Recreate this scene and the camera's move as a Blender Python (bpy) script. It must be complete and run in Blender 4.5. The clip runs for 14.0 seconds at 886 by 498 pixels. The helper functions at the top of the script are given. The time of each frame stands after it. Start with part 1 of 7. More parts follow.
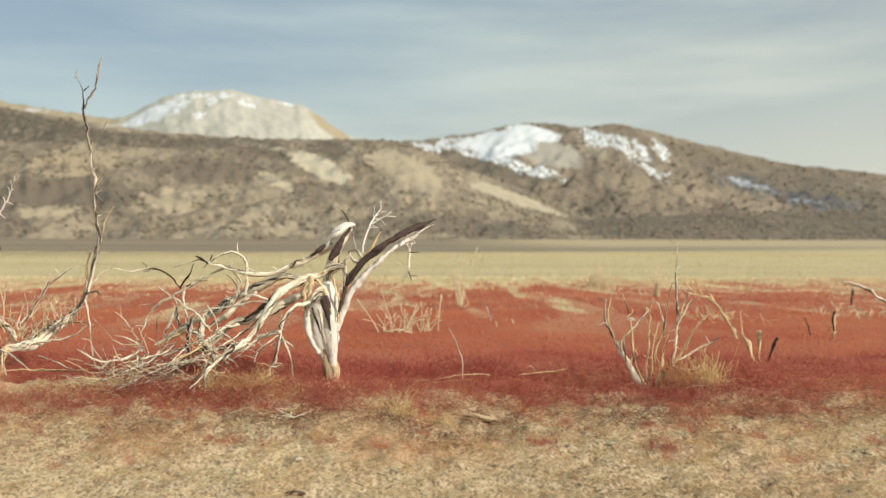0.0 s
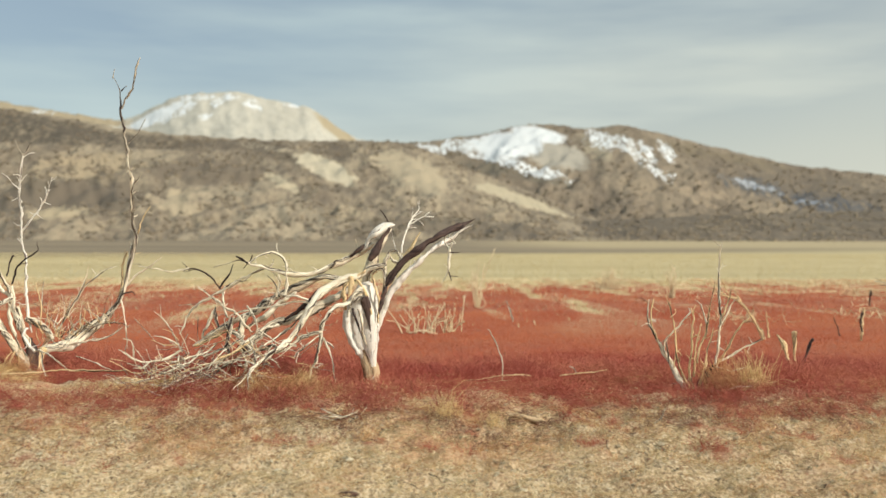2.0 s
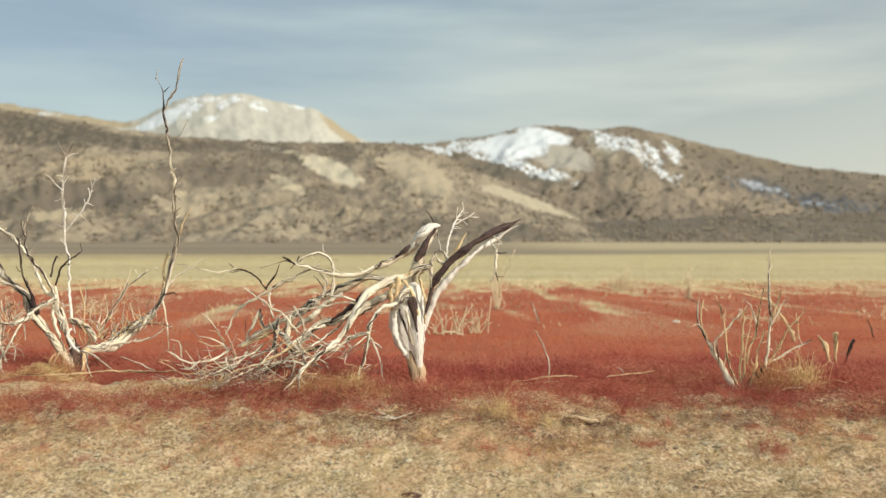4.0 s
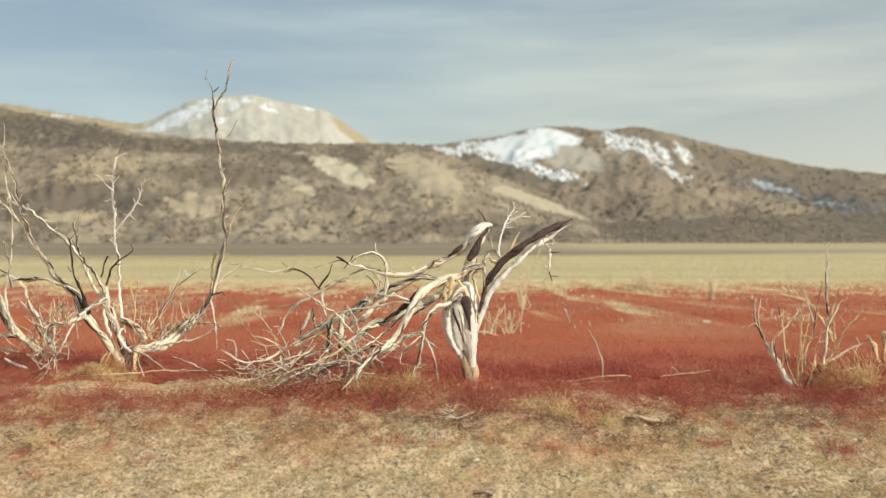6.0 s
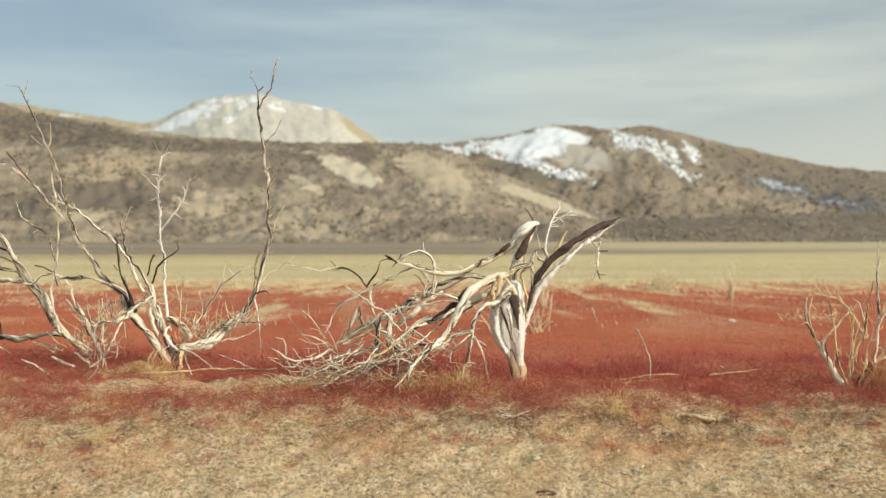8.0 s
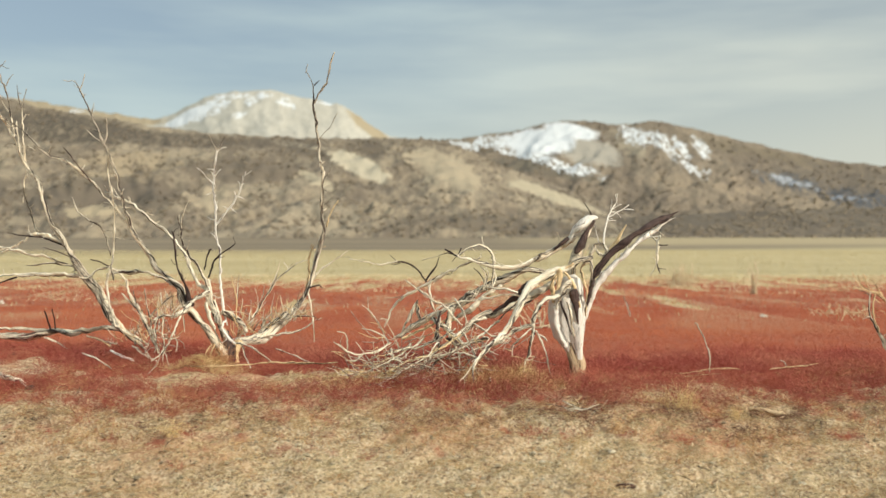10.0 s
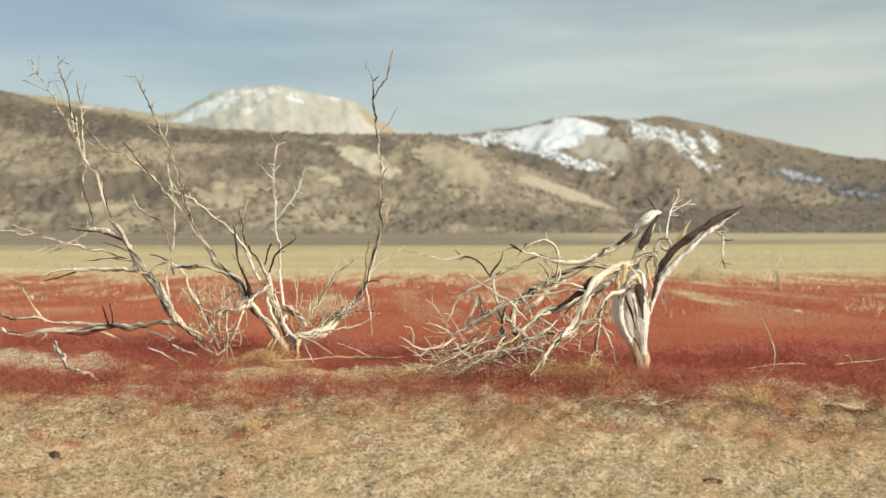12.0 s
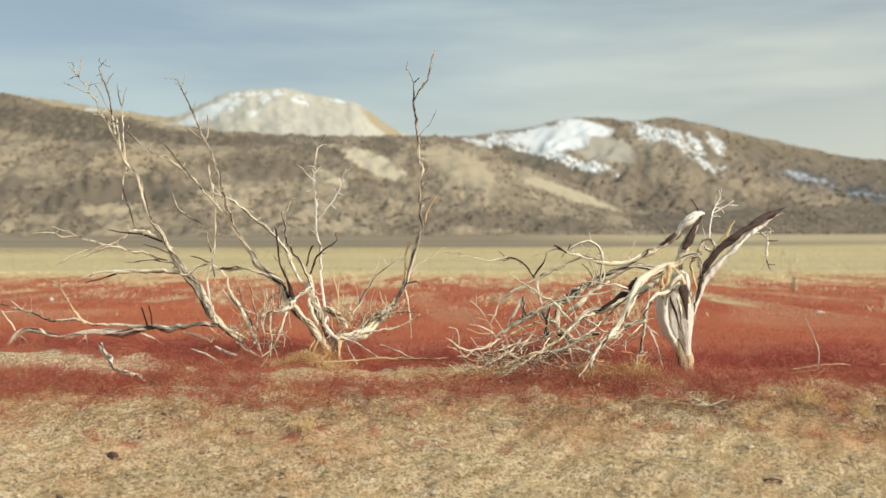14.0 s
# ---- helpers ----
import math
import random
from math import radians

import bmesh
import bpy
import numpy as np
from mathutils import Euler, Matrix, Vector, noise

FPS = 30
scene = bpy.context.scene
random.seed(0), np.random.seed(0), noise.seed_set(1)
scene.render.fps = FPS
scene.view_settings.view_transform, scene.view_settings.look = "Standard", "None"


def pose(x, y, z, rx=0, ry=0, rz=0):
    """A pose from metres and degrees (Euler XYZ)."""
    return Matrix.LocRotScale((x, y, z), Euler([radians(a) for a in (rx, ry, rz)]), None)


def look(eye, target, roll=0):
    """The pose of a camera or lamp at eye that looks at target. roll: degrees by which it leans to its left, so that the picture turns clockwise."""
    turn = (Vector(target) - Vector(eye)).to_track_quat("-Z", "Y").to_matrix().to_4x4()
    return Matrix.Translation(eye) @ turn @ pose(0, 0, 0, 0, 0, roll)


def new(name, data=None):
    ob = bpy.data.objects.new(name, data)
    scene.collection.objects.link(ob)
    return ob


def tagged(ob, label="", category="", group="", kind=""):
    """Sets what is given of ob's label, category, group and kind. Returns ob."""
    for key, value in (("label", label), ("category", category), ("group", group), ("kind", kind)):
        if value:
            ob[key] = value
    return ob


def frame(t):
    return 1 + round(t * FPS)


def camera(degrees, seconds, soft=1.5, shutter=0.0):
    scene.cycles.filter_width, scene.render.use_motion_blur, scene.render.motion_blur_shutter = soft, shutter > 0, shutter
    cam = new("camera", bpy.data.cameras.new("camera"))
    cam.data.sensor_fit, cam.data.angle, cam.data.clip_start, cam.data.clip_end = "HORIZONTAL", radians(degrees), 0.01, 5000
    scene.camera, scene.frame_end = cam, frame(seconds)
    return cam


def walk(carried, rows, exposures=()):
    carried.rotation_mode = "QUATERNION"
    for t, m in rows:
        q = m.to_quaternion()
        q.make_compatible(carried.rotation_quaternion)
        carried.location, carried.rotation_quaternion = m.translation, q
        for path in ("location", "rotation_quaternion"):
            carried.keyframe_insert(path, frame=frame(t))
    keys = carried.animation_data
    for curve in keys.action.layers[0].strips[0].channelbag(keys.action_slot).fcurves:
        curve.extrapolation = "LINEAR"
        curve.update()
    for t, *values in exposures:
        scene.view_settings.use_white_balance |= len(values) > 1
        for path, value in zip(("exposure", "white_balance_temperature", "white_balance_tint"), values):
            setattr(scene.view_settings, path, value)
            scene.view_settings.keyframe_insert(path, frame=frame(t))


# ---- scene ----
# camera: a slow slide to the left along the edge of the plain
cam = camera(50.1, 14.0)
PATH = [
    (0, (-0.001, -0.318, 1.43), (0.0, 1.682, 1.411), 0.1),
    (0.5, (-0.093, -0.312, 1.427), (-0.093, 1.688, 1.408), 0.1),
    (1, (-0.184, -0.308, 1.424), (-0.187, 1.692, 1.406), 0.1),
    (1.5, (-0.271, -0.3, 1.42), (-0.278, 1.7, 1.402), 0.1),
    (2, (-0.363, -0.29, 1.417), (-0.373, 1.71, 1.401), 0.1),
    (2.5, (-0.456, -0.287, 1.413), (-0.468, 1.713, 1.398), 0.1),
    (3, (-0.561, -0.274, 1.41), (-0.575, 1.725, 1.396), 0.1),
    (5.5, (-1.132, -0.263, 1.397), (-1.169, 1.737, 1.385), 0.0),
    (6, (-1.237, -0.257, 1.391), (-1.279, 1.743, 1.38), -0.0),
    (6.5, (-1.336, -0.267, 1.389), (-1.382, 1.733, 1.379), -0.0),
    (7, (-1.438, -0.274, 1.384), (-1.487, 1.725, 1.373), -0.1),
    (7.5, (-1.549, -0.274, 1.39), (-1.602, 1.725, 1.378), -0.0),
    (8, (-1.653, -0.279, 1.387), (-1.711, 1.72, 1.374), -0.0),
    (10.5, (-2.328, -0.314, 1.37), (-2.41, 1.685, 1.343), -0.0),
    (11, (-2.481, -0.319, 1.371), (-2.569, 1.679, 1.34), -0.0),
    (11.5, (-2.625, -0.33, 1.367), (-2.717, 1.667, 1.336), -0.0),
    (12, (-2.756, -0.345, 1.367), (-2.85, 1.653, 1.335), -0.0),
    (12.5, (-2.878, -0.353, 1.366), (-2.975, 1.645, 1.334), -0.0),
    (13, (-2.985, -0.368, 1.368), (-3.085, 1.63, 1.336), -0.0),
    (13.5, (-3.078, -0.379, 1.363), (-3.18, 1.618, 1.333), -0.1),
    (14, (-3.162, -0.388, 1.361), (-3.266, 1.609, 1.333), -0.1),
]
walk(cam, [(t, look(eye, target, roll)) for t, eye, target, roll in PATH])
cam.data.dof.use_dof = True
cam.data.dof.focus_distance = 9.9
cam.data.dof.aperture_fstop = 1.0

# ---- light ----
SUN_TURN, SUN_HEIGHT = radians(123), radians(32)  # a low sun, to the right behind the camera
world = bpy.data.worlds.new("sky")
scene.world = world
world.use_nodes = True
wt = world.node_tree
wt.nodes.clear()


def node(tree, kind, at=None, **values):
    n = tree.nodes.new(kind)
    for key, value in values.items():
        n.inputs[key.replace("_", " ")].default_value = value
    return n


def ramp(tree, fac, *stops):
    n = tree.nodes.new("ShaderNodeValToRGB")
    while len(n.color_ramp.elements) < len(stops):
        n.color_ramp.elements.new(0.5)
    for e, (at, c) in zip(n.color_ramp.elements, stops):
        e.position = at
        e.color = (c, c, c, 1) if isinstance(c, (int, float)) else (*c, 1)
    tree.links.new(fac, n.inputs[0])
    return n.outputs[0]


def mix(tree, fac, a, b, blend="MIX"):
    n = tree.nodes.new("ShaderNodeMix")
    n.data_type, n.blend_type = "RGBA", blend
    for value, socket in ((fac, n.inputs[0]), (a, n.inputs[6]), (b, n.inputs[7])):
        if isinstance(value, (int, float)):
            socket.default_value = value
        elif isinstance(value, tuple):
            socket.default_value = (*value, 1)
        else:
            tree.links.new(value, socket)
    return n.outputs[2]


def calc(tree, op, a, b=0.0, clamp=False):
    n = tree.nodes.new("ShaderNodeMath")
    n.operation, n.use_clamp = op, clamp
    for i, value in enumerate((a, b)):
        if isinstance(value, (int, float)):
            n.inputs[i].default_value = value
        else:
            tree.links.new(value, n.inputs[i])
    return n.outputs[0]


def noise_at(tree, where, scale, detail=4.0, rough=0.55, stretch=(1, 1, 1), shift=(0, 0, 0)):
    m = tree.nodes.new("ShaderNodeMapping")
    m.inputs["Scale"].default_value = stretch
    m.inputs["Location"].default_value = shift
    tree.links.new(where, m.inputs["Vector"])
    n = tree.nodes.new("ShaderNodeTexNoise")
    n.inputs["Scale"].default_value, n.inputs["Detail"].default_value, n.inputs["Roughness"].default_value = scale, detail, rough
    tree.links.new(m.outputs[0], n.inputs["Vector"])
    return n.outputs[0]


sky = wt.nodes.new("ShaderNodeTexSky")
sky.sky_type, sky.sun_disc = "NISHITA", False
sky.sun_elevation, sky.sun_rotation = SUN_HEIGHT, SUN_TURN
sky.air_density, sky.dust_density, sky.ozone_density = 1.0, 2.0, 0.3
where = wt.nodes.new("ShaderNodeTexCoord").outputs["Generated"]
streaks = noise_at(wt, where, 2.2, 5, 0.5, (1.0, 1.0, 7.0), (0.3, 0.1, 0.2))
broad = noise_at(wt, where, 1.1, 3, 0.5, (1.0, 1.0, 3.0), (2.0, 0.4, 0.0))
veil = ramp(wt, calc(wt, "ADD", calc(wt, "MULTIPLY", streaks, 0.6), calc(wt, "MULTIPLY", broad, 0.4)), (0.38, 0.28), (0.58, 0.95))
split = wt.nodes.new("ShaderNodeSeparateXYZ")
wt.links.new(where, split.inputs[0])
low = calc(wt, "SUBTRACT", 1.0, calc(wt, "MULTIPLY", calc(wt, "ABSOLUTE", split.outputs[2]), 4.0), True)
sunward = calc(wt, "ADD", calc(wt, "MULTIPLY", split.outputs[0], 1.1), calc(wt, "MULTIPLY", low, 0.5))
sunward = calc(wt, "ADD", sunward, calc(wt, "MULTIPLY", calc(wt, "SUBTRACT", broad, 0.5), 0.9))
sunward = calc(wt, "ADD", sunward, 0.12, True)
veil = calc(wt, "MAXIMUM", veil, calc(wt, "MULTIPLY", sunward, 1.1), True)
cloud = mix(wt, sunward, (5.7, 6.9, 6.9), (7.25, 7.25, 6.1))
background = node(wt, "ShaderNodeBackground", Strength=0.095)
wt.links.new(mix(wt, veil, sky.outputs[0], cloud), background.inputs[0])
wt.links.new(background.outputs[0], wt.nodes.new("ShaderNodeOutputWorld").inputs[0])

sun = new("sun", bpy.data.lights.new("sun", "SUN"))
sun.data.energy, sun.data.angle, sun.data.color = 3.85, radians(0.6), (1.0, 0.93, 0.8)
toward = Vector((math.sin(SUN_TURN) * math.cos(SUN_HEIGHT), math.cos(SUN_TURN) * math.cos(SUN_HEIGHT), math.sin(SUN_HEIGHT)))
sun.matrix_world = look(toward * 50, (0, 0, 0))
scene.view_settings.exposure = 0.0


# ---- materials ----
def material(name, rough=0.9):
    m = bpy.data.materials.new(name)
    m.use_nodes = True
    t = m.node_tree
    bsdf = t.nodes["Principled BSDF"]
    bsdf.inputs["Roughness"].default_value = rough
    bsdf.inputs["Specular IOR Level"].default_value = 0.25
    return m, t, bsdf


def relief(t, bsdf, height, strength, distance):
    b = node(t, "ShaderNodeBump", Strength=strength, Distance=distance)
    t.links.new(height, b.inputs["Height"])
    t.links.new(b.outputs[0], bsdf.inputs["Normal"])


def wood(name, light, middle, dark, amount, stain=(0.55, 0.38, 0.19), stained=0.17):
    """Weathered wood with grain along the limb. amount: how much of it is dark."""
    m, t, bsdf = material(name, 0.8)
    uv_node = t.nodes.new("ShaderNodeUVMap")
    uv_node.uv_map = "UVMap"
    uv = uv_node.outputs[0]
    own = t.nodes.new("ShaderNodeObjectInfo").outputs["Random"]
    turn = t.nodes.new("ShaderNodeVectorMath")
    spread = t.nodes.new("ShaderNodeCombineXYZ")
    t.links.new(calc(t, "MULTIPLY", own, 37.0), spread.inputs[2])
    t.links.new(uv, turn.inputs[0])
    t.links.new(spread.outputs[0], turn.inputs[1])
    grain = noise_at(t, turn.outputs[0], 1.0, 6, 0.7, (30, 6, 1))
    patch = noise_at(t, turn.outputs[0], 1.0, 4, 0.55, (9, 1.5, 1))
    colour = mix(t, ramp(t, grain, (0.32, 0.0), (0.54, 1.0)), middle, light)
    old = noise_at(t, turn.outputs[0], 1.0, 4, 0.6, (8, 2.0, 1), (3.1, 1.7, 0.4))
    colour = mix(t, ramp(t, old, (0.50, 0.0), (0.66, stained * 2)), colour, stain)
    streak = calc(t, "ADD", calc(t, "MULTIPLY", patch, 0.55), calc(t, "MULTIPLY", grain, 0.45))
    side = t.nodes.new("ShaderNodeUVMap")
    side.uv_map = "side"
    round_ = t.nodes.new("ShaderNodeSeparateXYZ")
    t.links.new(side.outputs[0], round_.inputs[0])
    swing = calc(t, "SINE", calc(t, "ADD", calc(t, "MULTIPLY", calc(t, "ADD", round_.outputs[0], own), 6.283), calc(t, "MULTIPLY", round_.outputs[1], 1.3)))
    streak = calc(t, "ADD", streak, calc(t, "MULTIPLY", swing, 0.042))  # old bark clings along one side
    colour = mix(t, ramp(t, streak, (0.55 - amount, 1.0), (0.63 - amount, 0.0)), colour, dark)
    colour = mix(t, ramp(t, grain, (0.28, 0.9), (0.36, 0.0)), colour, dark)
    t.links.new(colour, bsdf.inputs["Base Color"])
    relief(t, bsdf, grain, 0.7, 0.012)
    return m


white_wood = wood("white_wood", (0.92, 0.88, 0.81), (0.78, 0.71, 0.60), (0.10, 0.065, 0.05), 0.19, stained=0.10)
pale_wood = wood("pale_wood", (0.94, 0.87, 0.71), (0.70, 0.56, 0.37), (0.05, 0.032, 0.024), 0.13, stained=0.28)
grey_wood = wood("grey_wood", (0.90, 0.81, 0.64), (0.60, 0.47, 0.31), (0.04, 0.025, 0.02), 0.113, stained=0.28)
golden_wood = wood("golden_wood", (0.88, 0.68, 0.40), (0.62, 0.39, 0.17), (0.06, 0.03, 0.018), 0.145)
brown_wood = wood("brown_wood", (0.62, 0.55, 0.44), (0.33, 0.27, 0.205), (0.035, 0.024, 0.022), 0.122)
dark_wood = wood("dark_wood", (0.095, 0.062, 0.055), (0.035, 0.022, 0.021), (0.018, 0.011, 0.011), 0.12, stain=(0.24, 0.15, 0.10))


def blades(name, *colours, gloss=0.85, own_tone=0.4, patches=0.55):
    """Thin stems, each with a tone of its own."""
    m, t, bsdf = material(name, gloss)
    own = t.nodes.new("ShaderNodeNewGeometry").outputs["Random Per Island"]
    place = t.nodes.new("ShaderNodeTexCoord").outputs["Object"]
    broad = noise_at(t, place, patches, 4, 0.6)
    n = len(colours) - 1
    c = ramp(t, calc(t, "ADD", calc(t, "MULTIPLY", own, own_tone), calc(t, "MULTIPLY", ramp(t, broad, (0.36, 0.0), (0.64, 1.0)), 1 - own_tone)),
             *[(i / n, colour) for i, colour in enumerate(colours)])
    t.links.new(c, bsdf.inputs["Base Color"])
    return m


red_stems = blades("red_stems", (0.26, 0.05, 0.047), (0.38, 0.086, 0.062), (0.48, 0.155, 0.095), (0.56, 0.265, 0.16))
# red plants farther off: the sun's angle on them is put into a lighter orange
orange_stems = blades("orange_stems", (0.40, 0.09, 0.05), (0.49, 0.128, 0.062), (0.56, 0.172, 0.08), (0.60, 0.24, 0.115), own_tone=0.25, patches=0.15)
straw = blades("straw", (0.40, 0.29, 0.16), (0.66, 0.52, 0.31), (0.80, 0.68, 0.44), (0.88, 0.79, 0.58), own_tone=0.65)
gold_straw = blades("gold_straw", (0.50, 0.33, 0.14), (0.66, 0.47, 0.22), (0.76, 0.59, 0.32), (0.82, 0.70, 0.46))
rust_stems = blades("rust_stems", (0.38, 0.17, 0.09), (0.56, 0.32, 0.15), (0.66, 0.45, 0.22), (0.70, 0.54, 0.31))
russet_stems = blades("russet_stems", (0.42, 0.19, 0.09), (0.58, 0.31, 0.15), (0.70, 0.43, 0.22))
field_grass = blades("field_grass", (0.47, 0.388, 0.22), (0.54, 0.453, 0.265), (0.60, 0.512, 0.31), (0.66, 0.57, 0.375))
sage_stems = blades("sage_stems", (0.20, 0.16, 0.095), (0.37, 0.31, 0.19), (0.52, 0.45, 0.29), (0.64, 0.57, 0.40), own_tone=0.6)
dead_stems = blades("dead_stems", (0.10, 0.052, 0.042), (0.20, 0.105, 0.08), (0.33, 0.18, 0.125), (0.50, 0.33, 0.22), own_tone=0.65)
turf = blades("turf", (0.22, 0.15, 0.085), (0.45, 0.33, 0.19), (0.62, 0.49, 0.29), (0.76, 0.64, 0.42), own_tone=0.6)
scrub_leaf = blades("scrub_leaf", (0.17, 0.14, 0.107), (0.205, 0.168, 0.125), (0.245, 0.20, 0.145), (0.30, 0.245, 0.17), own_tone=0.7, patches=0.02)
root_wood = wood("root_wood", (0.66, 0.50, 0.32), (0.42, 0.28, 0.16), (0.10, 0.055, 0.035), 0.13)


# ---- forms ----
def part(name, mesh, mat, parent, label=""):
    ob = new(name, mesh)
    mesh.materials.append(mat)
    ob.parent = parent
    return tagged(ob, label=label)


def thing(name, place, label, category):
    ob = new(name)
    ob.location = place
    ob.empty_display_size = 0.1
    groups = {"fallen_stick": "sticks lying on the ground", "dry_bush": "dry bushes beside the dead shrub", "red_bush": "red bushes on the sandy bank", "grass_tuft": "dry grass tufts", "pale_bush": "pale bushes in the red plants", "stake": "dead stems in the red plants"}
    return tagged(ob, label=label, category=category, group=groups.get(name, ""))


def tube(points, sides, step, rough, seed, least=0.003):
    """A tapered, knotty tube through (x, y, z, radius), rounded off at its ends."""
    p = np.array(points, float)
    p = np.vstack((2 * p[0] - p[1], p, 2 * p[-1] - p[-2]))
    p[0, 3], p[-1, 3] = p[1, 3], p[-2, 3]
    way = []
    for i in range(1, len(p) - 2):
        a, b, c, d = p[i - 1:i + 3]
        count = max(2, int(np.linalg.norm(c[:3] - b[:3]) / step))
        for k in range(count):
            u = k / count
            curve = 0.5 * (2 * b + (c - a) * u + (2 * a - 5 * b + 4 * c - d) * u * u + (3 * b - a - 3 * c + d) * u ** 3)
            way.append(0.5 * curve + 0.5 * (b + (c - b) * u))
    way.append(p[-2])
    way = np.array(way)
    way[:, 3] = np.maximum(way[:, 3], least)
    rng = np.random.RandomState(seed)
    thin = way[:, 3:4]
    wobble = rng.normal(0, 1, (len(way), 3))
    slow = np.stack([np.interp(np.arange(len(way)), np.arange(0, len(way) + 5, 5), rng.normal(0, 1, len(np.arange(0, len(way) + 5, 5)))) for _ in range(3)], -1)
    wobble[1:-1] = (wobble[:-2] + wobble[1:-1] + wobble[2:]) / 3
    way[:, :3] += (wobble * 0.45 + 0.45 * slow) * np.minimum(thin * 0.7, 0.0095) * min(rough, 1.2)
    way[:, 3] *= 1 + (0.19 if way[:, 3].max() < 0.08 else 0.05) * slow[:, 0]
    run = np.gradient(way[:, :3], axis=0)
    run /= np.linalg.norm(run, axis=1)[:, None] + 1e-9
    side = np.cross(run, (0.13, 0.97, 0.2))
    side /= np.linalg.norm(side, axis=1)[:, None] + 1e-9
    over = np.cross(side, run)
    angle = np.linspace(0, 2 * np.pi, sides, endpoint=False)
    along = np.concatenate(([0], np.cumsum(np.linalg.norm(np.diff(way[:, :3], axis=0), axis=1))))
    flute = rng.uniform(0, 6.28, 3)
    verts, faces, uvs = [], [], []
    for i, w in enumerate(way):
        a = angle + 0.9 * along[i]
        r = w[3] * (1 + rough * (0.13 * np.sin(2 * a + flute[0] + along[i] * 3) + 0.09 * np.sin(3 * a + flute[1] - along[i] * 5)
                                 + 0.05 * np.sin(5 * a + flute[2])) + rough * rng.normal(0, 0.04, sides))
        verts.append(w[:3] + np.outer(r * np.cos(angle), side[i]) + np.outer(r * np.sin(angle), over[i]))
    verts = np.vstack(verts)
    n = len(way)
    for i in range(n - 1):
        for k in range(sides):
            j = (k + 1) % sides
            faces.append((i * sides + k, i * sides + j, (i + 1) * sides + j, (i + 1) * sides + k))
            round_ = 2 * np.pi * max(0.01, way[i, 3])
            for ring, edge in ((i, k), (i, k + 1), (i + 1, k + 1), (i + 1, k)):
                uvs.append((round_ * edge / sides * 4, along[ring], edge / sides, along[ring]))
    base = len(verts)
    tips = np.array((way[0, :3] - run[0] * way[0, 3] * 0.4, way[-1, :3] + run[-1] * way[-1, 3] * 0.5))
    for k in range(sides):
        j = (k + 1) % sides
        faces.append((base, j, k))
        faces.append((base + 1, (n - 1) * sides + k, (n - 1) * sides + j))
        uvs += [(0, 0, 0, 0), (0.1 * j, 0.02, 0, 0), (0.1 * k, 0.02, 0, 0), (0, along[-1], 0, along[-1]), (0.1 * k, along[-1], 0, along[-1]), (0.1 * j, along[-1], 0, along[-1])]
    return np.vstack((verts, tips)), faces, uvs


def mesh_of(name, verts, faces, uvs=None, smooth=True):
    me = bpy.data.meshes.new(name)
    me.from_pydata([tuple(v) for v in verts], [], faces)
    if uvs:
        me.uv_layers.new(name="UVMap").data.foreach_set("uv", np.array([q[:2] for q in uvs], np.float32).ravel())
        me.uv_layers.new(name="side").data.foreach_set("uv", np.array([q[2:] for q in uvs], np.float32).ravel())
    me.polygons.foreach_set("use_smooth", [smooth] * len(me.polygons))
    me.update()
    return me


limbs = [0]


def limb(tree, name, mat, *points, spurs=True):
    """A limb, branch or twig of a tree, through (x, y, z, radius) from the tree's foot, with short dead spurs along it."""
    limbs[0] += 1
    thick = max(p[3] for p in points)
    sides = 20 if thick > 0.1 else 10 if thick > 0.03 else 7
    rough = 1.6 if name in ("trunk", "strand", "slab") else 1.15
    ob = part(name, mesh_of(name, *tube(points, sides, max(0.012, thick * 0.5), rough, limbs[0])), mat, tree)
    if spurs and name in ("limb", "branch"):
        rng = random.Random(limbs[0])
        for a, b in zip(points[1:], points[2:]):
            a, b = Vector(a), Vector(b)
            for _ in range(int((b - a).length * 11 + rng.uniform(0, 1))):
                at = a.lerp(b, rng.uniform(0.1, 0.9))
                run = Vector((b - a)[:3]).normalized()
                heading = run * 0.5 + Vector((rng.gauss(0, 0.6), rng.gauss(0, 0.5), rng.gauss(0.25, 0.6)))
                long = rng.uniform(0.03, 0.12) * (1.7 if rng.random() < 0.25 else 1)
                limb(ob, "twig", mat, *stick_points(rng, at[:3], heading, long, min(0.006, at[3] * 0.5), 0.35))
    return ob


def stick_points(rng, at, heading, length, radius, bend):
    points, p, h = [], Vector(at), Vector(heading).normalized()
    count = 4
    for i in range(count):
        points.append((p.x, p.y, p.z, radius * (1 - 0.75 * i / (count - 1))))
        p = p + h * length / (count - 1)
        h = (h + Vector((rng.gauss(0, bend), rng.gauss(0, bend), rng.gauss(0, bend)))).normalized()
    return points


def brush(tree, centre, spread, count, length):
    """Broken crown twigs lying across one another."""
    rng = random.Random(count)
    for i in range(count):
        at = [c + s * rng.uniform(-1, 1) for c, s in zip(centre, spread)]
        heading = (rng.uniform(-1, 1), rng.uniform(-0.9, 0.5), rng.uniform(-0.35, 0.6))
        limb(tree, "twig", rng.choice((pale_wood, golden_wood, brown_wood, grey_wood)),
             *stick_points(rng, at, heading, length * rng.uniform(0.6, 1.7), rng.uniform(0.003, 0.0055), 0.3))


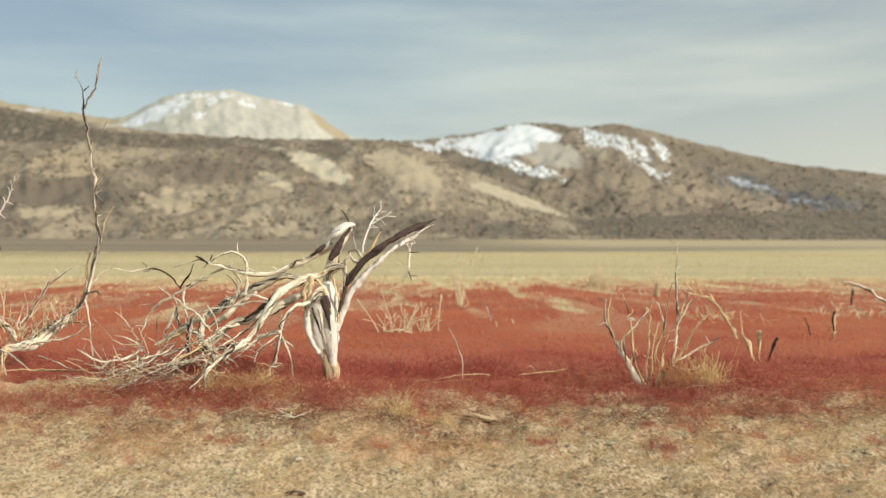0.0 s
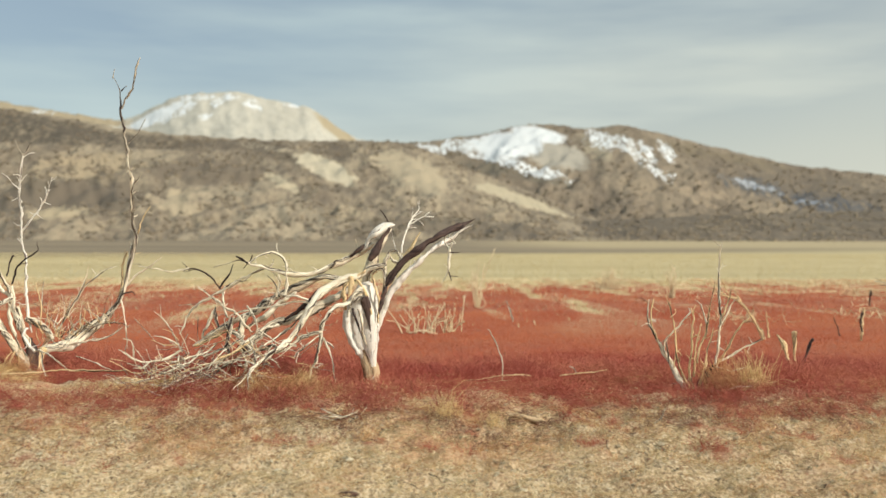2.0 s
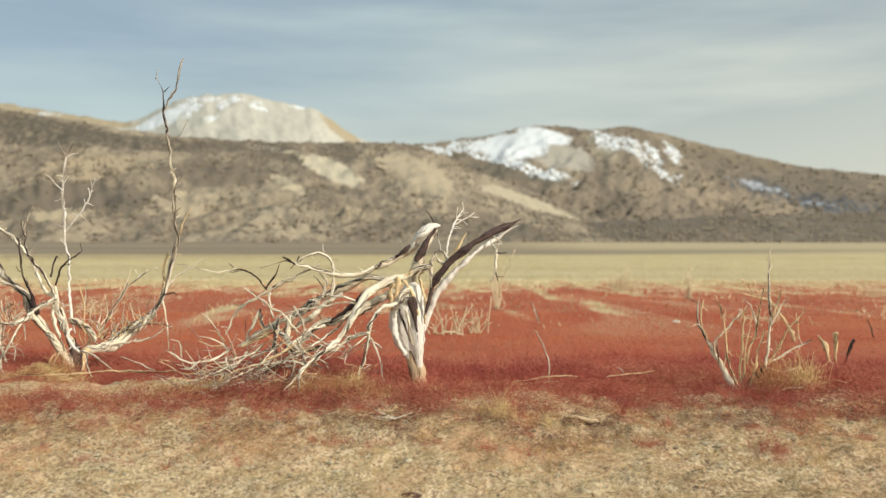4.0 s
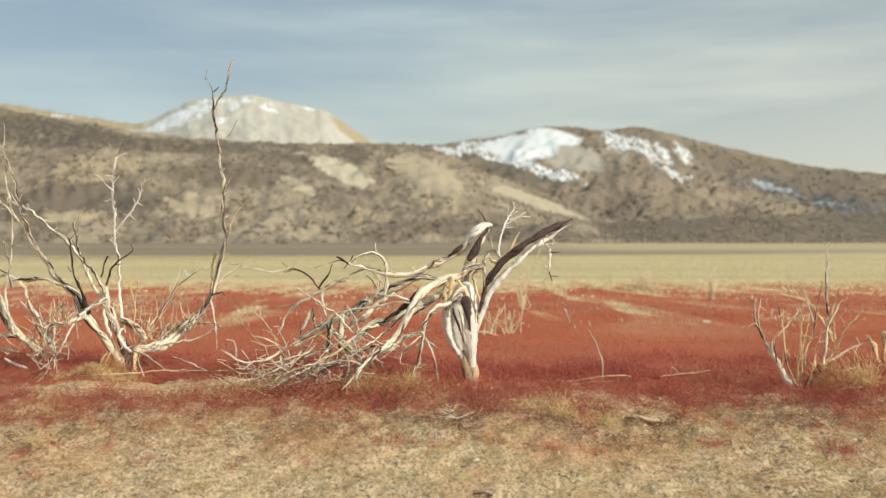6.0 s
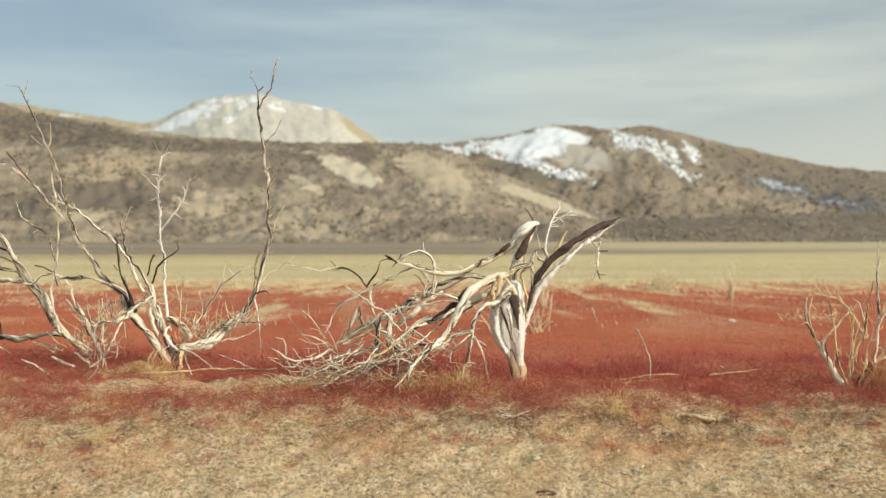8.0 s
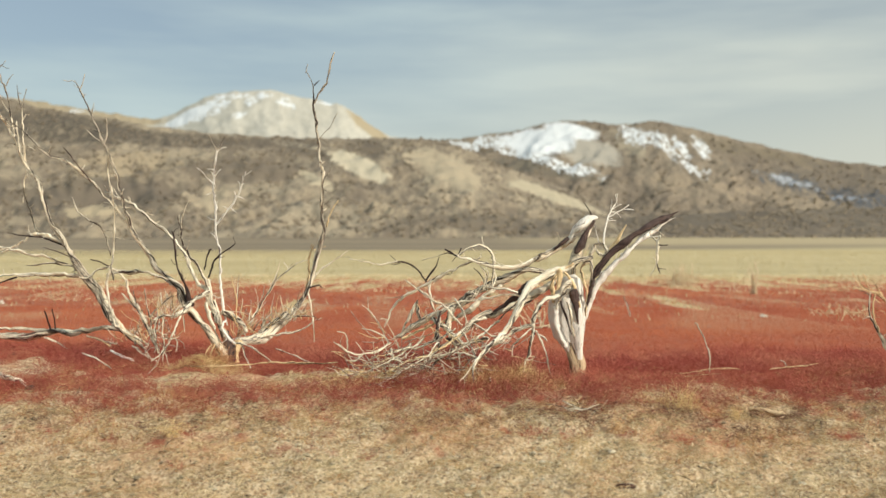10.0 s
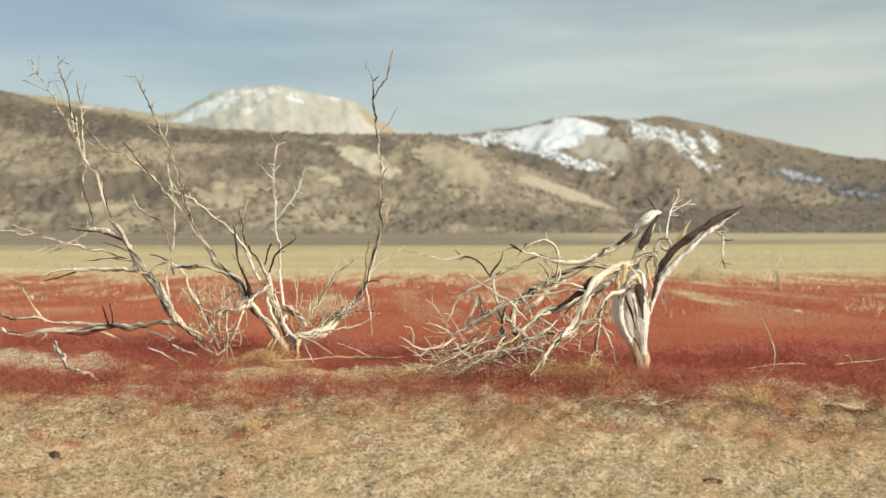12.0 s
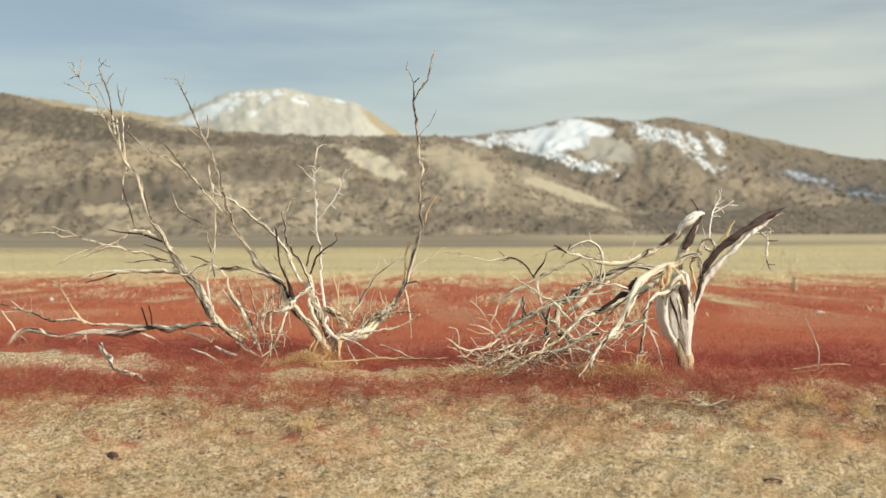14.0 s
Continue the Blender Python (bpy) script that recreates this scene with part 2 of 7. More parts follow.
def shoots(tree, centre, spread, count, length):
    """Fine dead shoots that stand up from a limb."""
    rng = random.Random(count)
    for i in range(count):
        u = rng.uniform(-1, 1)
        at = (centre[0] + u * spread[0], centre[1] + rng.uniform(-0.1, 0.1), centre[2] + 0.35 * u * spread[0] + rng.uniform(-0.05, 0.05))
        heading = (rng.gauss(-0.1, 0.5), rng.gauss(0, 0.4), rng.uniform(0.3, 1))
        limb(tree, "twig", rng.choice((pale_wood, golden_wood)),
             *stick_points(rng, at, heading, length * rng.uniform(0.4, 1.2), rng.uniform(0.004, 0.007), 0.25))


# ---- ground ----
def wave(x, y, scale, seed):
    """A cheap smooth random field between about -1 and 1."""
    rng = np.random.RandomState(seed)
    total = np.zeros_like(np.asarray(x, float))
    for i in range(9):
        a, f, ph = rng.uniform(0, 6.28), rng.uniform(0.5, 2.4) / scale, rng.uniform(0, 6.28)
        total = total + np.sin((x * np.cos(a) + y * np.sin(a)) * f * 6.28 + ph + 1.3 * np.sin(y * f * 2 + x * f))
    return total / 3.2


def lie(x, y):
    """The height of the ground: a bank that falls towards the camera, and a plain that dips slightly behind it."""
    x, y = np.asarray(x, float), np.asarray(y, float)
    z = np.interp(y, (-60, 4.6, 6.0, 6.75, 7.4, 8.0, 8.4, 8.8, 9.6, 10.5, 11.5, 13, 16, 18, 22, 28, 36, 46, 70, 200, 560, 4000),
                  (-1.0, -0.85, -0.62, -0.46, -0.29, -0.16, -0.09, -0.05, -0.05, -0.07, -0.14, -0.2, -0.29, -0.38, -0.46, -0.58, -0.74, -0.95, -1.1, -1.1, 2.0, 2.0))
    z = z + 0.11 * np.clip((-5.0 - x) / 0.9, 0, 1) * np.clip((x + 16) / 4, 0, 1) * np.interp(y, (9.2, 9.8, 10.4, 11.5, 12.5, 14), (0, 0.45, 1, 1, 0.6, 0))  # a low rise under the fallen log
    roll = 0.018 * np.sin(x * 1.1 + 0.5 * y) + 0.014 * np.sin(2.3 * x - 1.2 * y + 1) + 0.008 * np.sin(4.1 * x + 3.1 * y)
    lumps = 0.022 * wave(x, y, 0.5, 21) + 0.015 * wave(x, y, 0.2, 22) + 0.006 * wave(x, y, 0.1, 23)
    return z + roll * np.clip((19 - y) / 7, 0.12, 1) + lumps * np.clip((14 - y) / 3, 0, 1) * np.clip((y - 5.0) / 0.5, 0, 1)


def redness(x, y):
    """How thick the red plants stand."""
    edge = 7.95 + 0.05 * np.clip(x + 1, -2, 2) - 0.25 * np.clip((-5.4 - x) / 0.9, 0, 1) + 0.22 * wave(x, y * 0.4, 2.2, 3)
    ragged = 0.5 + 0.5 * wave(x, y * 1.6, 0.55, 13)
    near = np.clip((y - edge) / 1.5 + 0.08, 0, 1)
    near = np.clip(near * 1.5 + (ragged - 0.5) * (1 - near) * 1.25, 0, 1) * np.clip((y - edge + 1.1) / 0.6, 0, 1)
    far = np.clip((57 + 0.25 * np.clip(x, -5, 25) + 8 * wave(x, y * 0.1, 4, 5) + 6 * wave(x, y * 0.1, 1.5, 8) - y) / 6, 0, 1)
    bare = np.clip(1.3 - np.hypot((x + 8.0) / 1.3, (y - 9.55) / 0.50) - 0.3 * wave(x, y, 0.8, 6), 0, 1) * 2.2
    bare += np.clip(1.3 - np.hypot((x + 4.3) / 1.5, (y - 9.12) / 0.40) - 0.3 * wave(x, y, 0.8, 7), 0, 1) * 2.2
    thin = np.clip((y - 14) / 8, 0, 1) * np.clip(wave(x, y * 0.25, 6, 9) * 0.9 - 0.2, 0, 0.35) + np.clip((y - 20) / 10, 0, 1) * np.clip(wave(x, y * 0.14, 2.6, 19) * 1.3 - 1.0, 0, 0.8)
    return np.clip(near * far * (1 - np.clip(bare, 0, 1)) * (1 - np.clip(thin, 0, 0.95)), 0, 1)


def steps_between(*stretches):
    return np.unique(np.concatenate([np.linspace(a, b, n) for a, b, n in stretches]))


gx = steps_between((-3500, -400, 20), (-400, -40, 40), (-40, -10, 60), (-10, 6, 270), (6, 45, 74), (45, 400, 40), (400, 3500, 20))
gy = steps_between((-400, -20, 10), (-20, 5.2, 16), (5.2, 11, 130), (11, 13, 24), (13, 60, 70), (60, 400, 40), (400, 4000, 30))
X, Y = np.meshgrid(gx, gy)
Z = lie(X, Y)
nx, ny = len(gx), len(gy)
index = np.arange(nx * ny).reshape(ny, nx)
quads = np.stack((index[:-1, :-1], index[:-1, 1:], index[1:, 1:], index[1:, :-1]), -1).reshape(-1, 4)
ground_mesh = mesh_of("ground", np.stack((X, Y, Z), -1).reshape(-1, 3).tolist(), quads.tolist())
layer = ground_mesh.attributes.new("litter", "FLOAT", "POINT")
layer.data.foreach_set("value", redness(X, Y).ravel().astype(np.float32))

earth, t, bsdf = material("earth", 0.95)
place = t.nodes.new("ShaderNodeTexCoord").outputs["Object"]
fine = noise_at(t, place, 60, 6, 0.75)
mid = noise_at(t, place, 16, 5, 0.7)
wide = noise_at(t, place, 0.9, 4, 0.6)
sand = mix(t, ramp(t, fine, (0.36, 0.0), (0.60, 1.0)), (0.30, 0.205, 0.13), (0.74, 0.56, 0.36))
sand = mix(t, ramp(t, mid, (0.36, 0.75), (0.47, 0.0)), sand, (0.17, 0.10, 0.06))
sand = mix(t, ramp(t, mid, (0.55, 0.0), (0.66, 0.7)), sand, (0.74, 0.60, 0.38))
for size, share in ((24, 0.45), (52, 0.6)):
    cells = t.nodes.new("ShaderNodeTexVoronoi")
    cells.inputs["Scale"].default_value = size
    t.links.new(place, cells.inputs["Vector"])
    tone = t.nodes.new("ShaderNodeSeparateColor")
    t.links.new(cells.outputs["Color"], tone.inputs[0])
    bits = ramp(t, tone.outputs[0], (0.0, (0.10, 0.06, 0.038)), (0.24, (0.27, 0.18, 0.10)), (0.45, (0.60, 0.45, 0.275)), (0.75, (0.76, 0.61, 0.40)), (1.0, (0.82, 0.72, 0.52)))
    sand = mix(t, share, sand, bits)
sand = mix(t, ramp(t, wide, (0.46, 0.0), (0.66, 0.6)), sand, (0.56, 0.29, 0.15))
litter = t.nodes.new("ShaderNodeAttribute")
litter.attribute_name = "litter"
red = mix(t, ramp(t, fine, (0.35, 0.0), (0.65, 1.0)), (0.27, 0.08, 0.05), (0.46, 0.18, 0.10))
axes = t.nodes.new("ShaderNodeSeparateXYZ")
t.links.new(place, axes.inputs[0])
sand = mix(t, ramp(t, calc(t, "DIVIDE", axes.outputs[1], 100), (0.12, 0.0), (0.18, 0.85)), sand, (0.60, 0.44, 0.26))
soil = mix(t, ramp(t, calc(t, "ADD", litter.outputs["Fac"], calc(t, "MULTIPLY", calc(t, "SUBTRACT", mid, 0.5), 0.6)), (0.32, 0.0), (0.9, 1.0)), sand, red)
field_noise = noise_at(t, place, 0.03, 5, 0.6, (0.35, 2.0, 1))
dry = mix(t, ramp(t, field_noise, (0.35, 0.0), (0.65, 1.0)), (0.46, 0.378, 0.21), (0.58, 0.492, 0.30))
shore = calc(t, "ADD", calc(t, "DIVIDE", axes.outputs[1], 1000), calc(t, "MULTIPLY", calc(t, "SUBTRACT", field_noise, 0.5), 0.06))
soil = mix(t, ramp(t, calc(t, "ADD", shore, calc(t, "DIVIDE", axes.outputs[0], 30000)), (0.050, 0.0), (0.062, 1.0)), soil, dry)
strips = noise_at(t, place, 0.012, 4, 0.6, (0.22, 1.6, 1), (0.7, 0.2, 0))
flat = mix(t, ramp(t, strips, (0.42, 0.0), (0.60, 1.0)), (0.225, 0.18, 0.125), (0.30, 0.24, 0.165))
apron = calc(t, "MULTIPLY", calc(t, "DIVIDE", axes.outputs[0], 50, True), ramp(t, calc(t, "ADD", shore, calc(t, "MULTIPLY", strips, 0.04)), (0.27, 0.0), (0.31, 1.0)))
flat = mix(t, apron, flat, (0.45, 0.365, 0.225))
soil = mix(t, ramp(t, calc(t, "SUBTRACT", shore, calc(t, "DIVIDE", axes.outputs[0], 1800)), (0.16, 0.0), (0.21, 1.0)), soil, flat)
t.links.new(soil, bsdf.inputs["Base Color"])
relief(t, bsdf, calc(t, "ADD", fine, calc(t, "MULTIPLY", mid, 1.5)), 0.8, 0.02)
ground_mesh.materials.append(earth)
ground = tagged(new("ground", ground_mesh), "sandy bank and flat plain with dry grass and red plant litter", "ground", kind="structure")


# ---- mountains ----
UPRIGHT = (1, 0.12, 0.75)
EYE, REACH = 1.43, 1681 / 1568  # reach: distance over the picture's width


def clumps(name, where, sizes, mat, squash, label):
    """Low, uneven bushes as one far scatter."""
    rng = np.random.RandomState(len(where))
    phi = (1 + 5 ** 0.5) / 2
    ball = np.array([(-1, phi, 0), (1, phi, 0), (-1, -phi, 0), (1, -phi, 0), (0, -1, phi), (0, 1, phi), (0, -1, -phi), (0, 1, -phi), (phi, 0, -1), (phi, 0, 1), (-phi, 0, -1), (-phi, 0, 1)]) / 1.9
    sides = np.array([(0, 11, 5), (0, 5, 1), (0, 1, 7), (0, 7, 10), (0, 10, 11), (1, 5, 9), (5, 11, 4), (11, 10, 2), (10, 7, 6), (7, 1, 8),
                      (3, 9, 4), (3, 4, 2), (3, 2, 6), (3, 6, 8), (3, 8, 9), (4, 9, 5), (2, 4, 11), (6, 2, 10), (8, 6, 7), (9, 8, 1)])
    n = len(where)
    shape = ball[None] * (1 + rng.uniform(-0.45, 0.45, (n, 12, 1))) * sizes[:, None, None] * np.array((1.2, 1.0, squash))
    verts = (shape + where[:, None, :] + np.array((0, 0, 0.25)) * sizes[:, None, None]).reshape(-1, 3)
    faces = (sides[None] + 12 * np.arange(n)[:, None, None]).reshape(-1, 3)
    me = mesh_of(name, verts.tolist(), faces.tolist(), smooth=False)
    me.materials.append(mat)
    return tagged(new(name, me), label, "scrub", kind="stuff")


def blot(t, place, centre, size, slant, rag):
    """A ragged patch on a slope, about centre (x, z), size (x, z) metres, slanting down to the right."""
    s = t.nodes.new("ShaderNodeSeparateXYZ")
    t.links.new(place, s.inputs[0])
    dx = calc(t, "SUBTRACT", s.outputs[0], centre[0])
    dz = calc(t, "ADD", calc(t, "SUBTRACT", s.outputs[2], centre[1]), calc(t, "MULTIPLY", dx, slant))
    dx, dz = calc(t, "DIVIDE", dx, size[0]), calc(t, "DIVIDE", dz, size[1])
    far = calc(t, "SQRT", calc(t, "ADD", calc(t, "MULTIPLY", dx, dx), calc(t, "MULTIPLY", dz, dz)))
    far = calc(t, "ADD", far, calc(t, "MULTIPLY", calc(t, "SUBTRACT", noise_at(t, place, 0.045, 5, 0.7, UPRIGHT), 0.5), rag))
    far = calc(t, "ADD", far, calc(t, "MULTIPLY", calc(t, "SUBTRACT", noise_at(t, place, 0.16, 4, 0.65, UPRIGHT), 0.5), rag * 0.8))
    return ramp(t, far, (0.75, 1.0), (1.15, 0.0))


slope_patches = {}


def hillside(name, tan, brown, light, patches, scrub, grainy=1.0):
    """Dry soil with scrub. grainy: how fine the scrub is; scrub: how much of it there is."""
    m, t, bsdf = material(name, 0.95)
    place = t.nodes.new("ShaderNodeTexCoord").outputs["Object"]
    coarse = noise_at(t, place, 0.022 * grainy, 5, 0.6, UPRIGHT)
    small = noise_at(t, place, 0.14 * grainy, 5, 0.62, UPRIGHT, (3.0, 0, 1.0))
    speck = noise_at(t, place, 0.36 * grainy, 3, 0.6, UPRIGHT, (0, 0, 7.0))
    c = mix(t, ramp(t, coarse, (0.36, 0.0), (0.64, 1.0)), tan, light)
    c = mix(t, ramp(t, speck, (0.40, 0.35), (0.60, 0.0)), c, brown)
    slope_patches[name] = patches
    for colour, centre, size, slant, rag in patches:
        if 0.12 < colour[1] and colour[2] < colour[0] + 0.02:
            c = mix(t, blot(t, place, centre, size, slant, rag), c, colour)
    cover = calc(t, "ADD", calc(t, "MULTIPLY", coarse, 0.35), calc(t, "ADD", calc(t, "MULTIPLY", small, 0.38), calc(t, "MULTIPLY", speck, 0.27)))
    clear = 0.0
    for colour, centre, size, slant, rag in patches:
        if 0.30 < colour[1] and colour[2] < colour[0]:
            clear = calc(t, "MAXIMUM", clear, blot(t, place, centre, size, slant, rag))
    cover = calc(t, "ADD", cover, calc(t, "MULTIPLY", clear, 0.09))
    c = mix(t, ramp(t, cover, (scrub - 0.05, 0.82), (scrub + 0.045, 0.0)), c, brown)
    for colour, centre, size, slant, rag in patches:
        if colour[1] <= 0.12:  # close dark scrub and woods; bluish ones have shade put into the colour
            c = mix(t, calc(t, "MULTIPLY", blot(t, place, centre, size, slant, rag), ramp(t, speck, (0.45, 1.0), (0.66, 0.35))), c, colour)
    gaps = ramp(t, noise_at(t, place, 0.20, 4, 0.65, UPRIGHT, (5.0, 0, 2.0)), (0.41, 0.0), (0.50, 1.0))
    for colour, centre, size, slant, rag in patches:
        if colour[2] >= colour[0] + 0.02:  # snow, broken up by scrub where it lies thin; shaded snow is coloured darker
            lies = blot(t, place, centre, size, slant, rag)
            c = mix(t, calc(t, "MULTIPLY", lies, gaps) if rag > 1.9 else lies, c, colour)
    t.links.new(c, bsdf.inputs["Base Color"])
    relief(t, bsdf, calc(t, "ADD", small, calc(t, "MULTIPLY", speck, 0.4)), 0.35, 4.0)
    return m


def spot(px, py, away):
    """Across and up, in metres, of a direction given as picture fractions, at a distance."""
    return (px - 0.5) / REACH * away, EYE + (0.271 - py) / REACH * away


def mountain(name, foot, crest, back, line, mat, label, gully, bushes=0, bush_size=(1.5, 4.0), bush_from=0.0, bush_to=1.0, seed=1):
    """A range whose crest, at the distance crest, follows the line of (across, up) picture fractions, sloping down to foot and to back."""
    across = np.array([spot(px, py, crest)[0] for px, py in line])
    up = np.array([spot(px, py, crest)[1] for px, py in line])
    u = np.linspace(across[0], across[-1], 380)
    v = np.concatenate((np.linspace(0, 1, 90), np.linspace(1.03, 1.6, 12)))
    top = np.interp(u, across, up)
    top = np.convolve(np.pad(top, 2, mode="edge"), np.ones(5) / 5, "valid")

    def surface(uu, vv):
        h = np.interp(uu, u, top)
        y = np.where(vv <= 1, foot + (crest - foot) * vv, crest + (back - crest) * (vv - 1) / 0.6)
        fan = uu * (y / crest)  # the range follows the lines of sight out from the plain
        rise = np.where(vv <= 1, 0.25 * vv + 0.75 * vv ** 1.5, np.maximum(0, 1 - 1.3 * (vv - 1)))
        body = np.sin(np.pi * np.clip(vv, 0, 1)) ** 0.8
        cut = np.abs(wave(uu - 420 * vv, vv * 330, 240, seed)) + 0.5 * np.abs(wave(uu - 260 * vv, vv * 300, 95, seed + 1)) + 0.14 * wave(uu, vv * 300, 34, seed + 2)
        rough = 0.010 * crest * (1.2 - np.abs(vv - 0.4)) * wave(uu, vv * 300, 26, seed + 3) * 0.12
        z = -2 + (h + 2) * rise - body * gully * crest * cut * 0.045 * np.clip(h / (0.08 * crest), 0.2, 1.5) + rough * np.clip(h / 60, 0, 1)
        return fan, y, z

    U, V = np.meshgrid(u, v)
    x, y, z = surface(U, V)
    idx = np.arange(U.size).reshape(U.shape)
    q = np.stack((idx[:-1, :-1], idx[:-1, 1:], idx[1:, 1:], idx[1:, :-1]), -1).reshape(-1, 4)
    me = mesh_of(name, np.stack((x, y, z), -1).reshape(-1, 3).tolist(), q.tolist())
    me.materials.append(mat)
    tagged(new(name, me), label, "mountain", kind="structure")
    if bushes:
        rng = np.random.RandomState(seed + 50)
        uu, vv = rng.uniform(u[0], u[-1], bushes * 3), rng.uniform(bush_from, bush_to, bushes * 3)
        keep = wave(uu, vv * 400, 120, seed + 9) + 0.9 * wave(uu, vv * 500, 20, seed + 10) + rng.uniform(-0.6, 0.6, len(uu)) > 0.15
        uu, vv = uu[keep][:bushes], vv[keep][:bushes]
        bx, by, bz = surface(uu, vv)
        clear = np.ones(len(bx), bool)
        for colour, centre, size, slant, rag in slope_patches[mat.name]:
            if colour[1] > 0.30:
                clear &= np.hypot((bx - centre[0]) / size[0], (bz - centre[1] + slant * (bx - centre[0])) / size[1]) > rng.uniform(0.85, 1.15, len(bx))
        bx, by, bz, uu = bx[clear], by[clear], bz[clear], uu[clear]
        clumps("scrub", np.stack((bx, by, bz), -1), rng.uniform(*bush_size, len(uu)), scrub_leaf, 0.8, "dark low scrub scattered over a dry hillside")


SNOW = (0.68, 0.71, 0.73)
TAN, PALE, BROWN = (0.25, 0.205, 0.148), (0.37, 0.31, 0.222), (0.155, 0.127, 0.099)


def patch(colour, px, py, slope, wide, high, slant=0.0, rag=1.2):
    """A patch on a range given as (foot, crest, height of its crest line there), seen in that direction."""
    foot, crest, top = slope
    v = np.linspace(0.05, 1, 96)
    seen = (0.25 * v + 0.75 * v ** 1.5) * (425 - top) * crest / (foot + (crest - foot) * v)
    away = float(foot + (crest - foot) * np.interp(425 - py, seen, v))
    return colour, spot(px / 1568, py / 1568, away), (wide / 1681 * away, high / 1681 * away), slant, rag


def line(*points):
    return [(px / 1568, py / 1568) for px, py in points]


DOME, RANGE, HILL = (900, 1500), (1100, 1800), (480, 900)
mountain("mountain_left", 900, 1500, 2000,
         line((-700, 170), (-300, 150), (-93, 166), (0, 180), (60, 190), (140, 203), (200, 211), (225, 206), (262, 186), (300, 169), (325, 166), (336, 160), (360, 163), (395, 159), (420, 162), (455, 171), (480, 175), (510, 184), (536, 186), (556, 200), (585, 220), (612, 240), (660, 252), (760, 300), (860, 400), (960, 440)),
         hillside("mountain_left_soil", (0.47, 0.45, 0.39), (0.38, 0.355, 0.295), (0.53, 0.51, 0.445),
                  [patch((0.36, 0.30, 0.205), 60, 196, (*DOME, 190), 190, 16, 0.14, 0.8), patch((0.375, 0.315, 0.215), 585, 226, (*DOME, 218), 46, 17, 0.75, 0.8),
                   patch(SNOW, 256, 207, (*DOME, 189), 52, 20, -0.42, 1.5), patch(SNOW, 290, 196, (*DOME, 172), 34, 22, -0.3, 2.2), patch(SNOW, 318, 182, (*DOME, 166), 15, 20, 0, 2.6), patch(SNOW, 345, 170, (*DOME, 162), 30, 6, 0, 2.8),
                   patch(SNOW, 372, 178, (*DOME, 161), 12, 12, 0, 2.6), patch(SNOW, 396, 170, (*DOME, 160), 18, 9, 0, 2.8), patch(SNOW, 438, 182, (*DOME, 168), 17, 11, 0.5, 2.4), patch(SNOW, 350, 204, (*DOME, 161), 10, 9, 0, 2.6),
                   patch(SNOW, 505, 184, (*DOME, 182), 16, 4, 0.1, 2.0), patch((0.55, 0.57, 0.58), 60, 196, (*DOME, 190), 16, 5, 0.1, 3.6)], 0.36, 0.5),
         "distant snow-dusted dome mountain above dry hills", 0.05, seed=11)
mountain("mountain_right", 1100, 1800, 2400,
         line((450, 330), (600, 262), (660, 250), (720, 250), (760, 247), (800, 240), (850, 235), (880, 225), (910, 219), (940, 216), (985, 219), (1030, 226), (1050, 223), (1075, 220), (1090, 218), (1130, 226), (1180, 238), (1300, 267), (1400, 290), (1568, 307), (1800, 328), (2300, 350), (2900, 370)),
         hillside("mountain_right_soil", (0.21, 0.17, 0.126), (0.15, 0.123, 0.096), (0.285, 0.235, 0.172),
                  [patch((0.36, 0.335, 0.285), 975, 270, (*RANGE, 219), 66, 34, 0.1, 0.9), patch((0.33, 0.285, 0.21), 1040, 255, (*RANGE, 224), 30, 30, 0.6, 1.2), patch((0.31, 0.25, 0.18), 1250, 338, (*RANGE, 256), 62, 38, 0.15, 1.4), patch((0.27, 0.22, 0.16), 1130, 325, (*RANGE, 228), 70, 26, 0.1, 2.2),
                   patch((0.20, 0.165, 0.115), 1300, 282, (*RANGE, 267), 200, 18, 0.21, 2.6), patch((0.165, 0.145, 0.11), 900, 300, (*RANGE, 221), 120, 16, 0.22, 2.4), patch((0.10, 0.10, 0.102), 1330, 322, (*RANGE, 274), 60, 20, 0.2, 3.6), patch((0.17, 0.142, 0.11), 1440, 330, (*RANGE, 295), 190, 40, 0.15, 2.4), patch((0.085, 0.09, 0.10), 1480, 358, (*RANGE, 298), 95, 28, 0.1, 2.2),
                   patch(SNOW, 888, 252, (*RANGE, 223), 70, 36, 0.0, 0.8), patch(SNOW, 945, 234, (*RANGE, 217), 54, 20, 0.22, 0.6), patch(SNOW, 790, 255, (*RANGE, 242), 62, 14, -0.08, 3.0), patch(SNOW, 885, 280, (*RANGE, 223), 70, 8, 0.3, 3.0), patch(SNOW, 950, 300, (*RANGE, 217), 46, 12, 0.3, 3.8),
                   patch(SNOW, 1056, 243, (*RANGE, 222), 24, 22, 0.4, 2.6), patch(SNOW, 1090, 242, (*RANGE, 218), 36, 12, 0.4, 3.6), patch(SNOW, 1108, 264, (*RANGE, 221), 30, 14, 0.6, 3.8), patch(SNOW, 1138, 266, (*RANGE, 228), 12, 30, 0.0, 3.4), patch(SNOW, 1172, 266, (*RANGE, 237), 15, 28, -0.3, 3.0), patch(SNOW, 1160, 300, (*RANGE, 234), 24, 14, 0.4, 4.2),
                   # snow lying in shade: the shade is put into its bluish-grey colour
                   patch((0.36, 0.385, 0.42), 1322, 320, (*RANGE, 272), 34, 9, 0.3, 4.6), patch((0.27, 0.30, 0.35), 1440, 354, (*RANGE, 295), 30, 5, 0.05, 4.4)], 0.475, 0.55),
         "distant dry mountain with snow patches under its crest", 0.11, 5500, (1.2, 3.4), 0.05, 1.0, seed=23)
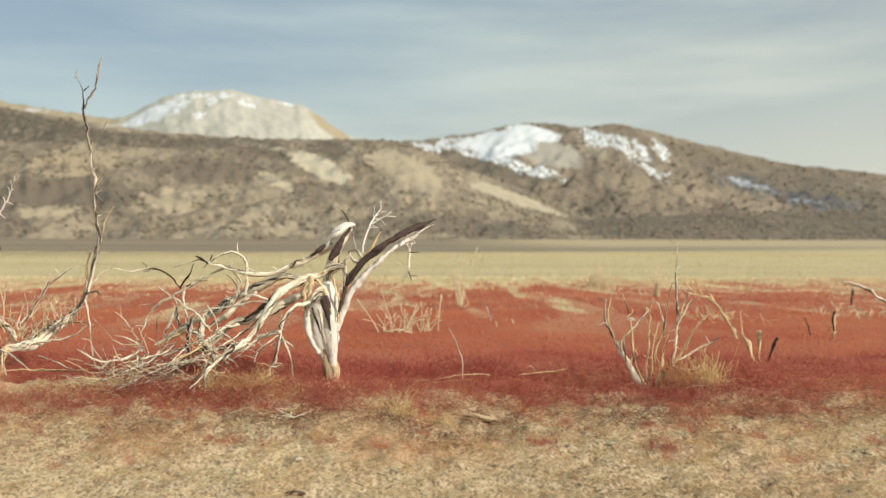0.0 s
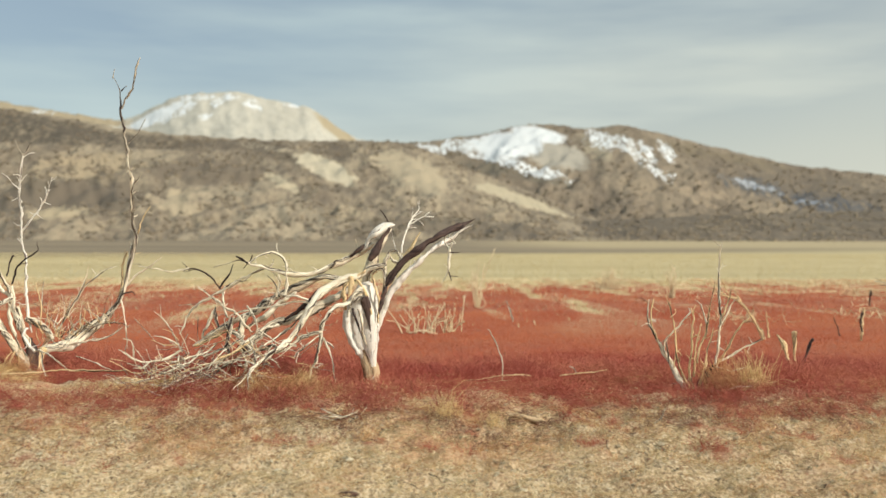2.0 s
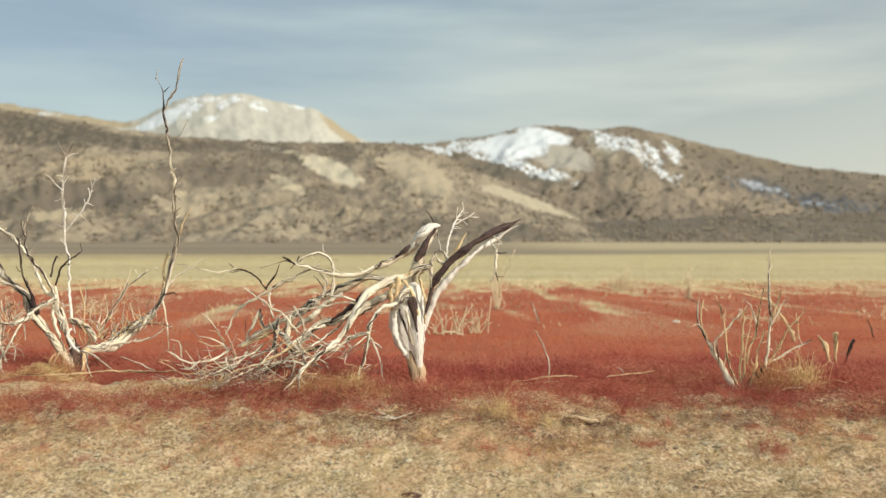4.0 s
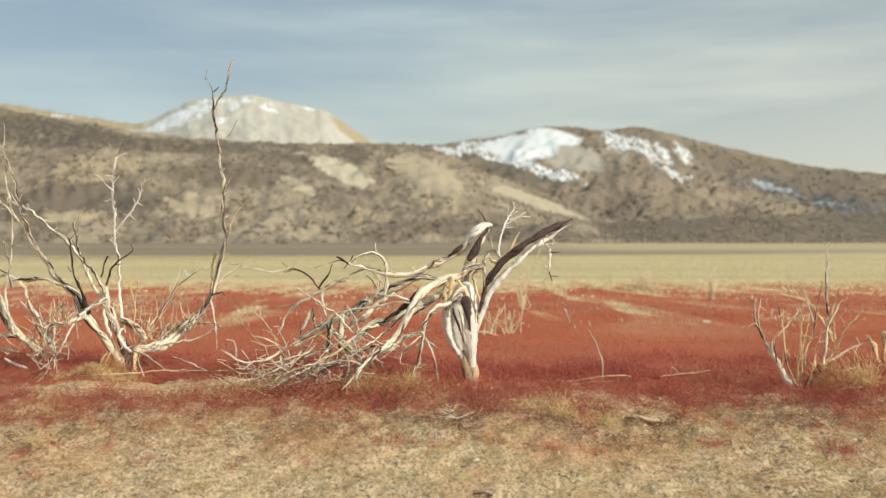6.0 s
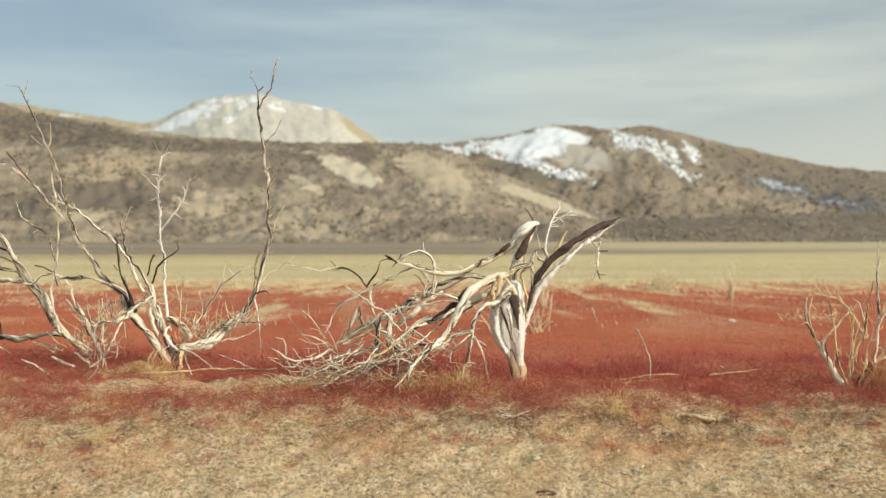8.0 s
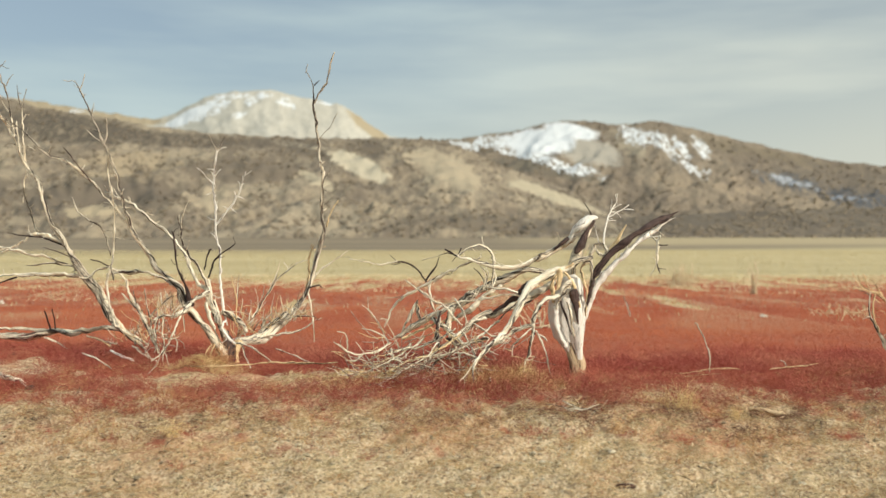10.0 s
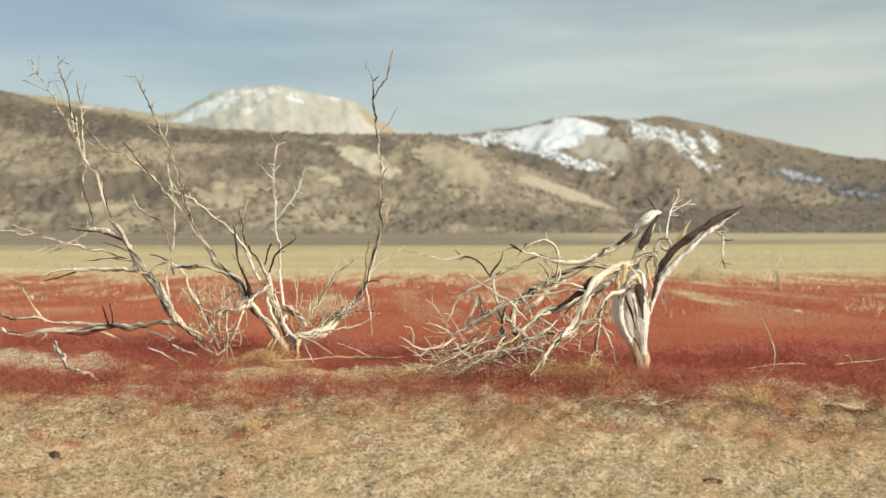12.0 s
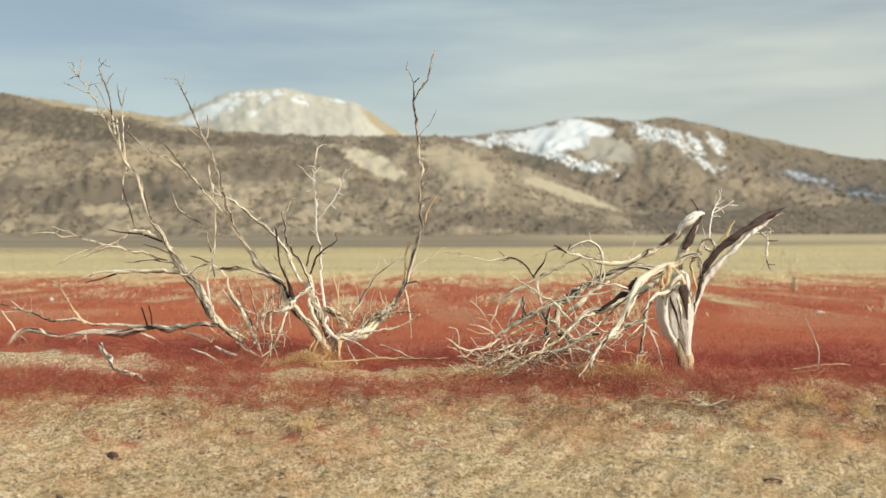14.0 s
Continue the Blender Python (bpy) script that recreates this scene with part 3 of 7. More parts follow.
mountain("hill_left", 480, 900, 1500,
         line((-900, 170), (-300, 148), (-93, 167), (-40, 180), (0, 192), (100, 206), (200, 224), (300, 236), (400, 243), (480, 246), (560, 247), (620, 246), (680, 248), (720, 253), (760, 268), (810, 292), (850, 308), (950, 344), (1020, 374), (1080, 395), (1120, 404), (1250, 428)),
         hillside("hill_left_soil", TAN, BROWN, PALE,
                  [patch((0.10, 0.084, 0.066), 0, 222, (*HILL, 192), 220, 36, 0.13, 0.9), patch((0.11, 0.091, 0.071), 220, 244, (*HILL, 226), 150, 19, 0.13, 0.9), patch((0.135, 0.111, 0.086), 410, 255, (*HILL, 243), 120, 11, 0.06, 1.0), patch((0.15, 0.125, 0.094), 480, 272, (*HILL, 246), 70, 10, 0.3, 2.0), patch((0.15, 0.125, 0.094), 585, 262, (*HILL, 246), 30, 22, 0.7, 2.2),
                   patch((0.18, 0.148, 0.112), 360, 300, (*HILL, 240), 150, 30, 0.05, 2.6), patch((0.165, 0.137, 0.104), 0, 345, (*HILL, 196), 230, 56, 0.0, 2.6), patch((0.165, 0.138, 0.104), 830, 400, (*HILL, 300), 230, 22, 0.06, 1.6),
                   patch((0.50, 0.445, 0.335), 560, 292, (*HILL, 246), 78, 22, 0.50, 1.4), patch((0.47, 0.41, 0.30), 460, 258, (*HILL, 246), 62, 7, 0.16, 1.4), patch((0.45, 0.385, 0.275), 480, 318, (*HILL, 244), 52, 11, 0.46, 2.4), patch((0.36, 0.30, 0.21), 600, 372, (*HILL, 246), 70, 16, 0.15, 3.4),
                   patch((0.335, 0.273, 0.187), 128, 288, (*HILL, 208), 90, 36, 0.05, 2.4), patch((0.385, 0.32, 0.22), 40, 372, (*HILL, 196), 70, 14, 0.1, 3.0), patch((0.385, 0.32, 0.225), 275, 350, (*HILL, 232), 60, 18, 0.5, 3.0),
                   patch((0.385, 0.325, 0.232), 720, 300, (*HILL, 253), 80, 38, 0.5, 2.4), patch((0.45, 0.39, 0.28), 905, 345, (*HILL, 326), 100, 16, 0.36, 1.6)], 0.482),
         "dry tan hillside with dark scrub and pale slides", 0.13, 9000, (0.5, 1.5), 0.02, 1.0, seed=37)
mountain("foothill_right", 520, 800, 1300,
         line((420, 424), (640, 410), (760, 404), (900, 398), (1040, 388), (1150, 382), (1250, 378), (1400, 374), (1568, 370), (1900, 362), (2500, 360)),
         hillside("foothill_soil", (0.175, 0.143, 0.108), (0.125, 0.104, 0.082), (0.205, 0.168, 0.125), [], 0.49),
         "low dark scrubby foothill at the edge of the plain", 0.2, 5000, (0.6, 1.6), 0.0, 1.0, seed=51)

# ---- dead trees ----

tree = thing("snag", (-1.18, 9.6, -0.04), "weathered dead tree snag with bleached fluted trunk and fallen crown", "dead tree")
limb(tree, "trunk", white_wood, (0.016, 0, -0.045, 0.056), (0.01, 0, 0.085, 0.059), (-0.007, 0, 0.25, 0.078), (-0.048, 0, 0.41, 0.123), (-0.072, 0, 0.581, 0.151), (-0.066, 0, 0.734, 0.151), (-0.038, 0, 0.87, 0.123), (-0.015, 0, 0.993, 0.095))
limb(tree, "limb", white_wood, (0.079, 0, 0.51, 0.032), (0.143, 0, 0.705, 0.034), (0.207, 0, 0.899, 0.034), (0.311, 0, 1.052, 0.032), (0.444, 0, 1.182, 0.03), (0.599, 0, 1.322, 0.027), (0.79, 0.15, 1.458, 0.023), (0.933, 0.2, 1.553, 0.015), (1.044, 0.22, 1.619, 0.007))
limb(tree, "bark_strip", dark_wood, (0.161, -0.05, 0.943, 0.018), (0.23, -0.05, 1.089, 0.032), (0.333, -0.05, 1.212, 0.039), (0.474, -0.04, 1.34, 0.041), (0.611, -0.02, 1.44, 0.041), (0.755, 0.02, 1.533, 0.041), (0.91, 0.12, 1.605, 0.032), (1.009, 0.18, 1.648, 0.015), (1.059, 0.19, 1.672, 0.009), (1.109, 0.2, 1.696, 0.004))
limb(tree, "strand", dark_wood, (0.179, -0.1, 0.986, 0.02), (0.135, -0.12, 0.83, 0.022), (0.1, -0.12, 0.655, 0.013))
limb(tree, "spur", golden_wood, (0.287, 0, 1.17, 0.032), (0.403, 0, 1.34, 0.021), (0.472, 0, 1.458, 0.013), (0.535, 0, 1.551, 0.005))
limb(tree, "curl", pale_wood, (0.166, 0, 1.058, 0.015), (0.159, 0, 1.241, 0.015), (0.2, 0, 1.335, 0.015), (0.275, 0, 1.358, 0.015), (0.328, 0, 1.287, 0.019), (0.305, 0, 1.223, 0.019), (0.241, 0, 1.241, 0.013), (0.217, 0, 1.299, 0.009))
limb(tree, "stump_limb", grey_wood, (-0.046, 0.02, 0.981, 0.046), (-0.001, 0.04, 1.205, 0.046), (0.077, 0.08, 1.37, 0.042), (0.161, 0.12, 1.501, 0.032), (0.212, 0.14, 1.584, 0.015))
limb(tree, "hollow", dark_wood, (0.008, -0.03, 1.253, 0.03), (0.056, -0.02, 1.341, 0.039), (0.134, 0.02, 1.476, 0.039), (0.217, 0.08, 1.583, 0.021))
limb(tree, "slab", white_wood, (-0.086, 0.12, 1.358, 0.015), (-0.017, 0.08, 1.453, 0.032), (0.072, 0.06, 1.553, 0.044), (0.152, 0.08, 1.613, 0.035), (0.247, 0.14, 1.626, 0.009))
limb(tree, "limb", pale_wood, (0.024, 0.2, 1.436, 0.028), (-0.098, 0.18, 1.346, 0.035), (-0.266, 0.1, 1.263, 0.033), (-0.458, 0, 1.176, 0.028), (-0.64, -0.05, 1.113, 0.023), (-0.821, -0.1, 1.114, 0.02), (-1.001, -0.15, 1.162, 0.014), (-1.121, -0.2, 1.199, 0.013), (-1.22, -0.21, 1.234, 0.011))
limb(tree, "bark_strip", dark_wood, (-0.007, 0.1, 1.453, 0.015), (-0.128, 0.08, 1.358, 0.021), (-0.211, 0.08, 1.311, 0.011))
limb(tree, "branch", pale_wood, (-1.219, -0.2, 1.233, 0.009), (-1.119, -0.18, 1.314, 0.009), (-1, -0.14, 1.343, 0.009), (-0.908, -0.1, 1.313, 0.011), (-0.856, -0.1, 1.231, 0.011), (-0.85, -0.1, 1.091, 0.011), (-0.862, -0.1, 0.944, 0.009), (-0.838, -0.1, 0.868, 0.005))
limb(tree, "twig", pale_wood, (-1.219, -0.2, 1.233, 0.007), (-1.323, -0.2, 1.263, 0.005), (-1.456, -0.2, 1.222, 0.005), (-1.583, -0.2, 1.187, 0.004))
limb(tree, "twig", dark_wood, (-1.346, -0.2, 1.303, 0.007), (-1.294, -0.2, 1.268, 0.009), (-1.219, -0.2, 1.222, 0.005))
limb(tree, "twig", dark_wood, (-1.179, -0.2, 1.315, 0.005), (-1.202, -0.2, 1.257, 0.007), (-1.271, -0.2, 1.175, 0.004))
limb(tree, "limb", pale_wood, (-0.04, -0.1, 1.114, 0.041), (-0.188, -0.12, 1.08, 0.045), (-0.32, -0.15, 1.023, 0.041), (-0.473, -0.25, 0.934, 0.038), (-0.567, -0.35, 0.791, 0.033), (-0.646, -0.43, 0.632, 0.031), (-0.745, -0.5, 0.485, 0.028), (-0.869, -0.65, 0.389, 0.026), (-0.979, -0.85, 0.302, 0.019), (-1.041, -0.98, 0.226, 0.012), (-1.055, -1.02, 0.151, 0.008), (-1.043, -1.05, 0.07, 0.005))
limb(tree, "branch", pale_wood, (-1.041, -0.98, 0.226, 0.01), (-1.108, -1.02, 0.146, 0.008), (-1.179, -1.1, 0.082, 0.005))
limb(tree, "limb", grey_wood, (-0.213, 0, 0.958, 0.028), (-0.428, 0, 0.828, 0.037), (-0.607, -0.02, 0.717, 0.046), (-0.803, -0.05, 0.648, 0.041), (-0.984, -0.1, 0.593, 0.032), (-1.139, -0.15, 0.479, 0.02), (-1.294, -0.2, 0.361, 0.014), (-1.439, -0.3, 0.279, 0.011), (-1.54, -0.5, 0.144, 0.009), (-1.6, -0.6, 0.067, 0.005))
limb(tree, "limb", grey_wood, (-0.236, 0.1, 1.037, 0.03), (-0.472, 0.1, 1.085, 0.03), (-0.644, 0.1, 1.037, 0.035), (-0.798, 0.1, 0.965, 0.04), (-0.946, 0.1, 0.887, 0.044), (-1.077, 0.1, 0.803, 0.044), (-1.201, 0.1, 0.719, 0.03), (-1.315, 0.1, 0.659, 0.015))
limb(tree, "branch", pale_wood, (-0.067, -0.15, 0.907, 0.02), (-0.173, -0.2, 0.828, 0.02), (-0.325, -0.25, 0.791, 0.018), (-0.413, -0.3, 0.696, 0.02), (-0.454, -0.35, 0.586, 0.027), (-0.453, -0.38, 0.486, 0.02), (-0.484, -0.4, 0.352, 0.014), (-0.514, -0.45, 0.216, 0.014), (-0.555, -0.5, 0.081, 0.007))
limb(tree, "branch", pale_wood, (-0.448, -0.38, 0.532, 0.014), (-0.546, -0.4, 0.533, 0.02), (-0.66, -0.45, 0.492, 0.02), (-0.734, -0.5, 0.424, 0.012), (-0.824, -0.55, 0.372, 0.01), (-0.99, -0.6, 0.338, 0.009), (-1.083, -0.65, 0.305, 0.005))
limb(tree, "branch", pale_wood, (-0.459, -0.38, 0.514, 0.012), (-0.554, -0.45, 0.447, 0.01), (-0.639, -0.5, 0.373, 0.009), (-0.696, -0.55, 0.306, 0.005))
limb(tree, "twig", pale_wood, (-0.428, -0.4, 0.488, 0.009), (-0.37, -0.42, 0.366, 0.009), (-0.33, -0.45, 0.279, 0.007), (-0.311, -0.5, 0.15, 0.007), (-0.281, -0.55, 0.028, 0.003))
limb(tree, "twig", pale_wood, (-0.395, -0.4, 0.443, 0.007), (-0.353, -0.42, 0.422, 0.007), (-0.32, -0.42, 0.388, 0.005))
limb(tree, "branch", pale_wood, (-0.541, -0.25, 0.808, 0.014), (-0.69, -0.25, 0.842, 0.011), (-0.861, -0.2, 0.81, 0.009), (-1.029, -0.15, 0.772, 0.009), (-1.17, -0.1, 0.756, 0.011), (-1.316, -0.1, 0.733, 0.009), (-1.439, -0.1, 0.68, 0.005))
limb(tree, "branch", pale_wood, (-0.599, -0.25, 0.854, 0.009), (-0.724, -0.25, 0.894, 0.009), (-0.835, -0.22, 0.898, 0.009), (-0.977, -0.2, 0.932, 0.005))
limb(tree, "branch", pale_wood, (-0.975, -0.18, 1.221, 0.007), (-1.163, -0.15, 1.145, 0.011), (-1.316, -0.1, 1.062, 0.013), (-1.46, -0.05, 0.983, 0.015), (-1.588, -0.02, 0.905, 0.015), (-1.723, 0, 0.838, 0.013), (-1.842, 0.02, 0.759, 0.013), (-1.919, 0.05, 0.662, 0.011), (-1.955, 0.05, 0.56, 0.009), (-1.997, 0.05, 0.476, 0.006))
limb(tree, "branch", dark_wood, (-1.542, -0.05, 0.959, 0.009), (-1.632, -0.1, 1.085, 0.007), (-1.704, -0.15, 1.139, 0.007), (-1.786, -0.18, 1.169, 0.007), (-1.903, -0.2, 1.164, 0.005), (-1.844, -0.19, 1.17, 0.007))
limb(tree, "branch", pale_wood, (-1.833, -0.19, 1.175, 0.007), (-2.002, -0.22, 1.141, 0.007), (-2.135, -0.25, 1.171, 0.005), (-2.319, -0.29, 1.201, 0.004))
limb(tree, "twig", dark_wood, (-1.554, -0.05, 0.971, 0.009), (-1.489, -0.05, 1.066, 0.007), (-1.442, -0.05, 1.131, 0.005), (-1.413, -0.05, 1.219, 0.004))
limb(tree, "twig", dark_wood, (-1.489, -0.05, 0.983, 0.009), (-1.389, -0.05, 1.03, 0.007), (-1.272, -0.05, 1.048, 0.004))
limb(tree, "branch", grey_wood, (-1.767, -0.1, 0.979, 0.007), (-1.65, -0.1, 0.903, 0.011), (-1.551, -0.12, 0.828, 0.011), (-1.465, -0.15, 0.771, 0.011), (-1.351, -0.18, 0.715, 0.011), (-1.288, -0.2, 0.641, 0.011), (-1.232, -0.22, 0.579, 0.009), (-1.171, -0.25, 0.523, 0.007))
limb(tree, "branch", pale_wood, (-1.519, -0.05, 0.924, 0.011), (-1.503, -0.1, 0.826, 0.011), (-1.492, -0.1, 0.738, 0.009), (-1.468, -0.1, 0.668, 0.007))
limb(tree, "twig", grey_wood, (-1.723, 0, 0.832, 0.007), (-1.812, 0, 0.802, 0.006), (-1.991, 0, 0.784, 0.004))
limb(tree, "limb", pale_wood, (-1.93, 0.3, 0.33, 0.008), (-1.85, 0.3, 0.367, 0.019), (-1.747, 0.27, 0.438, 0.029), (-1.626, 0.25, 0.513, 0.031), (-1.507, 0.2, 0.585, 0.031), (-1.389, 0.15, 0.643, 0.021), (-1.261, 0.1, 0.707, 0.013))
limb(tree, "slab", pale_wood, (-1.821, 0.25, 0.427, 0.011), (-1.742, 0.22, 0.583, 0.015), (-1.688, 0.2, 0.675, 0.019), (-1.652, 0.2, 0.754, 0.008))
limb(tree, "slab", grey_wood, (-1.664, 0.2, 0.73, 0.013), (-1.652, 0.2, 0.639, 0.019), (-1.64, 0.2, 0.548, 0.013))
limb(tree, "branch", grey_wood, (-1.418, -0.15, 0.666, 0.02), (-1.409, -0.18, 0.522, 0.022), (-1.439, -0.2, 0.396, 0.02), (-1.401, -0.25, 0.297, 0.011))
limb(tree, "branch", grey_wood, (-1.287, -0.1, 0.68, 0.032), (-1.318, -0.12, 0.517, 0.032), (-1.282, -0.2, 0.385, 0.018))
limb(tree, "branch", pale_wood, (-1.244, -0.15, 0.783, 0.009), (-1.177, -0.18, 0.686, 0.009), (-1.132, -0.2, 0.595, 0.009), (-1.125, -0.25, 0.477, 0.009))
limb(tree, "branch", pale_wood, (-0.926, -0.1, 0.593, 0.015), (-1.063, -0.2, 0.56, 0.014), (-1.175, -0.3, 0.465, 0.018), (-1.263, -0.4, 0.417, 0.014))
limb(tree, "branch", pale_wood, (-1.172, -0.4, 0.486, 0.009), (-1.096, -0.55, 0.377, 0.009), (-1.055, -0.7, 0.311, 0.009), (-1.022, -0.8, 0.257, 0.008))
limb(tree, "branch", pale_wood, (-1.022, -0.8, 0.268, 0.008), (-1.142, -0.75, 0.305, 0.007), (-1.274, -0.7, 0.299, 0.007), (-1.395, -0.7, 0.27, 0.005))
limb(tree, "branch", pale_wood, (-1.932, -0.1, 0.307, 0.009), (-1.991, -0.1, 0.442, 0.007), (-2.061, -0.1, 0.554, 0.005), (-2.108, -0.1, 0.631, 0.005), (-2.214, -0.1, 0.725, 0.004))
limb(tree, "twig", pale_wood, (-1.967, -0.1, 0.384, 0.007), (-2.109, -0.1, 0.454, 0.005), (-2.226, -0.1, 0.477, 0.004))
limb(tree, "twig", golden_wood, (-1.973, -0.1, 0.383, 0.007), (-2.12, -0.1, 0.383, 0.005), (-2.25, -0.1, 0.43, 0.004))
limb(tree, "twig", golden_wood, (-1.967, -0.1, 0.431, 0.005), (-2.05, -0.1, 0.525, 0.005), (-2.132, -0.1, 0.542, 0.004))
limb(tree, "branch", pale_wood, (-1.903, -0.2, 0.336, 0.013), (-2.037, -0.3, 0.259, 0.011), (-2.129, -0.35, 0.242, 0.011), (-2.219, -0.4, 0.242, 0.009), (-2.326, -0.45, 0.276, 0.009), (-2.387, -0.5, 0.338, 0.007), (-2.455, -0.5, 0.377, 0.004))
limb(tree, "twig", pale_wood, (-2.321, -0.45, 0.287, 0.007), (-2.321, -0.45, 0.384, 0.007), (-2.343, -0.45, 0.458, 0.005), (-2.423, -0.45, 0.481, 0.004))
limb(tree, "twig", pale_wood, (-2.151, -0.4, 0.253, 0.007), (-2.248, -0.4, 0.184, 0.007), (-2.34, -0.4, 0.178, 0.004))
limb(tree, "branch", pale_wood, (-1.888, -0.4, 0.3, 0.007), (-1.844, -0.5, 0.227, 0.011), (-1.756, -0.6, 0.195, 0.009))
limb(tree, "branch", grey_wood, (-1.301, -0.3, 0.349, 0.014), (-1.484, -0.5, 0.246, 0.01), (-1.659, -0.7, 0.17, 0.009), (-1.828, -0.9, 0.087, 0.007), (-1.98, -1, 0.014, 0.003))
limb(tree, "branch", grey_wood, (-1.251, -0.4, 0.303, 0.011), (-1.433, -0.6, 0.185, 0.009), (-1.499, -0.8, 0.118, 0.005))
limb(tree, "twig", pale_wood, (0.776, 0.12, 1.541, 0.006), (0.795, 0, 1.428, 0.007), (0.831, -0.1, 1.375, 0.007))
limb(tree, "twig", pale_wood, (0.782, 0.12, 1.523, 0.007), (0.818, 0, 1.51, 0.007), (0.873, -0.05, 1.474, 0.009), (0.893, -0.1, 1.433, 0.007))
limb(tree, "branch", pale_wood, (0.865, -0.1, 1.45, 0.014), (0.836, -0.1, 1.352, 0.014), (0.828, -0.11, 1.236, 0.013), (0.823, -0.11, 1.143, 0.009), (0.789, -0.11, 1.079, 0.005), (0.766, -0.11, 1.039, 0.004))
limb(tree, "twig", dark_wood, (0.828, -0.11, 1.143, 0.007), (0.857, -0.11, 1.05, 0.004))
limb(tree, "twig", dark_wood, (0.839, -0.11, 1.34, 0.007), (0.936, -0.11, 1.346, 0.004))
limb(tree, "twig", dark_wood, (0.834, -0.11, 1.103, 0.005), (0.92, -0.11, 1.097, 0.004))
limb(tree, "branch", white_wood, (0.32, 0.2, 1.333, 0.009), (0.349, 0.3, 1.502, 0.009), (0.389, 0.4, 1.637, 0.009), (0.449, 0.45, 1.736, 0.008), (0.503, 0.5, 1.812, 0.006), (0.484, 0.5, 1.892, 0.004))
limb(tree, "twig", white_wood, (0.389, 0.4, 1.631, 0.008), (0.479, 0.4, 1.686, 0.008), (0.57, 0.4, 1.734, 0.006), (0.618, 0.4, 1.771, 0.004))
limb(tree, "twig", white_wood, (0.558, 0.4, 1.728, 0.006), (0.666, 0.4, 1.722, 0.004))
limb(tree, "twig", white_wood, (0.443, 0.45, 1.724, 0.006), (0.539, 0.45, 1.785, 0.004))
limb(tree, "branch", white_wood, (0.274, 0.15, 1.334, 0.007), (0.244, 0.15, 1.471, 0.007), (0.209, 0.15, 1.596, 0.006))
limb(tree, "twig", dark_wood, (0.194, 0.14, 1.644, 0.007), (0.147, 0.14, 1.733, 0.006), (0.1, 0.14, 1.793, 0.004))
limb(tree, "strand", golden_wood, (-0.229, -0.16, 0.756, 0.014), (-0.254, -0.17, 0.908, 0.018), (-0.22, -0.17, 1.012, 0.018), (-0.132, -0.13, 1.092, 0.018), (-0.035, -0.13, 1.15, 0.013))
limb(tree, "strand", golden_wood, (-0.111, -0.14, 1.069, 0.011), (-0.052, -0.16, 0.965, 0.011), (0, -0.16, 0.849, 0.011), (0.037, -0.15, 0.698, 0.009))
limb(tree, "strand", golden_wood, (0.078, -0.14, 1.162, 0.014), (0.045, -0.16, 1.07, 0.014), (0.08, -0.16, 0.954, 0.014), (0.113, -0.14, 0.825, 0.011), (0.095, -0.12, 0.614, 0.009))
limb(tree, "strand", pale_wood, (0.069, -0.1, 1.161, 0.011), (0.138, -0.1, 1.172, 0.011), (0.167, -0.1, 1.068, 0.011), (0.144, -0.1, 0.916, 0.009))
limb(tree, "strand", pale_wood, (-0.198, -0.18, 0.688, 0.018), (-0.168, -0.2, 0.834, 0.02), (-0.111, -0.2, 0.932, 0.022), (-0.033, -0.15, 0.988, 0.02))
limb(tree, "strand", grey_wood, (-0.098, -0.1, 1.091, 0.032), (0.017, -0.1, 1.178, 0.032), (0.172, -0.05, 1.218, 0.018))
limb(tree, "strand", dark_wood, (-0.04, -0.16, 0.884, 0.034), (-0.023, -0.16, 0.774, 0.027), (0.002, -0.15, 0.64, 0.014), (0.028, -0.11, 0.497, 0.005))
limb(tree, "strand", dark_wood, (-0.16, -0.16, 0.774, 0.011), (-0.139, -0.17, 0.676, 0.011), (-0.091, -0.16, 0.559, 0.009), (-0.049, -0.12, 0.427, 0.004))
limb(tree, "strand", golden_wood, (-0.168, -0.17, 1.105, 0.022), (-0.18, -0.17, 0.995, 0.02), (-0.199, -0.18, 0.885, 0.009))
limb(tree, "root_flare", root_wood, (0.016, 0, -0.08, 0.084), (0.014, 0, 0.05, 0.071), (0.008, -0.004, 0.13, 0.069), (0.0, -0.006, 0.2, 0.069), (-0.01, -0.006, 0.27, 0.07), (-0.016, 0, 0.33, 0.06))
limb(tree, "strand", pale_wood, (-0.097, -0.19, 0.776, 0.011), (-0.059, -0.2, 0.603, 0.011), (-0.028, -0.16, 0.397, 0.009))
limb(tree, "strand", white_wood, (-0.214, -0.14, 0.714, 0.032), (-0.202, -0.14, 0.54, 0.036), (-0.114, -0.1, 0.303, 0.02))
limb(tree, "limb", grey_wood, (-0.867, -0.1, 0.651, 0.034), (-1.019, -0.1, 0.587, 0.03), (-1.124, -0.1, 0.475, 0.023), (-1.24, -0.1, 0.363, 0.015))
limb(tree, "branch", pale_wood, (-0.912, -0.4, 0.418, 0.014), (-1.082, -0.4, 0.361, 0.012), (-1.263, -0.55, 0.292, 0.01), (-1.458, -0.55, 0.196, 0.009), (-1.632, -0.7, 0.114, 0.005))
limb(tree, "branch", pale_wood, (-1.474, -0.1, 0.574, 0.021), (-1.323, -0.2, 0.483, 0.02), (-1.215, -0.3, 0.395, 0.014), (-1.095, -0.3, 0.286, 0.009))
limb(tree, "branch", golden_wood, (-1.797, -0.1, 0.372, 0.011), (-1.609, -0.1, 0.455, 0.013), (-1.462, -0.1, 0.527, 0.013), (-1.275, -0.1, 0.568, 0.009))
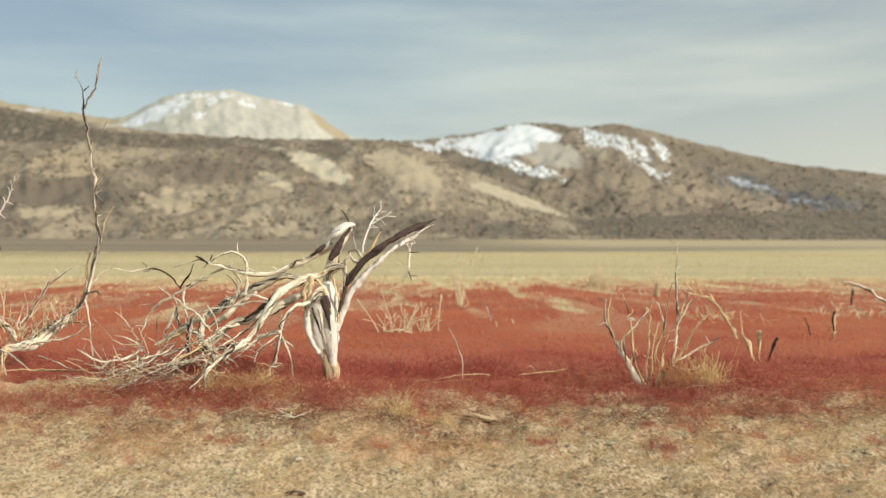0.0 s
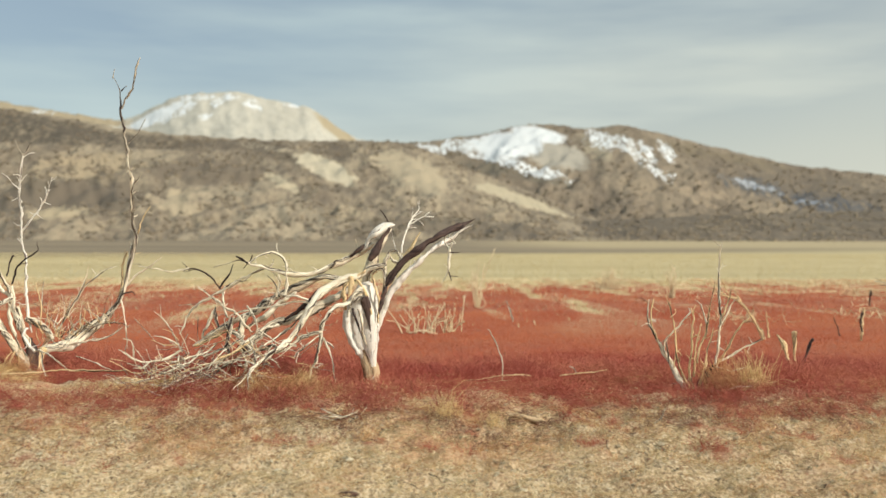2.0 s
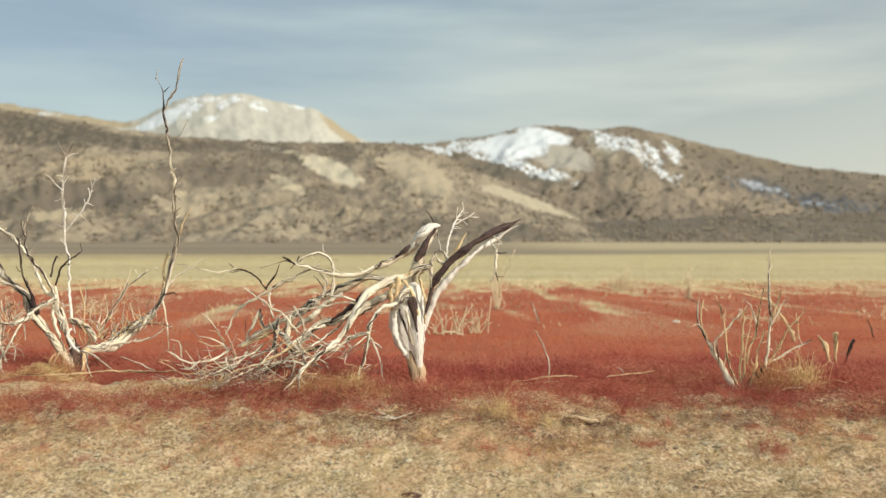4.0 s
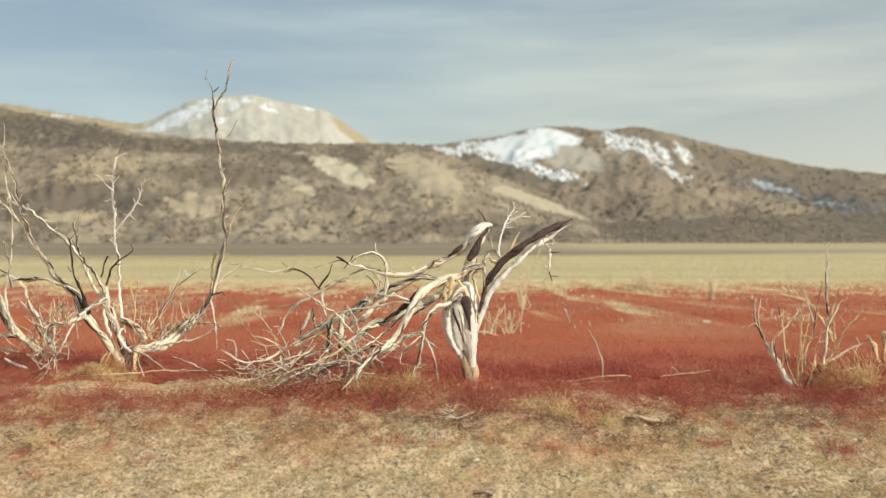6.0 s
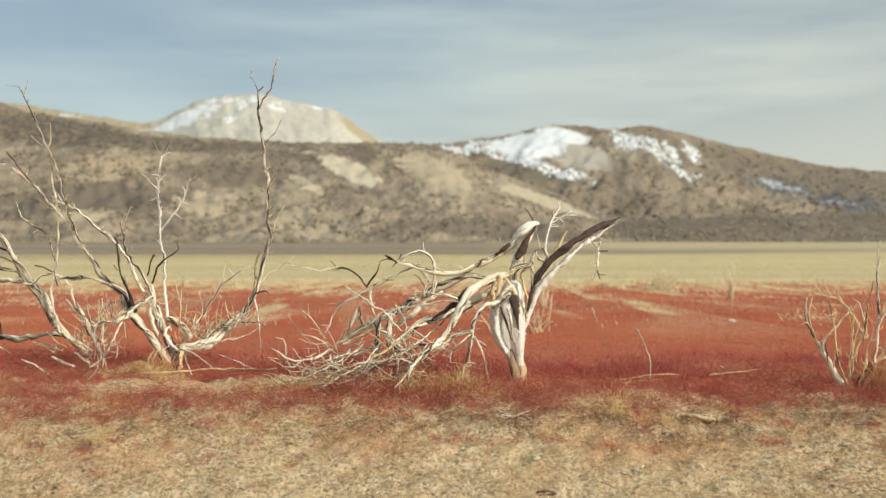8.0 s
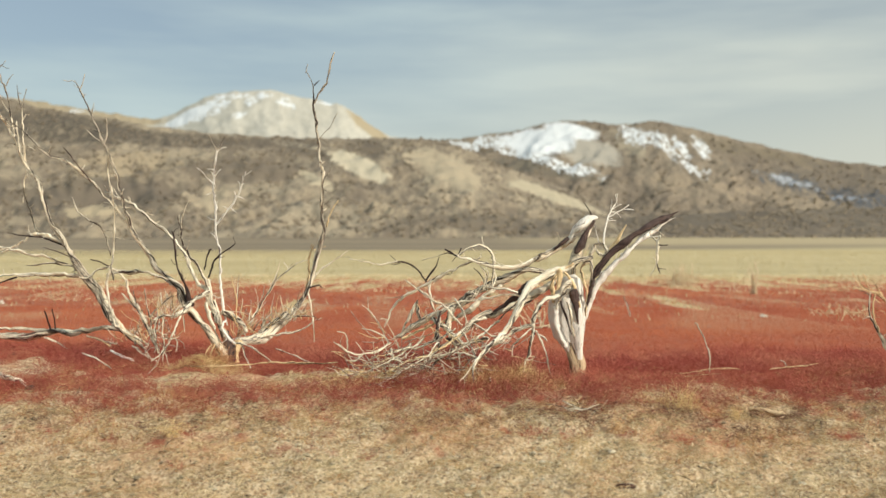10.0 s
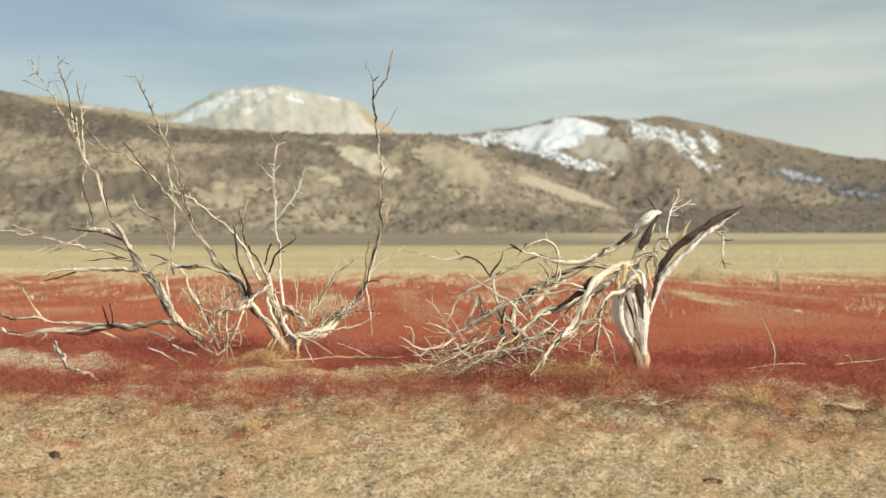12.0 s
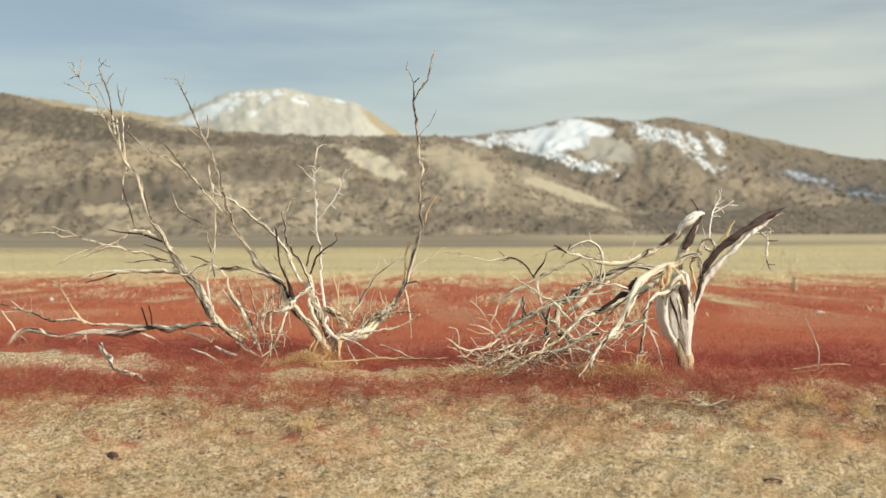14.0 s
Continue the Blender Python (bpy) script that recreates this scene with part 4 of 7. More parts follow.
limb(tree, "branch", pale_wood, (-1.657, -0.3, 0.278, 0.009), (-1.502, -0.3, 0.348, 0.013), (-1.358, -0.3, 0.406, 0.012), (-1.232, -0.3, 0.499, 0.009))
limb(tree, "branch", grey_wood, (-0.751, 0, 0.922, 0.021), (-0.927, 0, 0.821, 0.028), (-1.044, 0, 0.703, 0.028), (-1.162, 0, 0.625, 0.019), (-1.292, 0, 0.542, 0.011))
limb(tree, "branch", pale_wood, (-0.955, -0.1, 0.886, 0.011), (-0.926, -0.1, 1.021, 0.009), (-0.978, -0.1, 1.12, 0.007), (-1.042, -0.1, 1.179, 0.004))
limb(tree, "twig", grey_wood, (-0.908, -0.1, 0.857, 0.009), (-0.949, -0.1, 0.974, 0.007), (-0.996, -0.1, 1.056, 0.005), (-1.054, -0.1, 1.103, 0.004))
limb(tree, "branch", pale_wood, (-0.689, -0.5, 0.418, 0.012), (-0.868, -0.5, 0.451, 0.01), (-0.979, -0.5, 0.524, 0.007), (-1.069, -0.5, 0.574, 0.005))
limb(tree, "branch", pale_wood, (-1.251, -0.4, 0.371, 0.009), (-1.195, -0.4, 0.218, 0.007), (-1.192, -0.7, 0.106, 0.005))
limb(tree, "branch", pale_wood, (-1.41, -0.4, 0.371, 0.009), (-1.511, -0.6, 0.241, 0.007), (-1.572, -0.6, 0.101, 0.005))
limb(tree, "branch", pale_wood, (-1.691, -0.3, 0.347, 0.011), (-1.789, -0.3, 0.231, 0.009), (-1.935, -0.6, 0.177, 0.007), (-2.101, -0.7, 0.112, 0.005), (-2.279, -0.7, 0.05, 0.003))
limb(tree, "branch", golden_wood, (-1.187, -0.3, 0.436, 0.012), (-1.34, -0.45, 0.337, 0.011), (-1.514, -0.55, 0.252, 0.01), (-1.713, -0.65, 0.202, 0.009), (-1.881, -0.75, 0.12, 0.005))
limb(tree, "branch", grey_wood, (-1.555, -0.2, 0.395, 0.013), (-1.645, -0.3, 0.319, 0.013), (-1.789, -0.3, 0.278, 0.011), (-1.934, -0.5, 0.244, 0.007))
limb(tree, "branch", pale_wood, (-0.804, -0.2, 0.572, 0.011), (-0.901, -0.3, 0.494, 0.011), (-1.014, -0.4, 0.418, 0.011), (-1.138, -0.4, 0.36, 0.009), (-1.251, -0.4, 0.337, 0.005))
limb(tree, "twig", grey_wood, (-0.55, -0.15, 0.79, 0.009), (-0.711, -0.15, 0.656, 0.009), (-0.856, -0.15, 0.509, 0.007), (-1, -0.15, 0.451, 0.005))
limb(tree, "twig", pale_wood, (-0.873, -0.15, 0.889, 0.009), (-0.827, -0.15, 1.005, 0.007), (-0.85, -0.15, 1.139, 0.005), (-0.816, -0.15, 1.209, 0.004))
limb(tree, "twig", pale_wood, (-0.931, -0.15, 0.918, 0.007), (-0.902, -0.15, 1.046, 0.005), (-0.931, -0.15, 1.139, 0.004))
limb(tree, "bark_strip", dark_wood, (-0.497, -0.18, 0.954, 0.018), (-0.589, -0.18, 0.85, 0.027), (-0.704, -0.18, 0.751, 0.02), (-0.856, -0.15, 0.655, 0.009))
limb(tree, "bark_strip", dark_wood, (-1.387, -0.2, 0.675, 0.009), (-1.423, -0.22, 0.526, 0.014), (-1.42, -0.27, 0.415, 0.013), (-1.404, -0.3, 0.325, 0.007))
limb(tree, "hollow", dark_wood, (-1.329, -0.2, 0.384, 0.014), (-1.248, -0.2, 0.35, 0.036), (-1.167, -0.2, 0.327, 0.018))
brush(tree, (-1.52, -0.65, 0.15), (0.69, 0.25, 0.13), 90, 0.26)
brush(tree, (-1.83, -0.80, 0.10), (0.44, 0.25, 0.08), 60, 0.2)
brush(tree, (-1.48, -0.35, 0.28), (0.54, 0.25, 0.15), 50, 0.28)
brush(tree, (-0.76, -0.50, 0.37), (0.28, 0.25, 0.14), 22, 0.2)

tree = thing("dead_tree", (-5.03, 10.2, -0.05), "bleached multi-stemmed dead willow with tall bare stems", "dead tree")
limb(tree, "trunk", dark_wood, (0.085, -0.05, -0.074, 0.054), (0.079, -0.05, 0.098, 0.054), (0.039, 0, 0.251, 0.045), (-0.015, 0.02, 0.376, 0.042))
limb(tree, "trunk", grey_wood, (0.06, -0.08, -0.08, 0.066), (0.01, -0.1, 0.13, 0.058), (-0.09, -0.13, 0.32, 0.046), (-0.2, -0.15, 0.48, 0.03))
limb(tree, "trunk", golden_wood, (0.12, 0.02, -0.08, 0.06), (0.1, 0.03, 0.12, 0.05), (0.13, 0.1, 0.26, 0.035))
limb(tree, "limb", grey_wood, (0.033, 0, 0.264, 0.022), (-0.037, 0, 0.423, 0.03), (-0.102, 0.04, 0.566, 0.035), (-0.154, 0.08, 0.704, 0.033))
limb(tree, "limb", pale_wood, (-0.011, -0.15, 0.273, 0.01), (-0.06, -0.12, 0.377, 0.014), (-0.131, -0.08, 0.512, 0.02), (-0.187, -0.02, 0.647, 0.02), (-0.2, 0.02, 0.791, 0.012))
limb(tree, "branch", golden_wood, (-0.119, -0.22, -0.026, 0.01), (-0.109, -0.2, 0.134, 0.01), (-0.062, -0.18, 0.251, 0.008))
limb(tree, "branch", golden_wood, (0.044, -0.25, -0.021, 0.01), (0.008, -0.22, 0.162, 0.01), (-0.005, -0.18, 0.289, 0.006))
limb(tree, "branch", golden_wood, (-0.17, -0.25, 0.003, 0.008), (-0.147, -0.2, 0.172, 0.008), (-0.099, -0.15, 0.254, 0.006))
limb(tree, "limb", pale_wood, (-0.167, 0.05, 0.847, 0.014), (-0.225, -0.05, 0.802, 0.024), (-0.284, -0.2, 0.748, 0.029), (-0.334, -0.35, 0.652, 0.029), (-0.4, -0.5, 0.596, 0.019), (-0.488, -0.6, 0.604, 0.013), (-0.561, -0.7, 0.558, 0.009))
limb(tree, "limb", pale_wood, (-0.354, -0.2, 0.672, 0.029), (-0.27, -0.18, 0.571, 0.024), (-0.181, -0.15, 0.455, 0.012))
limb(tree, "limb", pale_wood, (-0.183, 0.1, 0.806, 0.03), (-0.339, 0.1, 0.941, 0.02), (-0.422, 0.1, 1.108, 0.02), (-0.487, 0.1, 1.269, 0.02), (-0.584, 0.1, 1.398, 0.02), (-0.726, 0.15, 1.515, 0.02), (-0.856, 0.15, 1.606, 0.016), (-1.026, 0.2, 1.75, 0.014), (-1.178, 0.25, 1.844, 0.012), (-1.345, 0.3, 1.899, 0.01), (-1.478, 0.3, 1.965, 0.008))
limb(tree, "limb", brown_wood, (-2.188, 0.2, 2.46, 0.01), (-2.307, 0.25, 2.564, 0.01), (-2.426, 0.3, 2.669, 0.008), (-2.527, 0.3, 2.736, 0.008), (-2.681, 0.3, 2.836, 0.004))
limb(tree, "limb", pale_wood, (-1.12, 0.2, 1.516, 0.016), (-1.264, 0.2, 1.725, 0.016), (-1.428, 0.2, 1.888, 0.016), (-1.56, 0.2, 2.052, 0.016), (-1.692, 0.2, 2.163, 0.014), (-1.824, 0.2, 2.282, 0.012), (-1.923, 0.2, 2.334, 0.01), (-2.056, 0.2, 2.368, 0.01), (-2.188, 0.2, 2.46, 0.01))
limb(tree, "twig", dark_wood, (-1.606, 0.2, 2.078, 0.01), (-1.757, 0.2, 2.281, 0.008), (-1.836, 0.2, 2.379, 0.006), (-1.915, 0.2, 2.471, 0.004))
limb(tree, "limb", brown_wood, (-1.383, 0.17, 2.439, 0.012), (-1.462, 0.17, 2.569, 0.012), (-1.514, 0.17, 2.699, 0.01), (-1.566, 0.17, 2.816, 0.01), (-1.611, 0.17, 2.927, 0.008), (-1.677, 0.17, 3.057, 0.008), (-1.722, 0.17, 3.155, 0.006), (-1.762, 0.17, 3.227, 0.004))
limb(tree, "limb", grey_wood, (-0.156, -0.05, 0.383, 0.01), (-0.32, 0, 0.531, 0.032), (-0.461, 0, 0.722, 0.045), (-0.51, 0.05, 0.873, 0.04), (-0.651, 0.1, 0.973, 0.033), (-0.819, 0.15, 1.075, 0.03), (-0.896, 0.17, 1.204, 0.03), (-0.981, 0.17, 1.334, 0.025), (-1.059, 0.17, 1.431, 0.025), (-1.124, 0.17, 1.561, 0.023), (-1.176, 0.17, 1.724, 0.02), (-1.208, 0.17, 1.854, 0.016), (-1.254, 0.17, 1.984, 0.016), (-1.273, 0.17, 2.114, 0.014), (-1.331, 0.17, 2.276, 0.014), (-1.383, 0.17, 2.439, 0.012))
limb(tree, "twig", brown_wood, (-1.566, 0.17, 2.855, 0.006), (-1.539, 0.17, 2.972, 0.004))
limb(tree, "twig", brown_wood, (-1.709, 0.17, 3.103, 0.006), (-1.676, 0.17, 3.187, 0.004), (-1.649, 0.17, 3.297, 0.004))
limb(tree, "twig", brown_wood, (-1.436, 0.17, 2.504, 0.008), (-1.389, 0.17, 2.601, 0.008), (-1.395, 0.17, 2.731, 0.006), (-1.408, 0.17, 2.809, 0.004))
limb(tree, "twig", brown_wood, (-1.475, 0.17, 2.537, 0.006), (-1.547, 0.17, 2.583, 0.006), (-1.626, 0.17, 2.655, 0.004))
limb(tree, "branch", pale_wood, (-1.386, 0.2, 2.344, 0.008), (-1.394, 0.2, 2.181, 0.008), (-1.368, 0.2, 2.038, 0.01), (-1.336, 0.2, 1.888, 0.01), (-1.317, 0.2, 1.725, 0.008), (-1.324, 0.2, 1.53, 0.01), (-1.332, 0.2, 1.334, 0.01), (-1.36, 0.2, 1.125, 0.01), (-1.334, 0.2, 0.943, 0.008))
limb(tree, "twig", pale_wood, (-1.264, 0.25, 1.87, 0.008), (-1.324, 0.25, 1.949, 0.006), (-1.376, 0.25, 2.041, 0.004))
limb(tree, "branch", pale_wood, (-1.86, 0.3, 1.901, 0.004), (-1.794, 0.3, 1.73, 0.006), (-1.661, 0.3, 1.63, 0.006), (-1.521, 0.3, 1.564, 0.008), (-1.455, 0.3, 1.399, 0.008), (-1.402, 0.3, 1.222, 0.008))
limb(tree, "branch", pale_wood, (-0.51, 0.05, 0.873, 0.03), (-0.74, 0.2, 0.962, 0.023), (-0.924, 0.3, 1.017, 0.016), (-1.063, 0.3, 1.037, 0.023), (-1.283, 0.3, 1.031, 0.021), (-1.464, 0.3, 1.011, 0.008))
limb(tree, "branch", dark_wood, (-0.36, -0.05, 0.668, 0.035), (-0.423, -0.05, 0.89, 0.016), (-0.506, -0.05, 1.081, 0.012), (-0.537, -0.05, 1.271, 0.012), (-0.549, -0.05, 1.43, 0.01), (-0.575, -0.05, 1.506, 0.006))
limb(tree, "branch", grey_wood, (-0.19, 0, 0.901, 0.022), (-0.262, -0.05, 1.081, 0.016), (-0.347, -0.1, 1.209, 0.014), (-0.412, -0.15, 1.336, 0.012), (-0.431, -0.18, 1.492, 0.01), (-0.419, -0.2, 1.617, 0.01), (-0.375, -0.2, 1.742, 0.008), (-0.336, -0.2, 1.842, 0.004))
limb(tree, "twig", dark_wood, (-0.42, -0.2, 1.511, 0.006), (-0.463, -0.2, 1.661, 0.004))
limb(tree, "branch", dark_wood, (-0.186, 0.05, 0.975, 0.012), (-0.112, 0, 1.168, 0.01), (-0.015, 0, 1.264, 0.008), (0.081, 0, 1.327, 0.008), (0.126, 0, 1.365, 0.004))
limb(tree, "branch", dark_wood, (-0.221, 0, 1.067, 0.01), (-0.188, 0, 1.226, 0.01), (-0.156, 0, 1.309, 0.008))
limb(tree, "branch", brown_wood, (-0.131, 0.2, 2.433, 0.008), (-0.079, 0.2, 2.511, 0.008), (-0.039, 0.2, 2.581, 0.004))
limb(tree, "branch", white_wood, (0.01, 0.1, 0.446, 0.008), (-0.04, 0.13, 0.572, 0.014), (-0.063, 0.15, 0.687, 0.014), (-0.097, 0.2, 1.008, 0.014), (-0.103, 0.2, 1.203, 0.012), (-0.128, 0.2, 1.397, 0.012), (-0.148, 0.2, 1.527, 0.012), (-0.147, 0.2, 1.721, 0.012), (-0.172, 0.2, 1.916, 0.012), (-0.172, 0.2, 2.11, 0.01), (-0.158, 0.2, 2.272, 0.01), (-0.131, 0.2, 2.433, 0.008))
limb(tree, "twig", brown_wood, (-0.138, 0.2, 2.44, 0.006), (-0.19, 0.2, 2.524, 0.004), (-0.216, 0.2, 2.596, 0.003))
limb(tree, "branch", white_wood, (-0.134, 0.2, 1.579, 0.01), (-0.049, 0.2, 1.689, 0.01), (0.049, 0.2, 1.818, 0.01), (0.115, 0.2, 1.928, 0.008), (0.161, 0.2, 2.044, 0.006), (0.2, 0.2, 2.186, 0.004))
limb(tree, "twig", white_wood, (0.102, 0.2, 1.902, 0.006), (0.18, 0.2, 1.876, 0.004))
limb(tree, "twig", white_wood, (-0.172, 0.2, 2.045, 0.008), (-0.243, 0.2, 2.11, 0.006), (-0.309, 0.2, 2.189, 0.004), (-0.374, 0.2, 2.228, 0.003))
limb(tree, "twig", white_wood, (-0.165, 0.2, 2.129, 0.006), (-0.086, 0.2, 2.213, 0.004))
limb(tree, "limb", pale_wood, (-0.075, 0, 0.493, 0.035), (-0.139, 0, 0.684, 0.032), (-0.181, 0.02, 0.836, 0.03), (-0.212, 0.05, 0.95, 0.02))
limb(tree, "limb", pale_wood, (-0.055, 0.1, 0.594, 0.033), (0.053, 0.15, 0.539, 0.035), (0.162, 0.2, 0.438, 0.03), (0.214, 0.2, 0.347, 0.02))
limb(tree, "branch", white_wood, (0.01, -0.05, 0.51, 0.014), (0, -0.1, 0.413, 0.014), (0.091, -0.15, 0.318, 0.012), (0.174, -0.2, 0.261, 0.012))
limb(tree, "limb", brown_wood, (1.025, 0.28, 2.433, 0.012), (1.002, 0.25, 2.624, 0.012), (0.991, 0.22, 2.782, 0.012), (0.967, 0.2, 2.908, 0.01), (0.982, 0.18, 3.13, 0.008), (0.95, 0.18, 3.226, 0.006), (0.893, 0.18, 3.316, 0.004), spurs=False)
limb(tree, "limb", pale_wood, (0.1, 0.1, 0.228, 0.041), (0.215, 0.15, 0.261, 0.058), (0.364, 0.25, 0.29, 0.062), (0.462, 0.35, 0.379, 0.062), (0.576, 0.45, 0.483, 0.062), (0.672, 0.55, 0.561, 0.059), (0.759, 0.62, 0.684, 0.044), (0.824, 0.65, 0.803, 0.035), (0.871, 0.65, 0.958, 0.027), (0.922, 0.62, 1.113, 0.026), (0.957, 0.6, 1.261, 0.029), (1.008, 0.55, 1.395, 0.026), (1.052, 0.5, 1.527, 0.024), (1.03, 0.45, 1.659, 0.018), (1.027, 0.4, 1.855, 0.018), (1.051, 0.35, 2.048, 0.016), (1.049, 0.3, 2.24, 0.016), (1.025, 0.28, 2.433, 0.013))
limb(tree, "branch", brown_wood, (0.98, 0.2, 2.953, 0.008), (1.043, 0.15, 3.06, 0.008), (1.096, 0.12, 3.138, 0.008), (1.143, 0.1, 3.179, 0.008), (1.17, 0.08, 3.302, 0.008), (1.195, 0.06, 3.42, 0.007), (1.239, 0.06, 3.51, 0.005), spurs=False)
limb(tree, "twig", brown_wood, (0.893, 0.18, 3.297, 0.006), (0.912, 0.18, 3.399, 0.003))
limb(tree, "twig", brown_wood, (0.983, 0.18, 3.155, 0.006), (1.047, 0.18, 3.212, 0.003))
limb(tree, "twig", brown_wood, (1.014, 0.25, 2.534, 0.006), (1.099, 0.25, 2.636, 0.003), (1.157, 0.25, 2.688, 0.004), (1.203, 0.25, 2.784, 0.004), (1.235, 0.25, 2.848, 0.003))
limb(tree, "twig", pale_wood, (1.051, 0.35, 2.094, 0.008), (1.117, 0.35, 2.165, 0.006), (1.163, 0.35, 2.237, 0.004))
limb(tree, "twig", golden_wood, (1.066, 0.5, 1.554, 0.01), (1.112, 0.5, 1.693, 0.008), (1.166, 0.5, 1.805, 0.006), (1.212, 0.5, 1.864, 0.004))
limb(tree, "twig", pale_wood, (0.835, 0.6, 0.779, 0.01), (0.875, 0.6, 0.591, 0.008), (0.902, 0.6, 0.39, 0.008), (0.908, 0.6, 0.203, 0.004))
limb(tree, "branch", golden_wood, (0.81, 0.65, 0.776, 0.015), (0.838, 0.65, 1.059, 0.013), (0.845, 0.65, 1.227, 0.013), (0.893, 0.65, 1.341, 0.006))
limb(tree, "twig", dark_wood, (0.842, 0.6, 0.846, 0.008), (0.956, 0.6, 0.866, 0.008), (1.01, 0.6, 0.833, 0.004))
limb(tree, "twig", pale_wood, (0.862, 0.68, 0.91, 0.01), (0.97, 0.68, 1.058, 0.01), (1.085, 0.68, 1.125, 0.008), (1.187, 0.68, 1.193, 0.008), (1.295, 0.68, 1.28, 0.004))
limb(tree, "branch", pale_wood, (0.212, 0.3, 0.429, 0.01), (0.358, 0.3, 0.678, 0.01), (0.457, 0.3, 0.841, 0.01), (0.556, 0.3, 0.972, 0.008), (0.687, 0.3, 1.083, 0.008), (0.831, 0.3, 1.174, 0.006))
limb(tree, "twig", pale_wood, (0.424, 0.3, 0.795, 0.008), (0.523, 0.3, 1.005, 0.006), (0.576, 0.3, 1.181, 0.003))
limb(tree, "twig", pale_wood, (0.259, 0.3, 0.507, 0.008), (0.358, 0.3, 0.743, 0.006), (0.391, 0.3, 0.874, 0.004))
limb(tree, "branch", pale_wood, (0.37, 0.2, 0.295, 0.014), (0.566, 0.2, 0.322, 0.012), (0.761, 0.2, 0.362, 0.012), (0.891, 0.2, 0.414, 0.008), (1.001, 0.2, 0.505, 0.004))
limb(tree, "branch", pale_wood, (0.541, 0.3, 0.469, 0.012), (0.751, 0.3, 0.528, 0.01), (0.947, 0.3, 0.529, 0.008), (1.026, 0.3, 0.477, 0.004))
limb(tree, "twig", pale_wood, (0.187, -0.2, 0.267, 0.01), (0.315, -0.3, 0.266, 0.008), (0.453, -0.4, 0.223, 0.008), (0.662, -0.5, 0.09, 0.004))
limb(tree, "twig", pale_wood, (0.25, -0.2, 0.249, 0.008), (0.342, -0.4, 0.143, 0.008), (0.424, -0.5, 0.034, 0.004))
limb(tree, "twig", golden_wood, (0.107, 0.1, 0.524, 0.008), (0.114, 0.1, 0.755, 0.008), (0.082, 0.1, 0.883, 0.008), (0.057, 0.1, 1.006, 0.004))
limb(tree, "twig", pale_wood, (0.114, 0.1, 0.742, 0.006), (0.141, 0.1, 1.018, 0.003))
limb(tree, "branch", pale_wood, (-0.362, -0.45, 0.586, 0.011), (-0.379, -0.6, 0.435, 0.011), (-0.405, -0.7, 0.314, 0.011), (-0.433, -0.84, 0.223, 0.009), (-0.519, -0.9, 0.159, 0.004))
limb(tree, "twig", pale_wood, (-0.488, -0.6, 0.592, 0.009), (-0.5, -0.6, 0.435, 0.007), (-0.483, -0.6, 0.314, 0.007), (-0.502, -0.6, 0.121, 0.004))
limb(tree, "twig", pale_wood, (-0.524, -0.7, 0.57, 0.007), (-0.555, -0.7, 0.462, 0.007), (-0.525, -0.7, 0.343, 0.007), (-0.55, -0.7, 0.223, 0.004))
limb(tree, "twig", pale_wood, (-0.379, -0.6, 0.435, 0.007), (-0.343, -0.6, 0.315, 0.007), (-0.355, -0.6, 0.218, 0.004))
limb(tree, "twig", pale_wood, (-0.336, -0.4, 0.588, 0.008), (-0.324, -0.4, 0.416, 0.004))
limb(tree, "twig", pale_wood, (-0.43, -0.8, 0.265, 0.007), (-0.502, -0.8, 0.099, 0.005), (-0.592, -0.8, 0.01, 0.004), (-0.683, -0.8, -0.085, 0.003))
limb(tree, "branch", pale_wood, (-0.691, -0.4, 0.415, 0.01), (-0.69, -0.4, 0.587, 0.008), (-0.596, -0.4, 0.686, 0.008), (-0.503, -0.4, 0.772, 0.008), (-0.434, -0.4, 0.803, 0.004))
limb(tree, "twig", pale_wood, (-0.571, -0.4, 0.711, 0.006), (-0.583, -0.4, 0.84, 0.004))
limb(tree, "twig", pale_wood, (-0.69, -0.4, 0.507, 0.008), (-0.733, -0.4, 0.686, 0.006), (-0.763, -0.4, 0.883, 0.004))
limb(tree, "twig", pale_wood, (-0.766, -0.3, 0.424, 0.008), (-0.86, -0.3, 0.616, 0.006), (-0.928, -0.3, 0.853, 0.004))
shoots(tree, (0.46, 0.30, 0.42), (0.41, 0.25, 0.07), 75, 0.3)
shoots(tree, (0.21, 0.20, 0.49), (0.19, 0.25, 0.06), 14, 0.35)
shoots(tree, (-0.57, -0.50, 0.55), (0.21, 0.25, 0.05), 40, 0.25)
brush(tree, (-0.52, -0.62, 0.36), (0.13, 0.12, 0.16), 26, 0.17)

